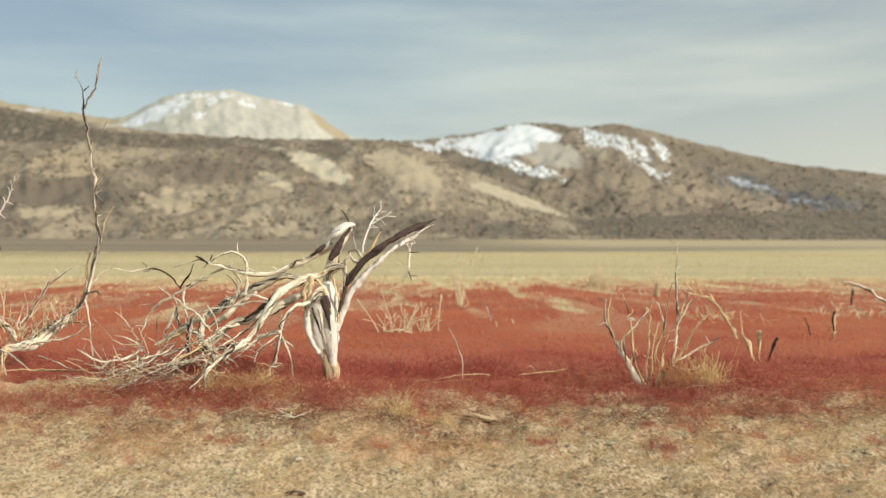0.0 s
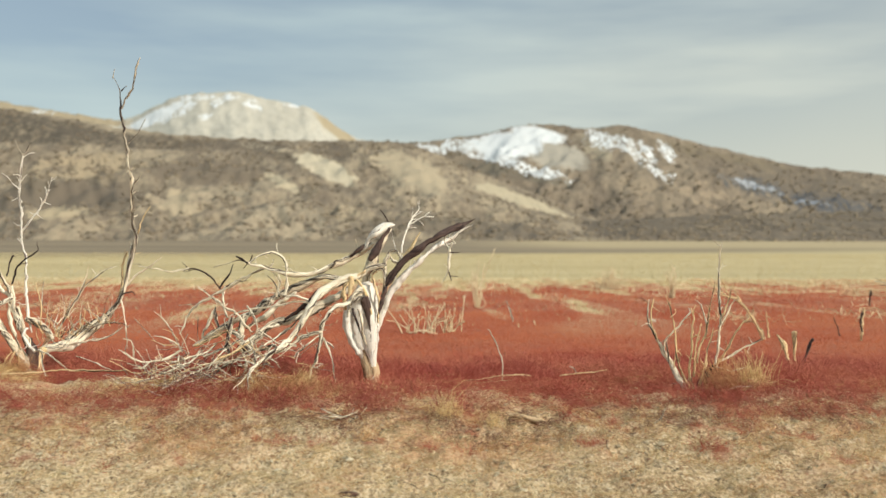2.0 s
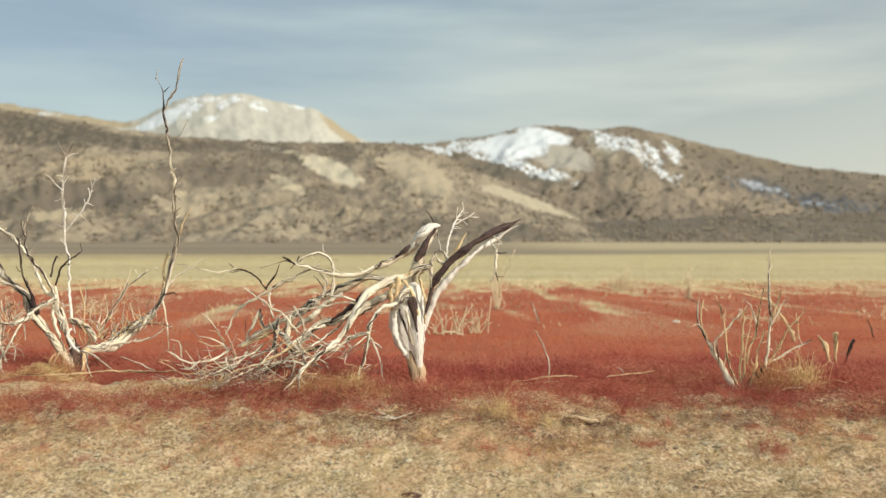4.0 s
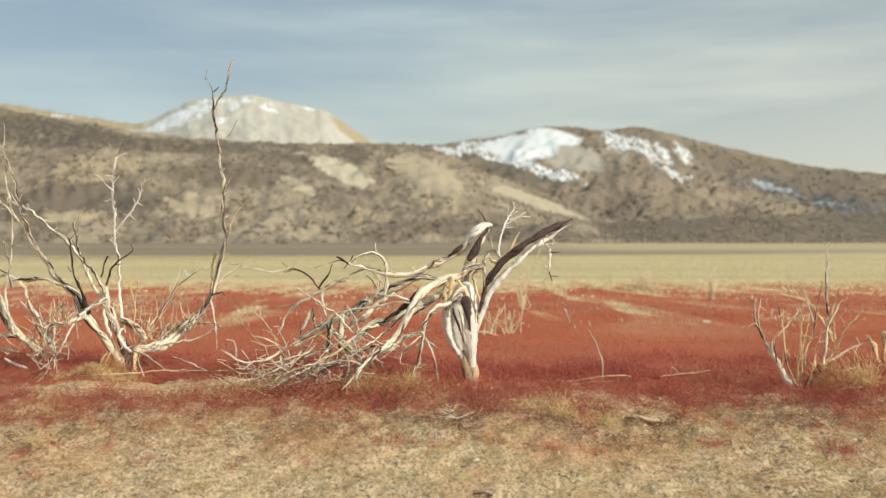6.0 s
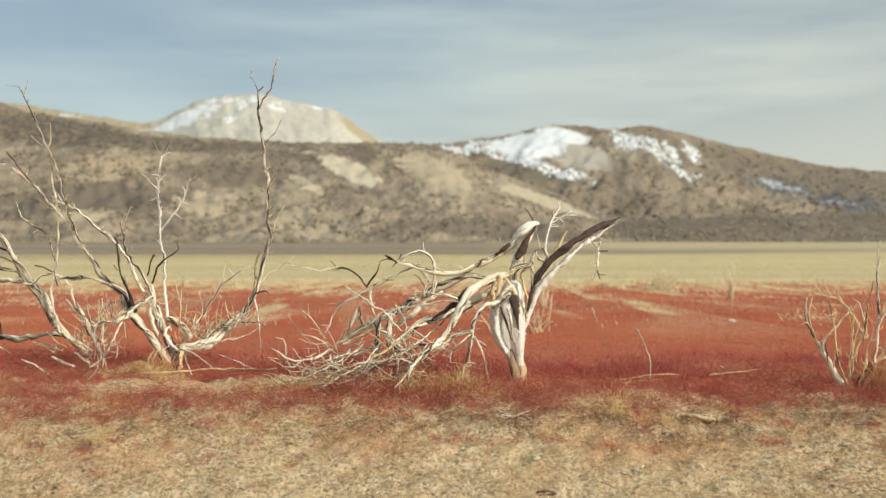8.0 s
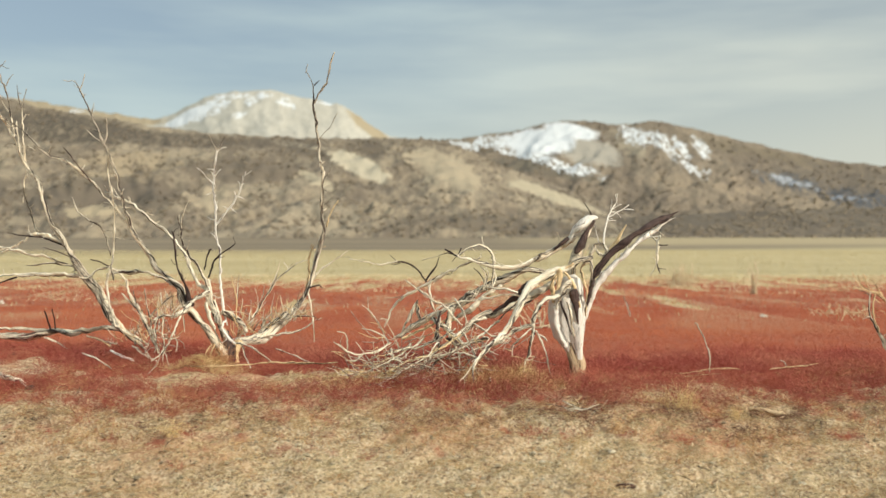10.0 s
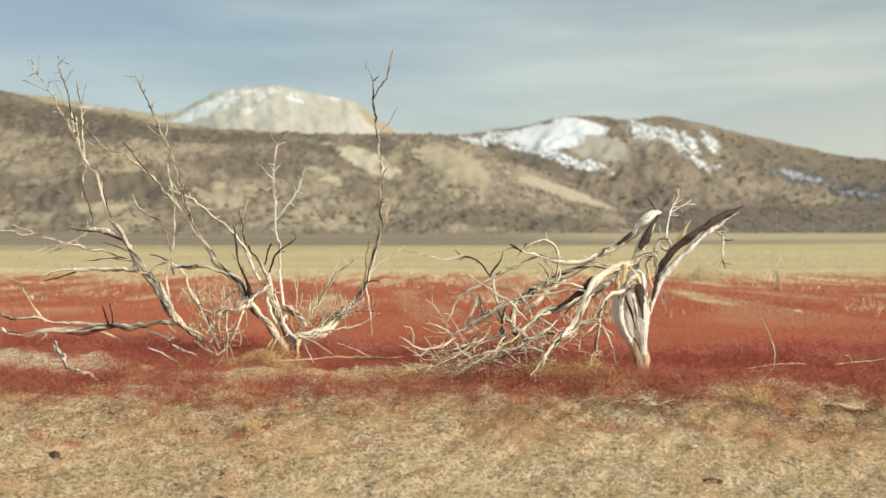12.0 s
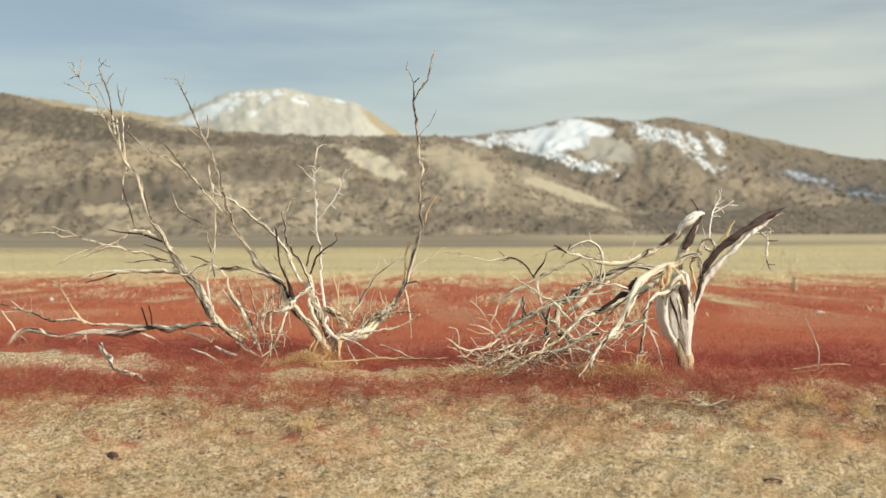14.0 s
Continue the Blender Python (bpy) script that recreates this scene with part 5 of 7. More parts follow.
tree = thing("leaning_tree", (-6.12, 10.6, 0.17), "bleached dead tree leaning over with bare branches", "dead tree")
limb(tree, "limb", brown_wood, (-1.618, -0.1, 2.636, 0.012), (-1.671, -0.1, 2.768, 0.01), (-1.738, -0.1, 2.868, 0.01), (-1.805, -0.1, 2.967, 0.008), (-1.872, -0.1, 3.047, 0.008), (-1.925, -0.1, 3.134, 0.006), (-1.951, -0.1, 3.24, 0.004))
limb(tree, "limb", grey_wood, (0.122, -0.1, -0.124, 0.012), (0.003, -0.05, -0.025, 0.025), (-0.132, 0, 0.062, 0.039), (-0.266, 0, 0.182, 0.052), (-0.373, 0, 0.315, 0.052), (-0.453, 0, 0.481, 0.047), (-0.52, 0, 0.614, 0.042), (-0.641, 0, 0.747, 0.042), (-0.768, 0, 0.914, 0.039), (-0.842, 0, 1.047, 0.034), (-0.936, 0, 1.214, 0.031), (-1.037, 0, 1.347, 0.026), (-1.097, 0, 1.48, 0.023), (-1.157, 0, 1.647, 0.021), (-1.197, 0, 1.814, 0.021), (-1.243, 0, 1.914, 0.023), (-1.344, 0, 2.048, 0.023), (-1.432, 0, 2.215, 0.017), (-1.492, 0, 2.381, 0.014), (-1.579, 0, 2.529, 0.012), (-1.618, -0.1, 2.636, 0.012))
limb(tree, "limb", pale_wood, (-0.305, -0.05, 0.213, 0.023), (-0.143, -0.1, 0.112, 0.023), (0.037, -0.15, 0.039, 0.016), (0.136, -0.15, -0.02, 0.01))
limb(tree, "twig", brown_wood, (-1.731, -0.1, 2.855, 0.008), (-1.873, -0.1, 2.915, 0.006), (-1.974, -0.1, 2.956, 0.006), (-2.068, -0.1, 2.997, 0.003))
limb(tree, "twig", brown_wood, (-1.863, -0.12, 3.051, 0.006), (-1.848, -0.12, 3.195, 0.006), (-1.841, -0.12, 3.287, 0.003))
limb(tree, "branch", brown_wood, (-1.483, -0.1, 2.602, 0.01), (-1.502, -0.1, 2.767, 0.008), (-1.549, -0.1, 2.932, 0.008), (-1.602, -0.1, 3.064, 0.008), (-1.628, -0.1, 3.163, 0.006), (-1.54, -0.1, 3.261, 0.004))
limb(tree, "branch", pale_wood, (-1.438, -0.1, 2.384, 0.012), (-1.483, -0.1, 2.602, 0.01))
limb(tree, "twig", brown_wood, (-1.542, -0.1, 2.965, 0.006), (-1.501, -0.1, 3.05, 0.006), (-1.453, -0.1, 3.102, 0.003))
limb(tree, "twig", brown_wood, (-1.477, -0.1, 2.602, 0.008), (-1.57, -0.1, 2.767, 0.006), (-1.636, -0.1, 2.9, 0.006), (-1.69, -0.1, 2.973, 0.003))
limb(tree, "branch", pale_wood, (-1.405, -0.05, 2.216, 0.012), (-1.424, -0.05, 2.409, 0.01), (-1.443, -0.05, 2.561, 0.006))
limb(tree, "branch", brown_wood, (-1.401, 0, 2.713, 0.008), (-1.441, 0, 2.847, 0.006), (-1.46, 0, 2.993, 0.003))
limb(tree, "branch", pale_wood, (-1.371, 0, 2.081, 0.012), (-1.391, 0, 2.234, 0.012), (-1.39, 0, 2.381, 0.01), (-1.395, 0, 2.547, 0.008), (-1.401, 0, 2.713, 0.008))
limb(tree, "twig", brown_wood, (-1.401, 0, 2.733, 0.006), (-1.373, 0, 2.859, 0.004), (-1.345, 0, 2.952, 0.003))
limb(tree, "twig", brown_wood, (-1.658, -0.1, 2.702, 0.006), (-1.564, -0.1, 2.602, 0.006), (-1.43, -0.1, 2.522, 0.004))
limb(tree, "branch", pale_wood, (-1.391, 0.1, 2.002, 0.01), (-1.46, 0.15, 1.857, 0.01), (-1.44, 0.15, 1.688, 0.008), (-1.393, 0.15, 1.553, 0.008), (-1.339, 0.15, 1.383, 0.01), (-1.298, 0.15, 1.262, 0.01))
limb(tree, "branch", pale_wood, (-0.815, 0, 1.034, 0.017), (-0.957, 0.02, 1.154, 0.021), (-1.106, 0.02, 1.234, 0.021), (-1.274, 0.07, 1.261, 0.017), (-1.412, 0.07, 1.181, 0.012), (-1.549, 0.07, 1.1, 0.013), (-1.721, 0.07, 1.013, 0.01), (-1.907, 0.07, 0.953, 0.004))
limb(tree, "branch", pale_wood, (-1.522, 0.07, 1.114, 0.01), (-1.755, 0.07, 1.06, 0.008), (-2.031, 0.07, 0.966, 0.008), (-2.253, 0.07, 0.852, 0.004))
limb(tree, "branch", pale_wood, (-0.735, 0, 0.86, 0.012), (-1.005, 0, 0.94, 0.012), (-1.181, 0, 1.007, 0.012), (-1.283, 0, 1.007, 0.01), (-1.487, 0, 1.068, 0.012), (-1.657, 0, 1.101, 0.012), (-1.862, 0, 1.162, 0.012), (-2.066, 0, 1.236, 0.01), (-2.298, 0.1, 1.311, 0.004))
limb(tree, "twig", pale_wood, (-2.029, 0.1, 1.195, 0.008), (-2.181, 0.1, 1.182, 0.006), (-2.306, 0.1, 1.236, 0.006), (-2.541, 0.1, 1.23, 0.003))
limb(tree, "twig", dark_wood, (-0.923, 0, 1.127, 0.01), (-1.18, 0, 1.214, 0.008), (-1.384, 0, 1.234, 0.008), (-1.581, 0, 1.268, 0.004))
limb(tree, "twig", dark_wood, (-0.829, 0, 0.98, 0.01), (-0.977, 0, 1.047, 0.008), (-1.154, 0, 1.094, 0.004))
limb(tree, "twig", grey_wood, (-0.748, 0, 0.874, 0.01), (-1.046, 0, 0.914, 0.01), (-1.359, 0, 0.88, 0.004))
limb(tree, "limb", pale_wood, (-0.506, 0, 0.594, 0.023), (-0.701, 0.02, 0.76, 0.023), (-0.929, 0.05, 0.778, 0.023), (-1.22, 0.1, 0.777, 0.021), (-1.469, 0.12, 0.769, 0.017), (-1.641, 0.12, 0.776, 0.013), (-1.814, 0.12, 0.742, 0.013), (-1.925, 0.12, 0.681, 0.006))
limb(tree, "twig", dark_wood, (-1.53, 0.1, 0.75, 0.01), (-1.737, 0.1, 0.675, 0.008), (-1.909, 0.1, 0.641, 0.004))
limb(tree, "limb", grey_wood, (-0.688, -0.1, 0.751, 0.008), (-0.595, -0.1, 0.731, 0.012), (-0.474, -0.1, 0.837, 0.012), (-0.34, -0.1, 0.87, 0.012), (-0.233, -0.1, 0.83, 0.016), (-0.14, -0.1, 0.718, 0.016), (-0.108, -0.1, 0.587, 0.016), (-0.042, -0.1, 0.455, 0.021), (0.044, -0.1, 0.324, 0.023), (0.124, -0.1, 0.159, 0.025), (0.228, -0.2, 0.006, 0.021), (0.318, -0.3, -0.112, 0.01))
limb(tree, "branch", pale_wood, (-0.327, -0.1, 0.837, 0.012), (-0.374, -0.1, 0.685, 0.012), (-0.355, -0.1, 0.553, 0.012), (-0.309, -0.1, 0.356, 0.012), (-0.263, -0.1, 0.178, 0.008))
limb(tree, "twig", dark_wood, (-0.553, -0.1, 0.962, 0.006), (-0.44, -0.1, 0.929, 0.006), (-0.26, -0.1, 0.843, 0.006))
limb(tree, "twig", grey_wood, (-0.181, -0.1, 0.567, 0.01), (-0.075, -0.1, 0.455, 0.012), (0.045, -0.1, 0.356, 0.01))
shoots(tree, (-0.10, -0.15, 0.06), (0.20, 0.25, 0.04), 26, 0.22)
shoots(tree, (0.27, -0.40, 0.09), (0.19, 0.25, 0.04), 16, 0.22)

tree = thing("fallen_log", (-7.32, 11, 0.13), "bleached fallen tree trunk lying on low ground", "log")
limb(tree, "trunk", pale_wood, (0.816, 0.030, 0.154, 0.023), (0.514, 0.035, 0.139, 0.025), (0.337, 0.045, 0.110, 0.031), (0.195, 0.050, 0.095, 0.037), (0.017, 0.060, 0.115, 0.039), (-0.196, 0.070, 0.085, 0.045), (-0.412, 0.080, 0.034, 0.048), (-0.592, 0.090, 0.039, 0.043), (-0.808, 0.100, 0.046, 0.037), (-0.989, 0.110, 0.015, 0.034), (-1.154, 0.110, -0.027, 0.034), (-1.312, 0.110, 0.014, 0.034), (-1.456, 0.110, 0.042, 0.034), (-1.635, 0.110, 0.077, 0.029), (-1.744, 0.110, 0.027, 0.023), (-1.853, 0.110, -0.080, 0.020), (-1.963, 0.110, -0.221, 0.014))
limb(tree, "limb", grey_wood, (0.090, 0.050, 0.109, 0.024), (-0.301, 0.060, 0.128, 0.017), (-0.585, 0.060, 0.141, 0.017), (-0.763, 0.060, 0.140, 0.017), (-0.943, 0.070, 0.202, 0.018), (-1.157, 0.070, 0.194, 0.015), (-1.336, 0.070, 0.193, 0.013), (-1.479, 0.070, 0.263, 0.011), (-1.694, 0.070, 0.325, 0.013), (-1.910, 0.070, 0.382, 0.009), (-2.089, 0.070, 0.430, 0.004))
limb(tree, "branch", golden_wood, (-0.872, 0.070, 0.167, 0.015), (-0.957, 0.070, 0.229, 0.013), (-1.049, 0.070, 0.383, 0.011), (-1.140, 0.070, 0.523, 0.011), (-1.204, 0.070, 0.628, 0.009), (-1.283, 0.070, 0.663, 0.007), (-1.418, 0.070, 0.726, 0.003))
limb(tree, "twig", pale_wood, (-1.659, 0.070, 0.312, 0.007), (-1.888, 0.070, 0.297, 0.004))
limb(tree, "twig", pale_wood, (-1.801, 0.070, 0.431, 0.004), (-1.672, 0.070, 0.325, 0.007))
limb(tree, "branch", pale_wood, (-0.865, 0.100, 0.003, 0.017), (-0.942, 0.090, -0.074, 0.013), (-1.048, 0.080, -0.171, 0.007))
limb(tree, "twig", pale_wood, (-0.879, 0.100, -0.011, 0.009), (-0.823, 0.100, -0.158, 0.004))
limb(tree, "twig", pale_wood, (-1.744, 0.110, 0.027, 0.011), (-1.636, 0.110, -0.079, 0.011), (-1.529, 0.110, -0.149, 0.009), (-1.429, 0.110, -0.211, 0.005))
limb(tree, "twig", pale_wood, (-1.772, 0.110, 0.055, 0.009), (-1.872, 0.110, 0.202, 0.007), (-1.958, 0.110, 0.322, 0.005))
limb(tree, "twig", grey_wood, (-2.029, 0.090, -0.198, 0.011), (-1.668, 0.090, -0.203, 0.009), (-1.560, 0.090, -0.217, 0.004))
limb(tree, "stub", dark_wood, (-0.066, 0.050, 0.087, 0.011), (-0.115, 0.050, 0.248, 0.009), (-0.156, 0.050, 0.358, 0.006))
limb(tree, "stub", dark_wood, (-0.010, 0.050, 0.122, 0.011), (-0.037, 0.050, 0.282, 0.009), (-0.065, 0.050, 0.379, 0.009))
limb(tree, "branch", grey_wood, (-0.158, 0.050, 0.039, 0.013), (0.021, 0.030, -0.029, 0.011), (0.163, 0.010, -0.110, 0.006))
limb(tree, "branch", grey_wood, (0.373, 0.030, 0.069, 0.013), (0.550, 0.010, 0.004, 0.010), (0.761, -0.010, -0.035, 0.008))

tree = thing("fallen_stick", (-6.99, 9.2, -0.05), "pale dry stick lying on the ground", "stick")
limb(tree, "stick", pale_wood, (-0.224, 0, 0.287, 0.02), (-0.085, -0.15, 0.195, 0.022), (0.071, -0.35, 0.109, 0.026), (0.22, -0.48, 0.072, 0.028), (0.341, -0.5, 0.048, 0.026), (0.471, -0.58, 0.011, 0.017))

tree = thing("fallen_stick", (-4.49, 9.2, 0.1), "pale dry stick lying on the ground", "stick")
limb(tree, "stick", golden_wood, (-0.744, 0.2, -0.049, 0.004), (-0.447, 0.2, -0.054, 0.005), (-0.15, 0.2, -0.04, 0.007), (0.205, 0.2, -0.009, 0.009), (0.558, 0.2, -0.019, 0.009), (0.851, 0.2, -0.006, 0.004))

tree = thing("fallen_stick", (-5.89, 9.2, 0.07), "pale dry stick lying on the ground", "stick")
limb(tree, "stick", pale_wood, (-0.454, 0.3, 0.094, 0.006), (-0.272, 0.2, 0.059, 0.009), (-0.034, 0, -0.025, 0.005))

tree = thing("fallen_stick", (-4.73, 10, -0.03), "pale dry stick lying on the ground", "stick")
limb(tree, "stick", pale_wood, (0.326, 0, 0.186, 0.006), (0.47, 0, 0.143, 0.006), (0.639, 0, 0.069, 0.008), (0.738, 0, 0.026, 0.004))

tree = thing("dead_shrub", (2.1, 9, -0.04), "bare dead shrub with pale upright stems in red plants", "shrub")
limb(tree, "limb", pale_wood, (-0.07, 0, -0.09, 0.039), (-0.15, 0, 0.045, 0.034), (-0.215, 0.03, 0.151, 0.027), (-0.281, 0.03, 0.274, 0.018), (-0.343, 0.03, 0.358, 0.016), (-0.388, 0.03, 0.469, 0.013), (-0.444, 0.03, 0.581, 0.010), (-0.489, 0.03, 0.664, 0.009), (-0.5, 0.03, 0.804, 0.008), (-0.484, 0.03, 0.893, 0.004))
limb(tree, "branch", golden_wood, (-0.399, 0, 0.484, 0.009), (-0.46, 0, 0.639, 0.008), (-0.467, 0, 0.778, 0.008), (-0.445, 0, 0.901, 0.004))
limb(tree, "branch", pale_wood, (-0.343, 0, 0.367, 0.010), (-0.332, 0, 0.489, 0.009), (-0.255, 0, 0.573, 0.009), (-0.171, 0, 0.668, 0.009), (-0.088, 0, 0.762, 0.008), (-0.1, 0, 0.812, 0.004))
limb(tree, "branch", golden_wood, (-0.252, -0.05, 0.229, 0.009), (-0.236, -0.05, 0.478, 0.007), (-0.254, -0.05, 0.644, 0.007), (-0.293, -0.05, 0.81, 0.007), (-0.343, -0.05, 0.954, 0.004))
limb(tree, "branch", pale_wood, (-0.287, 0, 0.267, 0.009), (-0.304, 0, 0.378, 0.008), (-0.321, 0, 0.478, 0.004))
limb(tree, "limb", golden_wood, (-0.06, -0.04, -0.05, 0.016), (-0.176, -0.08, 0.178, 0.012), (-0.236, -0.08, 0.354, 0.009), (-0.254, -0.08, 0.509, 0.004))
limb(tree, "limb", golden_wood, (-0.02, -0.03, -0.048, 0.016), (0.041, -0.05, 0.229, 0.012), (0.074, -0.05, 0.423, 0.009), (0.128, -0.05, 0.617, 0.004))
limb(tree, "limb", golden_wood, (-0.05, -0.03, -0.037, 0.017), (-0.108, -0.05, 0.201, 0.013), (-0.087, -0.05, 0.395, 0.009), (-0.082, -0.05, 0.561, 0.009), (-0.066, -0.05, 0.716, 0.007), (-0.094, -0.05, 0.816, 0.004))
limb(tree, "branch", golden_wood, (-0.025, 0.1, 0.125, 0.010), (0.002, 0.1, 0.434, 0.009), (0.046, 0.1, 0.648, 0.004))
limb(tree, "limb", dark_wood, (-0.01, 0, -0.09, 0.039), (0.037, 0.05, 0.07, 0.033), (0.116, 0.08, 0.156, 0.029), (0.188, 0.1, 0.238, 0.022))
limb(tree, "limb", pale_wood, (0.177, 0.1, 0.209, 0.017), (0.216, 0.1, 0.378, 0.014), (0.226, 0.1, 0.547, 0.013), (0.242, 0.1, 0.716, 0.013), (0.225, 0.1, 0.885, 0.010), (0.219, 0.1, 1.053, 0.009), (0.229, 0.1, 1.334, 0.008), (0.251, 0.1, 1.446, 0.004))
limb(tree, "branch", golden_wood, (0.243, 0.1, 0.688, 0.009), (0.309, 0.1, 0.857, 0.009), (0.348, 0.1, 1.008, 0.004))
limb(tree, "branch", pale_wood, (0.237, 0.1, 0.62, 0.008), (0.326, 0.1, 0.795, 0.008), (0.377, 0.1, 0.89, 0.004))
limb(tree, "branch", golden_wood, (0.177, 0.1, 0.221, 0.010), (0.3, 0.1, 0.378, 0.010), (0.384, 0.1, 0.547, 0.009), (0.495, 0.1, 0.688, 0.009), (0.574, 0.1, 0.79, 0.004))
limb(tree, "branch", pale_wood, (0.2, 0.15, 0.242, 0.010), (0.341, 0.15, 0.316, 0.010), (0.482, 0.15, 0.401, 0.009), (0.663, 0.15, 0.492, 0.005))
limb(tree, "branch", golden_wood, (0.008, 0.1, 0.265, 0.010), (0.03, 0.1, 0.406, 0.010), (0.086, 0.1, 0.547, 0.010), (0.119, 0.1, 0.716, 0.009), (0.146, 0.1, 0.884, 0.005), (0.185, 0.1, 1.064, 0.004))
limb(tree, "twig", pale_wood, (0.097, 0.1, 0.648, 0.008), (0.045, 0.1, 0.828, 0.005), (-0.017, 0.1, 0.89, 0.004))
limb(tree, "twig", pale_wood, (0.164, 0, 0.234, 0.008), (0.331, 0, 0.195, 0.005), (0.47, 0, 0.234, 0.004))
limb(tree, "twig", pale_wood, (0.116, -0.2, -0.023, 0.005), (0.279, -0.2, 0.059, 0.007), (0.454, -0.2, 0.076, 0.004))

tree = thing("broken_stump", (3.96, 11.6, -0.2), "cluster of short broken stumps among red plants", "stump")
limb(tree, "stump", golden_wood, (-0.027, -0.05, -0.028, 0.036), (-0.092, -0.05, 0.242, 0.033), (-0.142, -0.05, 0.355, 0.025), (-0.199, -0.05, 0.447, 0.013))
limb(tree, "stump", golden_wood, (0.046, 0, -0.035, 0.033), (0.031, 0, 0.286, 0.025), (0.015, 0, 0.492, 0.022))
limb(tree, "stump", dark_wood, (0.075, 0, 0.001, 0.025), (0.159, 0, 0.179, 0.015), (0.215, 0, 0.322, 0.022), (0.265, 0, 0.407, 0.022))

tree = thing("leaning_sapling", (5.13, 16.2, -0.29), "thin dead sapling leaning over the red plants", "sapling")
limb(tree, "limb", golden_wood, (0.026, 0, -0.055, 0.031), (-0.113, 0, 0.261, 0.031), (-0.332, 0, 0.576, 0.024), (-0.49, 0, 0.714, 0.021), (-0.678, 0, 0.773, 0.015), (-0.895, 0, 0.831, 0.009))
limb(tree, "branch", golden_wood, (-0.352, 0, 0.596, 0.018), (-0.471, 0, 0.793, 0.012), (-0.57, 0, 0.95, 0.006))
limb(tree, "branch", golden_wood, (-0.628, 0, 0.763, 0.012), (-0.757, 0, 0.861, 0.009), (-0.817, 0, 1.029, 0.006))
limb(tree, "branch", golden_wood, (-0.727, 0, 0.802, 0.012), (-0.846, 0, 0.93, 0.009), (-0.915, 0, 1.088, 0.006))
limb(tree, "branch", golden_wood, (-0.53, 0, 0.724, 0.009), (-0.668, 0, 0.891, 0.009), (-0.718, 0, 1.049, 0.006))

tree = thing("stake", (5.47, 17, -0.37), "small dark dead stem standing in red plants", "stem")
limb(tree, "stake", golden_wood, (0.018, 0, -0.06, 0.016), (0.007, 0, 0.208, 0.016), (-0.025, 0, 0.498, 0.01))

tree = thing("sapling_stub", (6.78, 16.1, -0.27), "short dark splintered stub standing in red plants", "stump")
limb(tree, "stump", golden_wood, (-0.008, 0, -0.12, 0.018), (0.009, 0, 0.194, 0.031), (0.028, 0, 0.39, 0.024), (0.047, 0, 0.557, 0.015))
limb(tree, "stump", dark_wood, (-0.032, -0.1, 0.154, 0.015), (-0.052, -0.1, 0.339, 0.024), (-0.024, -0.1, 0.476, 0.018))

tree = thing("stake", (13.1, 30, -0.99), "small dark dead stem standing in red plants", "stem")
limb(tree, "stake", dark_wood, (-0.021, 0, -0.034, 0.034), (-0.005, 0, 0.454, 0.034), (0.028, 0, 0.871, 0.028))

tree = thing("stake", (5.93, 15, -0.07), "small dark dead stem standing in red plants", "stem")
limb(tree, "stake", dark_wood, (0.021, 0, -0.016, 0.011), (-0.016, 0, 0.14, 0.011), (-0.072, 0, 0.268, 0.009))

tree = thing("fallen_branch", (5.86, 11, 0.26), "pale fallen branch reaching over the red plants", "branch")
limb(tree, "limb", pale_wood, (0.473, 0, -0.44, 0.037), (0.064, 0, 0.066, 0.032), (-0.276, 0, 0.323, 0.024), (-0.479, 0, 0.417, 0.021), (-0.648, 0, 0.491, 0.015), (-0.771, 0, 0.592, 0.013), (-0.92, 0, 0.652, 0.01), (-1.143, 0, 0.693, 0.006))
limb(tree, "branch", pale_wood, (-0.716, 0, 0.538, 0.01), (-0.886, 0, 0.626, 0.008), (-1.088, 0, 0.652, 0.004))
limb(tree, "twig", pale_wood, (-0.547, 0, 0.437, 0.01), (-0.642, 0, 0.471, 0.008), (-0.716, 0, 0.457, 0.004))
limb(tree, "twig", pale_wood, (-0.411, 0, 0.349, 0.01), (-0.546, 0, 0.322, 0.008), (-0.641, 0, 0.315, 0.004))

tree = thing("thin_shoot", (0.21, 9.6, 0.04), "thin dark dead shoot standing in red plants", "twig")
limb(tree, "twig", brown_wood, (-0.002, 0, -0.072, 0.007), (-0.003, 0, 0.118, 0.007), (-0.056, 0, 0.296, 0.006), (-0.128, 0, 0.438, 0.006), (-0.157, 0, 0.456, 0.004))

tree = thing("fallen_stick", (0.1, 9.5, 0.01), "pale dry stick lying on the ground", "stick")
limb(tree, "stick", golden_wood, (-0.381, 0, -0.039, 0.005), (-0.176, 0, -0.027, 0.007), (0.059, 0, 0.014, 0.007), (0.293, 0, 0.032, 0.007), (0.398, 0, 0.021, 0.004))
limb(tree, "stick", golden_wood, (-0.205, 0, -0.063, 0.004), (0, 0, -0.039, 0.005), (0.205, 0, -0.027, 0.004))

tree = thing("fallen_stick", (1.04, 9.5, 0.05), "pale dry stick lying on the ground", "stick")
limb(tree, "stick", golden_wood, (-0.248, 0, -0.019, 0.005), (-0.061, 0, 0.005, 0.007), (0.144, 0, 0.023, 0.007), (0.25, 0, 0.046, 0.004))
limb(tree, "twig", pale_wood, (-0.061, 0, 0.005, 0.007), (-0.102, 0, 0.063, 0.005), (-0.143, 0, 0.075, 0.003))

tree = thing("fallen_stick", (1.48, 7.9, -0.14), "pale dry stick lying on the ground", "stick")
limb(tree, "stick", pale_wood, (-0.061, 0, -0.022, 0.005), (0.003, 0, 0.037, 0.006), (0.037, 0, 0.115, 0.003))

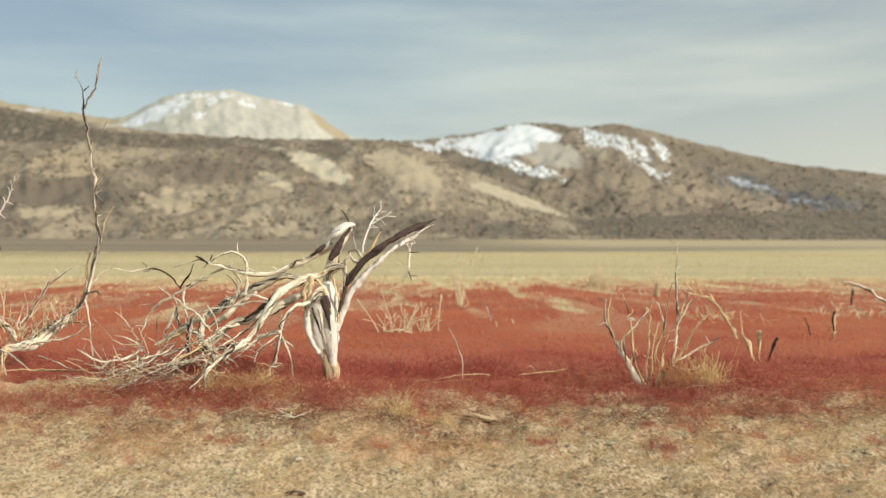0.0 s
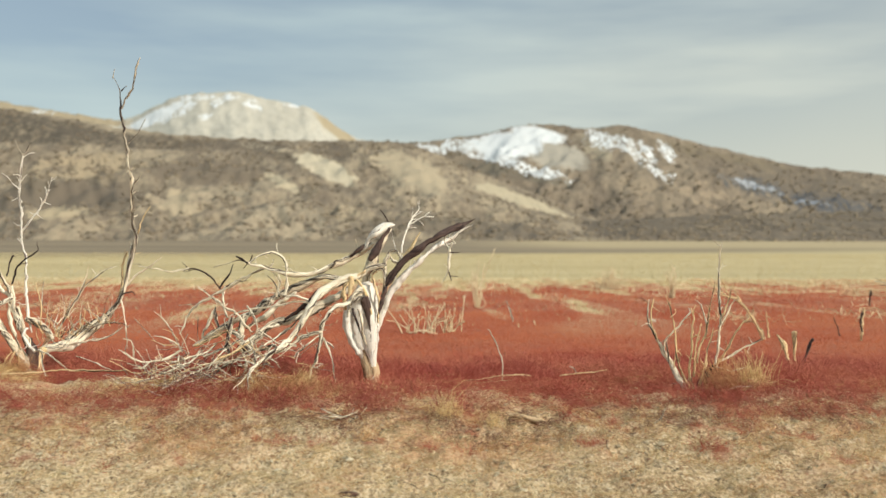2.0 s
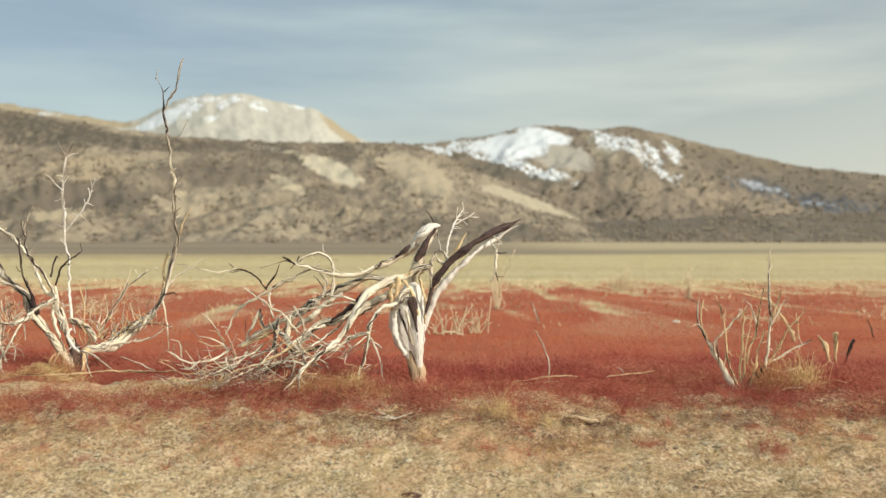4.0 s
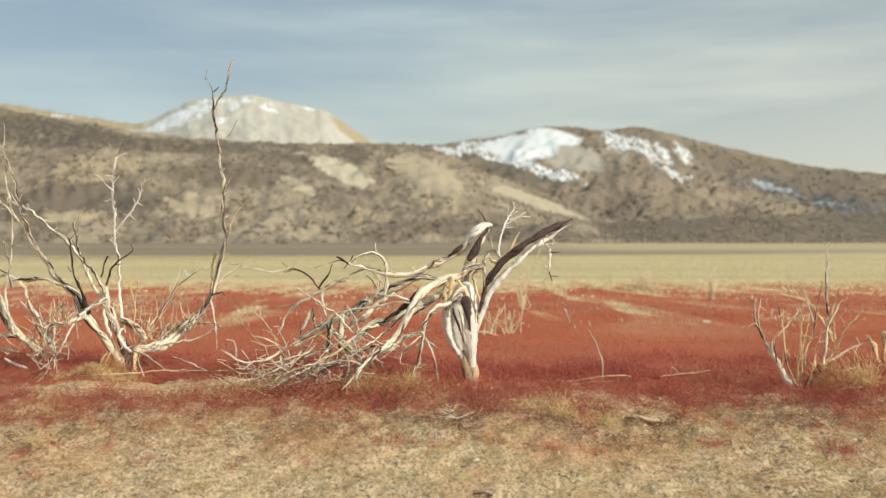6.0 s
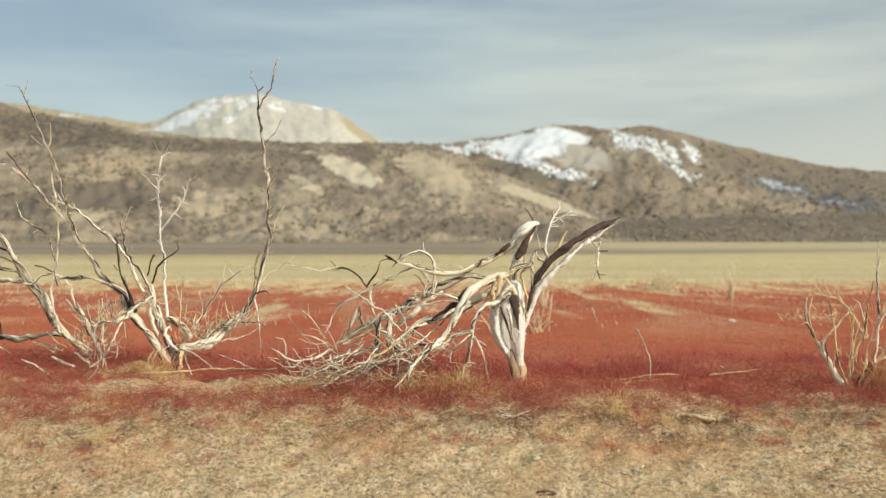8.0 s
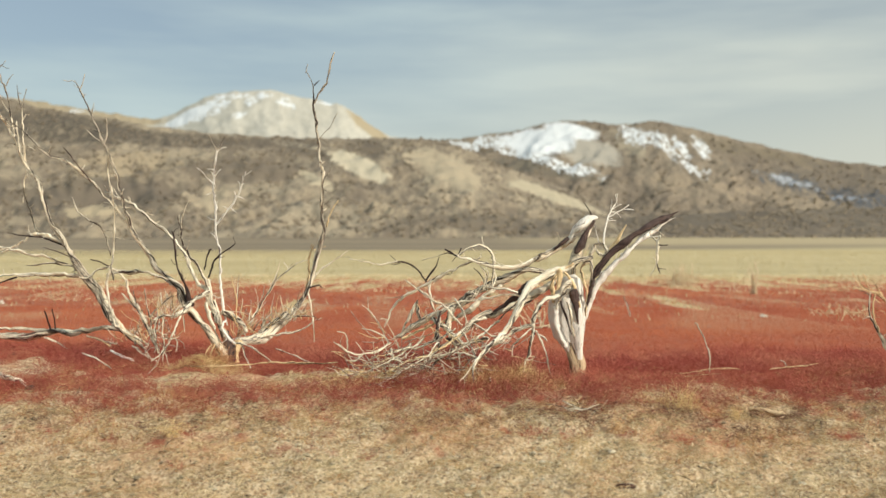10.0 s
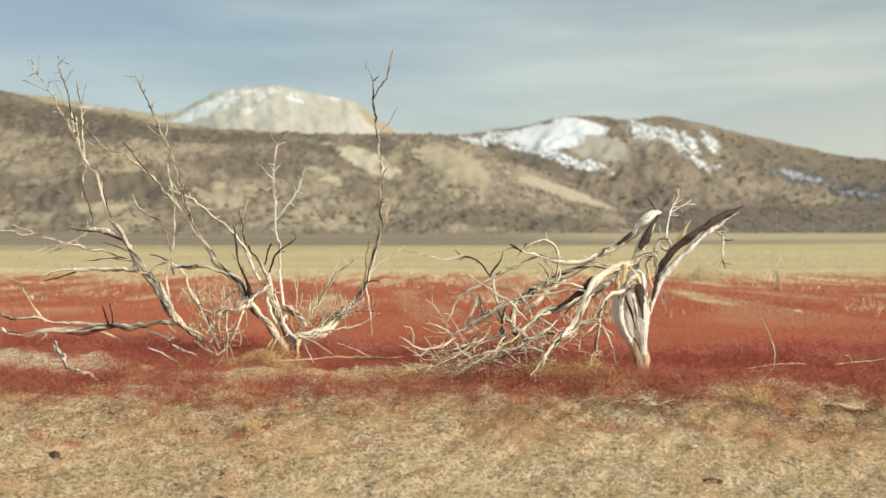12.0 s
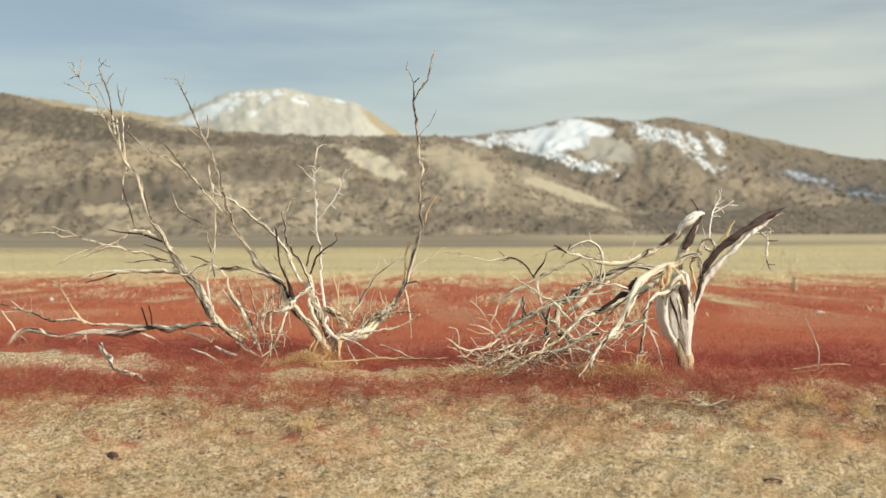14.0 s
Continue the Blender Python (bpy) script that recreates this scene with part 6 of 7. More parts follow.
tree = thing("stick", (0.99, 20, -0.26), "small pale dead stem standing in red plants", "stem")
limb(tree, "stake", pale_wood, (0.052, 0, -0.041, 0.015), (-0.009, 0, 0.177, 0.015), (-0.094, 0, 0.396, 0.011))

tree = thing("fallen_stick", (-1.34, 7.9, -0.09), "pale dry stick lying on the ground", "stick")
limb(tree, "stick", pale_wood, (-0.122, 0, 0.061, 0.005), (0.001, 0, 0.002, 0.006), (0.173, 0, -0.027, 0.005), (0.246, 0, -0.052, 0.003))
limb(tree, "twig", pale_wood, (-0.097, 0, -0.003, 0.005), (0.05, 0, -0.018, 0.006), (0.197, 0, 0.032, 0.003))
brush(tree, (0.04, 0, -0.01), (0.16, 0.08, 0.015), 11, 0.13)

tree = thing("wood_chunk", (0.34, 8.06, -0.13), "dark weathered chunk of wood lying on the sandy bank", "wood")
limb(tree, "chunk", root_wood, (-0.15, 0.03, 0.012, 0.016), (-0.06, 0.0, 0.0, 0.026), (0.05, -0.02, -0.012, 0.03), (0.13, -0.03, -0.018, 0.02))
limb(tree, "splinter", root_wood, (0.08, -0.02, 0.0, 0.012), (0.16, 0.0, 0.03, 0.006), (0.2, 0.01, 0.035, 0.003))

tree = thing("fallen_stick", (-6.1, 10.0, 0.06), "short broken bleached stick lying among red plants", "stick")
limb(tree, "stick", white_wood, (-0.14, 0, 0.07, 0.016), (0.0, -0.03, 0.01, 0.02), (0.13, -0.05, -0.03, 0.012))

tree = thing("fallen_stick", (-5.86, 10.05, 0.05), "pale forked stick lying among red plants", "stick")
limb(tree, "stick", pale_wood, (-0.16, 0, 0.13, 0.011), (-0.02, -0.03, 0.04, 0.014), (0.14, -0.06, -0.03, 0.008))
limb(tree, "twig", pale_wood, (-0.02, -0.03, 0.04, 0.01), (0.04, -0.04, 0.1, 0.006), (0.06, -0.04, 0.15, 0.003))


# ---- plants ----
def scatter(name, x, y, height, width, lean, mat, label, category, seed, curl=0.35, simple=False):
    """Thin stems standing on the ground, bent once unless they are simple, as one mesh."""
    rng = np.random.RandomState(seed)
    n = len(x)
    z = lie(x, y)
    turn, tilt = rng.uniform(0, 6.283, n), np.abs(rng.normal(0, lean, n))
    dx, dy = np.cos(turn) * tilt, np.sin(turn) * tilt
    face = rng.uniform(-0.6, 0.6, n)
    wx, wy = np.cos(face) * width / 2, np.sin(face) * width / 2
    mx, my, mz = x + dx * height * 0.45, y + dy * height * 0.45, z + height * 0.6
    bend = rng.uniform(-curl, curl, n) * height
    tx, ty, tz = x + dx * height + bend, y + dy * height + bend * 0.4, z + height
    foot_a, foot_b, tip = np.stack((x - wx, y - wy, z - 0.02), -1), np.stack((x + wx, y + wy, z - 0.02), -1), np.stack((tx, ty, tz), -1)
    if simple:
        verts, loops, starts = np.stack((foot_a, foot_b, tip), 1), np.arange(3 * n), 3 * np.arange(n)
    else:
        mid_a, mid_b = np.stack((mx + wx * 0.8, my + wy * 0.8, mz), -1), np.stack((mx - wx * 0.8, my - wy * 0.8, mz), -1)
        verts = np.stack((foot_a, foot_b, mid_a, mid_b, tip), 1)
        base = 5 * np.arange(n)
        loops = np.stack((base, base + 1, base + 2, base + 3, base + 3, base + 2, base + 4), -1).ravel()
        starts = np.stack((7 * np.arange(n), 7 * np.arange(n) + 4), -1).ravel()
    me = bpy.data.meshes.new(name)
    me.vertices.add(verts.shape[0] * verts.shape[1])
    me.vertices.foreach_set("co", verts.astype(np.float32).ravel())
    me.loops.add(len(loops))
    me.loops.foreach_set("vertex_index", loops.astype(np.int32))
    me.polygons.add(len(starts))
    me.polygons.foreach_set("loop_start", starts.astype(np.int32))
    me.update(calc_edges=True)
    me.materials.append(mat)
    return tagged(new(name, me), label, category, kind="stuff")


def fuzz(name, x, y, up, length, width, flat, mat, label, category, seed):
    """Short fine twigs and straws that lie every way in a loose mat, up metres over the ground, as one mesh. flat: how level they lie."""
    rng = np.random.RandomState(seed)
    n = len(x)
    way = rng.normal(0, 1, (n, 3)) * np.array((1, 1, flat))
    way /= np.linalg.norm(way, axis=1)[:, None]
    side = np.cross(way, np.array((0.1, 0.95, 0.3)))
    side /= np.linalg.norm(side, axis=1)[:, None] + 1e-6
    centre = np.stack((x, y, lie(x, y) + up), -1)
    long, wide = way * (length / 2)[:, None], side * (width / 2)[:, None]
    bow = np.stack((np.zeros(n), np.zeros(n), length * rng.uniform(0.0, 0.16, n)), -1)
    verts = np.stack((centre - long - wide, centre - long + wide, centre + bow + wide, centre + bow - wide, centre + long), 1)
    base = 5 * np.arange(n)
    loops = np.stack((base, base + 1, base + 2, base + 3, base + 3, base + 2, base + 4), -1).ravel()
    starts = np.stack((7 * np.arange(n), 7 * np.arange(n) + 4), -1).ravel()
    me = bpy.data.meshes.new(name)
    me.vertices.add(5 * n)
    me.vertices.foreach_set("co", verts.astype(np.float32).ravel())
    me.loops.add(len(loops))
    me.loops.foreach_set("vertex_index", loops.astype(np.int32))
    me.polygons.add(len(starts))
    me.polygons.foreach_set("loop_start", starts.astype(np.int32))
    me.update(calc_edges=True)
    me.materials.append(mat)
    return tagged(new(name, me), label, category, kind="stuff")


def strewn(rng, count, x0, x1, y0, y1, density=None):
    x, y = rng.uniform(x0, x1, count), rng.uniform(y0, y1, count)
    if density is None:
        return x, y
    keep = rng.uniform(0, 1, count) < density(x, y)
    return x[keep], y[keep]


def fanned(rng, count, y0, y1, density=None):
    """Places spread over the wedge of plain that opens away from the bank."""
    y = np.sqrt(rng.uniform(y0 ** 2, y1 ** 2, count))
    x = -1.6 + rng.uniform(-1, 1, count) * (0.56 * y + 2.6)
    if density is None:
        return x, y
    keep = rng.uniform(0, 1, count) < density(x, y)
    return x[keep], y[keep]


rng = np.random.RandomState(4)


def tufts(x, y):
    return redness(x, y) * np.clip(0.62 + 0.5 * wave(x, y, 1.1, 31), 0.2, 1)


x, y = fanned(rng, 210000, 7.0, 13, tufts)
scatter("red_plants", x, y, rng.uniform(0.02, 0.09, len(x)) * np.clip(1 + 0.9 * wave(x, y * 1.3, 0.8, 33), 0.3, 2.4) * np.clip(0.45 + redness(x, y), 0.4, 1.3), rng.uniform(0.0012, 0.003, len(x)), 1.9, red_stems, "thick low red saltmarsh plants with fine stems", "plants", 5)

maroon_stems = blades("maroon_stems", (0.27, 0.065, 0.06), (0.40, 0.11, 0.085), (0.52, 0.20, 0.135), own_tone=0.6)


def clumped(rng, count, each, x0, x1, y0, y1, wide):
    """Stems gathered in small bushes, higher at their middles."""
    cx, cy, size = rng.uniform(x0, x1, count), rng.uniform(y0, y1, count), rng.uniform(0.5, 1.3, count)
    keep = rng.uniform(0, 1, count) < np.clip(redness(cx, cy) * 1.2 + 0.04, 0, 1) * np.clip(0.5 + 0.6 * wave(cx, cy, 0.9, 33), 0.08, 1)
    cx, cy, size = (np.repeat(v[keep], each) for v in (cx, cy, size))
    dx, dy = rng.normal(0, wide, len(cx)) * size, rng.normal(0, wide * 0.8, len(cx)) * size
    high = size * np.exp(-(dx ** 2 + dy ** 2) / (2 * (wide * 1.3) ** 2))
    return cx + dx, cy + dy, high


x, y, high = clumped(rng, 1900, 90, -9.0, 5.0, 7.7, 10.4, 0.10)
fuzz("red_plants", x, y, high * rng.uniform(0.0, 0.15, len(x)), rng.uniform(0.02, 0.075, len(x)), rng.uniform(0.0012, 0.0026, len(x)), 0.9, red_stems, "small fuzzy red bushes with fine stems on the bank", "plants", 14)
x, y, high = clumped(rng, 850, 120, -9.0, 4.5, 8.0, 9.0, 0.15)
fuzz("red_plants", x, y, high * rng.uniform(0.0, 0.22, len(x)), rng.uniform(0.03, 0.09, len(x)), rng.uniform(0.0012, 0.0026, len(x)), 1.0, maroon_stems, "loose dark red bushes along the edge of the bank", "plants", 21)
x, y, high = clumped(rng, 420, 130, -9.0, 4.5, 9.5, 11.2, 0.17)
fuzz("red_plants", x, y, high * rng.uniform(0.0, 0.24, len(x)), rng.uniform(0.03, 0.10, len(x)), rng.uniform(0.0014, 0.003, len(x)), 1.1, maroon_stems, "taller dark red bushes round the dead trees", "plants", 17)
x, y, high = clumped(rng, 700, 60, -9.0, 5.0, 7.4, 9.6, 0.09)
fuzz("rust_grass", x, y, high * rng.uniform(0.0, 0.12, len(x)), rng.uniform(0.03, 0.09, len(x)), rng.uniform(0.001, 0.002, len(x)), 0.8, rust_stems, "small rust-coloured dry tufts between red plants", "grass", 15)
x, y = fanned(rng, 240000, 13, 26, redness)
scatter("red_plants", x, y, rng.uniform(0.025, 0.06, len(x)), rng.uniform(0.003, 0.008, len(x)), 2.2, orange_stems, "thick low red saltmarsh plants with fine stems", "plants", 6, simple=True)
x, y = fanned(rng, 140000, 26, 62, redness)
scatter("red_plants", x, y, rng.uniform(0.03, 0.07, len(x)), rng.uniform(0.012, 0.03, len(x)), 2.4, orange_stems, "thick low red saltmarsh plants with fine stems", "plants", 7, simple=True)

def bare(x, y):
    return np.clip(0.85 - redness(x, y), 0.06, 1)


x, y = strewn(rng, 210000, -8.6, 4.6, 5.7, 9.3, lambda x, y: bare(x, y) * np.clip(0.62 + 0.5 * wave(x, y, 0.7, 41), 0.2, 1))
fuzz("dry_grass", x, y, rng.uniform(0.0, 0.025, len(x)), rng.uniform(0.02, 0.08, len(x)), rng.uniform(0.0016, 0.005, len(x)), 0.3, straw, "short trampled straw and dry grass bits on sand", "grass", 8)
x, y = strewn(rng, 70000, -8.6, 4.6, 5.7, 8.9, lambda x, y: bare(x, y) * np.clip(0.35 + 0.6 * wave(x, y, 0.9, 47), 0.05, 1))
fuzz("grey_grass", x, y, rng.uniform(0.0, 0.03, len(x)), rng.uniform(0.02, 0.07, len(x)), rng.uniform(0.0014, 0.003, len(x)), 0.45, sage_stems, "grey-green dry turf in patches on the sandy bank", "grass", 18)
x, y = strewn(rng, 90000, -8.6, 4.6, 5.7, 8.9, lambda x, y: bare(x, y) * np.clip(0.1 + 0.9 * wave(x, y * 1.4, 0.8, 49), 0.02, 1))
fuzz("rust_grass", x, y, rng.uniform(0.0, 0.03, len(x)), rng.uniform(0.02, 0.07, len(x)), rng.uniform(0.0012, 0.0028, len(x)), 0.5, russet_stems, "drifts of rust-coloured dry stems on sand", "grass", 20)
mx, my = rng.uniform(-8.6, 4.6, 1500), rng.uniform(5.7, 8.8, 1500)
keep = rng.uniform(0, 1, 1500) < bare(mx, my) * np.clip(0.55 + 0.6 * wave(mx, my, 0.9, 47), 0.1, 1)
mx, my, high = (np.repeat(v[keep], 42) for v in (mx, my, rng.uniform(0.015, 0.05, 1500)))
dx, dy = rng.normal(0, 0.035, len(mx)), rng.normal(0, 0.03, len(mx))
high = high * np.exp(-(dx ** 2 + dy ** 2) / 0.004) * rng.uniform(0, 1, len(mx))
fuzz("grass_cushion", mx + dx, my + dy, high, rng.uniform(0.015, 0.06, len(mx)), rng.uniform(0.0014, 0.003, len(mx)), 0.8, turf, "low cushions of matted dry grass on sand", "grass", 19)
x, y = strewn(rng, 150000, -8.6, 4.6, 7.2, 9.0, lambda x, y: np.exp(-((y - 8.0 - 0.12 * wave(x, y, 1.6, 51) - 0.05 * np.clip(x, -4, 3)) / 0.33) ** 2) * np.clip(0.35 + 0.8 * wave(x, y * 1.6, 0.6, 52), 0.05, 1) * np.clip(1.0 + 0.25 * (x + 2), 0.35, 1))
fuzz("dark_litter", x, y, rng.uniform(0.0, 0.05, len(x)), rng.uniform(0.02, 0.08, len(x)), rng.uniform(0.0016, 0.0036, len(x)), 0.5, dead_stems, "dark brown dead stems and litter at the edge of the red plants", "litter", 22)
x, y = rng.normal(-5.12, 0.24, 3600), rng.normal(9.78, 0.11, 3600)
fuzz("straw_heap", x, y, rng.uniform(0.0, 0.14, len(x)) * np.exp(-((x + 5.12) / 0.3) ** 2), rng.uniform(0.03, 0.13, len(x)), rng.uniform(0.0018, 0.004, len(x)), 0.7, gold_straw, "heap of straw-yellow dry grass at a dead tree's foot", "grass", 23)
x, y = rng.normal(-1.95, 0.42, 4200), rng.normal(8.85, 0.16, 4200)
fuzz("straw_heap", x, y, rng.uniform(0.0, 0.16, len(x)) * np.exp(-((x + 1.95) / 0.5) ** 2), rng.uniform(0.03, 0.13, len(x)), rng.uniform(0.0016, 0.0034, len(x)), 0.8, rust_stems, "heap of rust-yellow dry grass under the fallen crown", "grass", 24)
x, y = rng.normal(-2.55, 0.55, 9000), rng.normal(8.95, 0.22, 9000)
scatter("bark_chips", x, y, rng.uniform(0.015, 0.06, len(x)), rng.uniform(0.003, 0.009, len(x)), 2.4, gold_straw, "pale bark chips and straw heaped under the fallen crown", "litter", 16, 0.9)
x, y = strewn(rng, 190000, -10, 7, 6.3, 9.6, lambda x, y: np.clip(1.15 - np.abs(y - 8.0 - 0.3 * wave(x, y, 1.5, 43)) / 0.9, 0, 1) * np.clip(0.3 + 0.6 * wave(x, y, 1.0, 44), 0.1, 1))
scatter("rust_grass", x, y, rng.uniform(0.02, 0.075, len(x)), rng.uniform(0.0015, 0.003, len(x)), 1.2, rust_stems, "thin rust-coloured dry stems at the edge of red plants", "grass", 9)
x, y = fanned(rng, 90000, 20, 58, lambda x, y: np.clip(1 - 1.6 * redness(x, y), 0, 1) + 0.025)
scatter("pale_grass", x, y, rng.uniform(0.04, 0.15, len(x)), rng.uniform(0.01, 0.025, len(x)), 1.0, field_grass, "pale dry grass growing through the red plants", "grass", 10)
x, y = fanned(rng, 26000, 34, 62, lambda x, y: np.clip(wave(x, y, 4, 48) * 0.9 + (y - 46) / 16, 0, 1))
scatter("pale_grass", x, y, rng.uniform(0.05, 0.16, len(x)), rng.uniform(0.02, 0.05, len(x)), 0.8, straw, "pale dry grass tufts between red plants and field", "grass", 13)
x, y = fanned(rng, 130000, 52, 195)
scatter("field_grass", x, y, rng.uniform(0.05, 0.13, len(x)), rng.uniform(0.03, 0.09, len(x)), 1.6, field_grass, "wide field of dry straw-coloured grass", "grass", 12, simple=True)


mx, my = fanned(rng, 26, 21, 50)
mx, my, size = (np.repeat(v, 100) for v in (mx, my, rng.uniform(0.35, 1.2, 26)))
dx, dy = rng.normal(0, 0.5, len(mx)) * size, rng.normal(0, 0.9, len(mx)) * size
fuzz("pale_grass", mx + dx, my + dy, size * rng.uniform(0.0, 0.3, len(mx)) * np.exp(-(dx / size) ** 2), rng.uniform(0.12, 0.4, len(mx)), rng.uniform(0.008, 0.02, len(mx)), 0.8, straw, "loose mounds of pale dry grass among red plants", "grass", 25)


def bushy(name, place, count, height, spread, mat, width, label, seed, droop=0.0):
    """A tuft of fine dead stems that fans out of one root."""
    r = np.random.RandomState(seed)
    ob = thing(name, (place[0], place[1], float(lie(place[0], place[1]))), label, "dry plant")
    verts, faces = [], []
    for i in range(count):
        a, lean = r.uniform(0, 6.28), abs(r.normal(0, 0.55)) * spread / height
        h = height * r.uniform(0.4, 1.05)
        points, p = [], np.array((r.normal(0, 0.16 * spread), r.normal(0, 0.12 * spread), -0.02))
        for k in range(4):
            points.append((*p, width * (1 - 0.22 * k)))
            tip = min(lean * (0.6 + 0.25 * k) + droop * k * 0.35, 1.25 + 0.2 * k * droop)
            p = p + np.array((np.cos(a) * np.sin(tip), np.sin(a) * np.sin(tip), np.cos(tip))) * h / 3 + r.normal(0, 0.07 * h, 3)
        v, f, _ = tube(points, 4, h / 5, 0.4, seed * 97 + i, width * 0.7)
        faces += [tuple(k + len(verts) for k in q) for q in f]
        verts += v.tolist()
    part("tuft", mesh_of("tuft", verts, faces), mat, ob)
    return ob


bushy("dry_bush", (2.28, 8.86), 240, 0.42, 0.46, russet_stems, 0.0024, "fine rust-yellow dry bush beside the dead shrub", 71, 0.25)
bushy("dry_bush", (2.6, 8.9), 220, 0.40, 0.46, gold_straw, 0.0022, "fine rust-yellow dry bush beside the dead shrub", 70, 0.25)
bushy("grass_tuft", (-0.38, 8.1), 93, 0.30, 0.39, gold_straw, 0.0019, "straw-yellow dry grass tuft on the sandy bank", 72, 0.6)
bushy("grass_tuft", (0.02, 7.95), 49, 0.21, 0.27, gold_straw, 0.0019, "straw-yellow dry grass tuft on the sandy bank", 81, 0.6)
bushy("grass_tuft", (-1.05, 7.55), 49, 0.16, 0.24, rust_stems, 0.0019, "rusty dry grass tuft on the sandy bank", 82, 0.6)
bushy("grass_tuft", (-4.72, 7.42), 49, 0.17, 0.27, gold_straw, 0.0019, "straw-yellow dry grass tuft on the sandy bank", 83, 0.6)
bushy("grass_tuft", (-2.3, 8.8), 71, 0.30, 0.42, gold_straw, 0.0019, "rusty dry grass tuft under the fallen crown", 73, 0.6)
bushy("grass_tuft", (-1.75, 8.9), 60, 0.32, 0.38, gold_straw, 0.0019, "straw-yellow dry grass tuft under the fallen crown", 74, 0.6)
bushy("grass_tuft", (-5.0, 9.9), 170, 0.34, 0.39, russet_stems, 0.0019, "russet dry grass tuft at a dead tree's foot", 75, 0.4)
for place, count, size, seed in (((-1.72, 7.46), 80, 0.2, 91), ((1.8, 7.46), 95, 0.24, 92), ((-4.5, 6.92), 40, 0.13, 93), ((-3.05, 7.16), 45, 0.14, 94), ((2.2, 7.9), 90, 0.22, 95), ((0.2, 7.55), 45, 0.13, 96)):
    bushy("red_bush", place, count, size * 0.8, size * 2.0, red_stems, 0.0014, "small tangled dark red bush on the sandy bank", seed, 0.5)
pale_stems = blades("pale_stems", (0.60, 0.48, 0.30), (0.70, 0.58, 0.38), (0.78, 0.67, 0.47))
bushy("pale_bush", (-0.85, 18.2), 26, 0.75, 1.3, pale_stems, 0.012, "pale bare bush standing in red plants", 76)
bushy("pale_bush", (-0.3, 18.5), 14, 0.75, 0.7, pale_stems, 0.012, "pale bare bush standing in red plants", 77)
bushy("pale_bush", (0.52, 28.0), 18, 1.3, 0.3, pale_stems, 0.018, "pale tall dry plant standing in red plants", 78)
bushy("pale_bush", (7.6, 46.0), 70, 1.2, 1.8, pale_stems, 0.018, "pale spreading dry bush standing in red plants", 79)
bushy("pale_bush", (8.2, 36.0), 14, 1.2, 0.6, pale_stems, 0.02, "pale tall dry plant standing in red plants", 80)


# ---- stones and clods ----
def clod(name, place, size, colour, label, seed):
    bm = bmesh.new()
    bmesh.ops.create_icosphere(bm, subdivisions=3, radius=1)
    for v in bm.verts:
        v.co *= 1 + 0.35 * noise.noise(v.co * 1.4 + Vector((seed, 0, 0))) + 0.12 * noise.noise(v.co * 4 + Vector((0, seed, 0)))
        v.co = Vector((v.co.x * size[0], v.co.y * size[1], v.co.z * size[2]))
    me = bpy.data.meshes.new(name)
    bm.to_mesh(me)
    bm.free()
    me.polygons.foreach_set("use_smooth", [True] * len(me.polygons))
    me.materials.append(colour)
    ob = new(name, me)
    ob.location = (place[0], place[1], float(lie(*place)) + size[2] * 0.35)
    return tagged(ob, label, "stone", group={"clod": "dark clods on the bank", "pale_rock": "pale rocks among the red plants"}[name])


def stone_material(name, a, b):
    m, t, bsdf = material(name, 0.9)
    place = t.nodes.new("ShaderNodeTexCoord").outputs["Object"]
    f = noise_at(t, place, 30, 5, 0.7)
    t.links.new(mix(t, ramp(t, f, (0.35, 0.0), (0.65, 1.0)), a, b), bsdf.inputs["Base Color"])
    relief(t, bsdf, f, 0.6, 0.01)
    return m


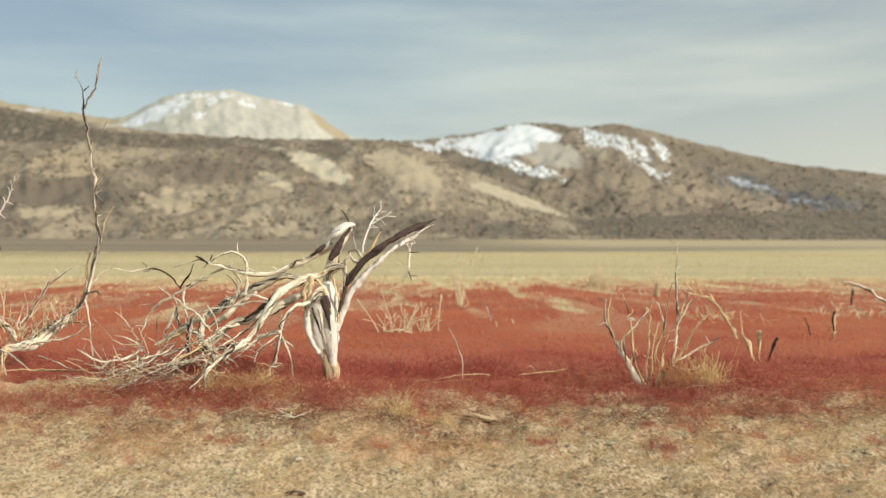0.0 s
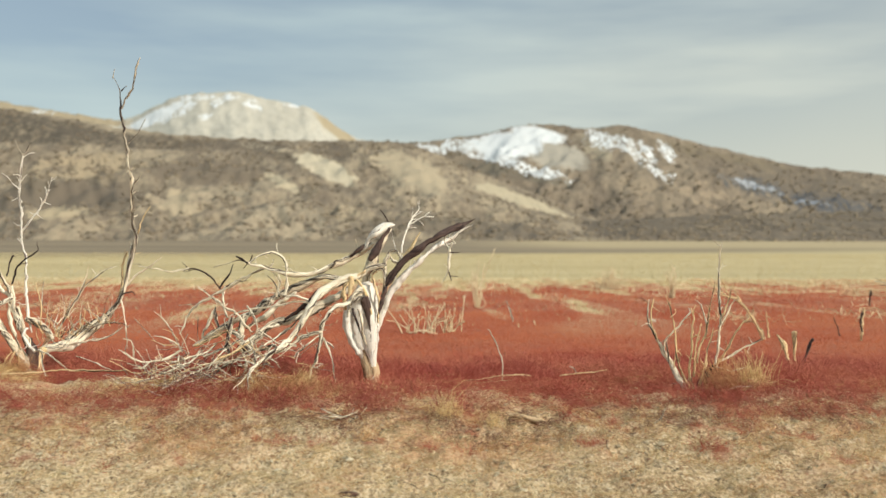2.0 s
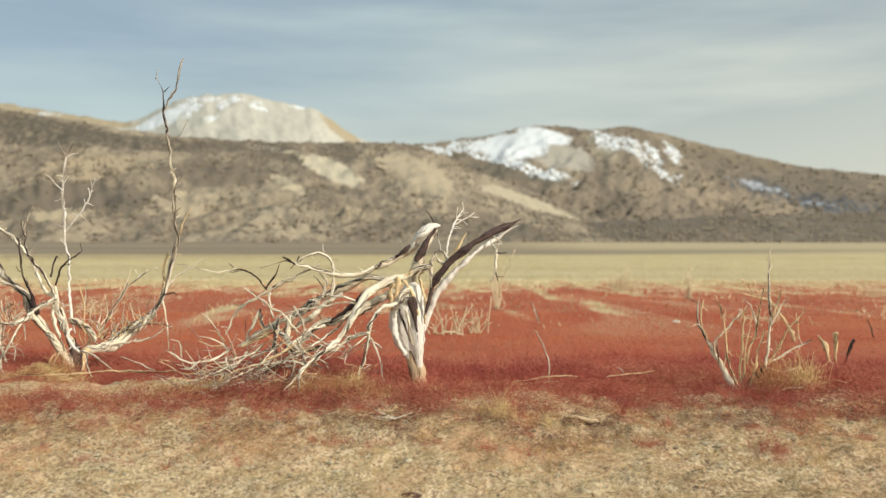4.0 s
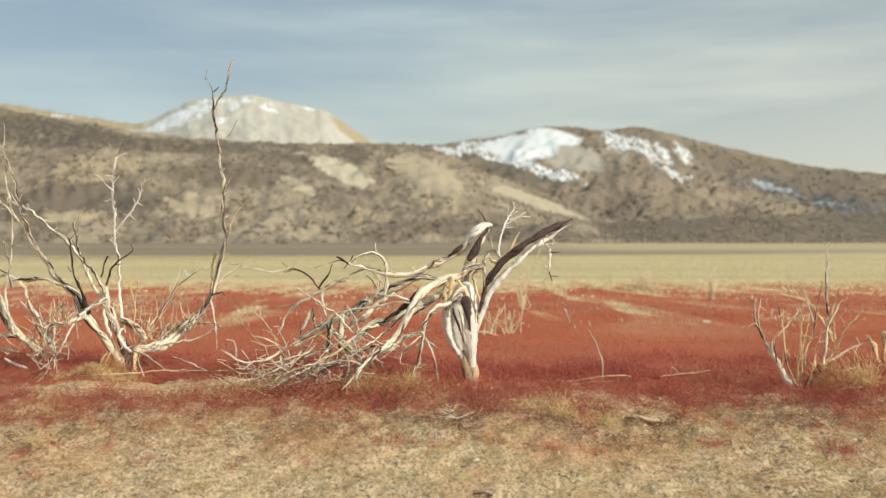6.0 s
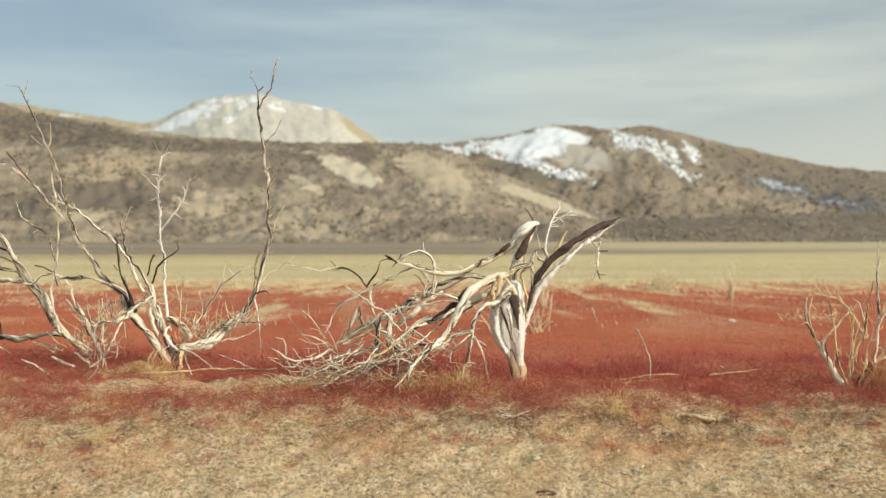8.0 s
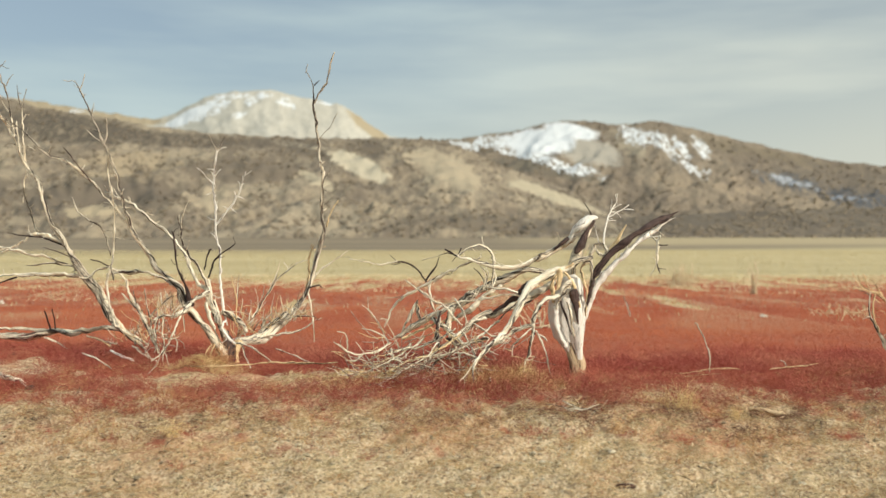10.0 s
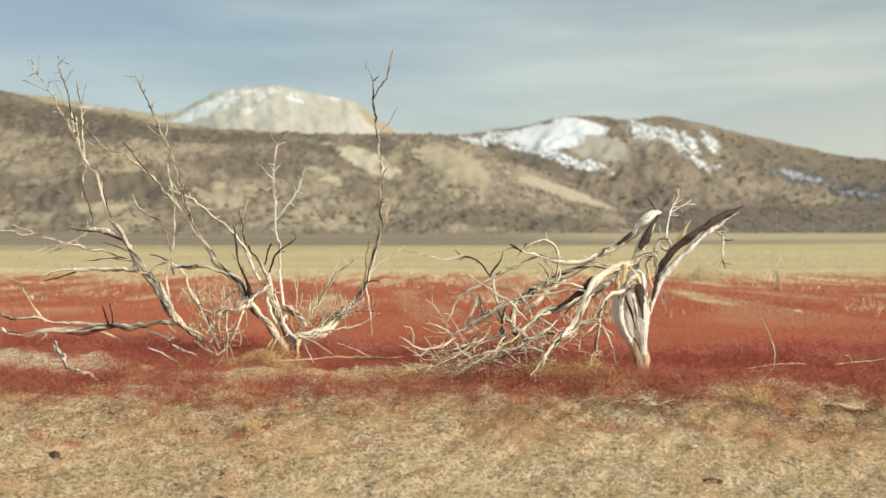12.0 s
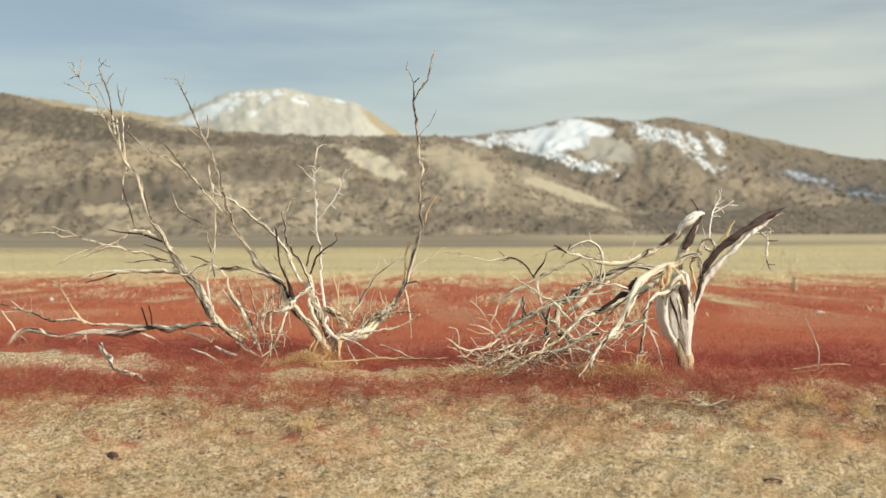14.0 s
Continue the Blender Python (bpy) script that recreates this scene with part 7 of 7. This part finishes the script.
dark_stone = stone_material("dark_stone", (0.05, 0.025, 0.02), (0.12, 0.07, 0.05))
pale_stone = stone_material("pale_stone", (0.45, 0.40, 0.32), (0.70, 0.65, 0.56))
clod("clod", (-1.10, 6.71), (0.075, 0.03, 0.022), dark_stone, "small dark red-brown clod lying on sand", 1)
clod("clod", (-6.19, 7.0), (0.045, 0.04, 0.035), dark_stone, "small dark red-brown clod lying on sand", 2)
clod("clod", (-6.47, 8.58), (0.06, 0.05, 0.04), dark_stone, "dark clod at the end of a fallen stick", 3)
clod("pale_rock", (4.46, 22.1), (0.09, 0.06, 0.045), pale_stone, "pale rock lying among red plants", 4)
clod("pale_rock", (-16.2, 27.0), (0.06, 0.05, 0.09), pale_stone, "pale rock lying among red plants", 5)

# pebbles and crumbs on the bank
x, y = strewn(rng, 14000, -9, 6, 5.7, 8.6, lambda x, y: np.clip(0.5 + 0.5 * wave(x, y, 0.9, 61), 0.05, 1) * np.clip(1 - 3 * redness(x, y), 0, 1))
crumbs = blades("crumbs", (0.10, 0.075, 0.05), (0.28, 0.22, 0.14), (0.46, 0.39, 0.27), (0.60, 0.54, 0.42))
crumb = clumps("crumbs", np.stack((x, y, lie(x, y)), -1), rng.uniform(0.004, 0.012, len(x)) * rng.uniform(0.4, 1.6, len(x)) ** 2, crumbs, 0.6, "pebbles and crumbs of soil strewn on sand")
crumb["category"] = "pebbles"


# broken twigs strewn over the bank
def twig_litter(count, x0, x1, y0, y1, mat, seed):
    r = np.random.RandomState(seed)
    verts, faces = [], []
    for i in range(count):
        px, py, a, long = r.uniform(x0, x1), r.uniform(y0, y1), r.uniform(0, 6.28), r.uniform(0.03, 0.16)
        points = []
        for k in range(4):
            points.append((px, py, float(lie(px, py)) + 0.012 + 0.02 * r.uniform(0, 1), r.uniform(0.0016, 0.003) * (1.3 - 0.25 * k)))
            a += r.normal(0, 0.25)
            px, py = px + np.cos(a) * long / 3, py + np.sin(a) * long / 3
        v, f, _ = tube(points, 5, long / 5, 0.6, seed * 31 + i, 0.0014)
        faces += [tuple(k + len(verts) for k in q) for q in f]
        verts += v.tolist()
    me = mesh_of("twig_litter", verts, faces)
    me.materials.append(mat)
    tagged(new("twig_litter", me), "small broken twigs strewn over sand and dry grass", "twigs", kind="stuff")


twig_litter(260, -8.5, 5.0, 6.0, 9.3, pale_wood, 3)
twig_litter(60, -8.5, 5.0, 6.0, 8.8, golden_wood, 4)
twig_litter(120, -3.6, -1.3, 8.5, 9.2, golden_wood, 5)
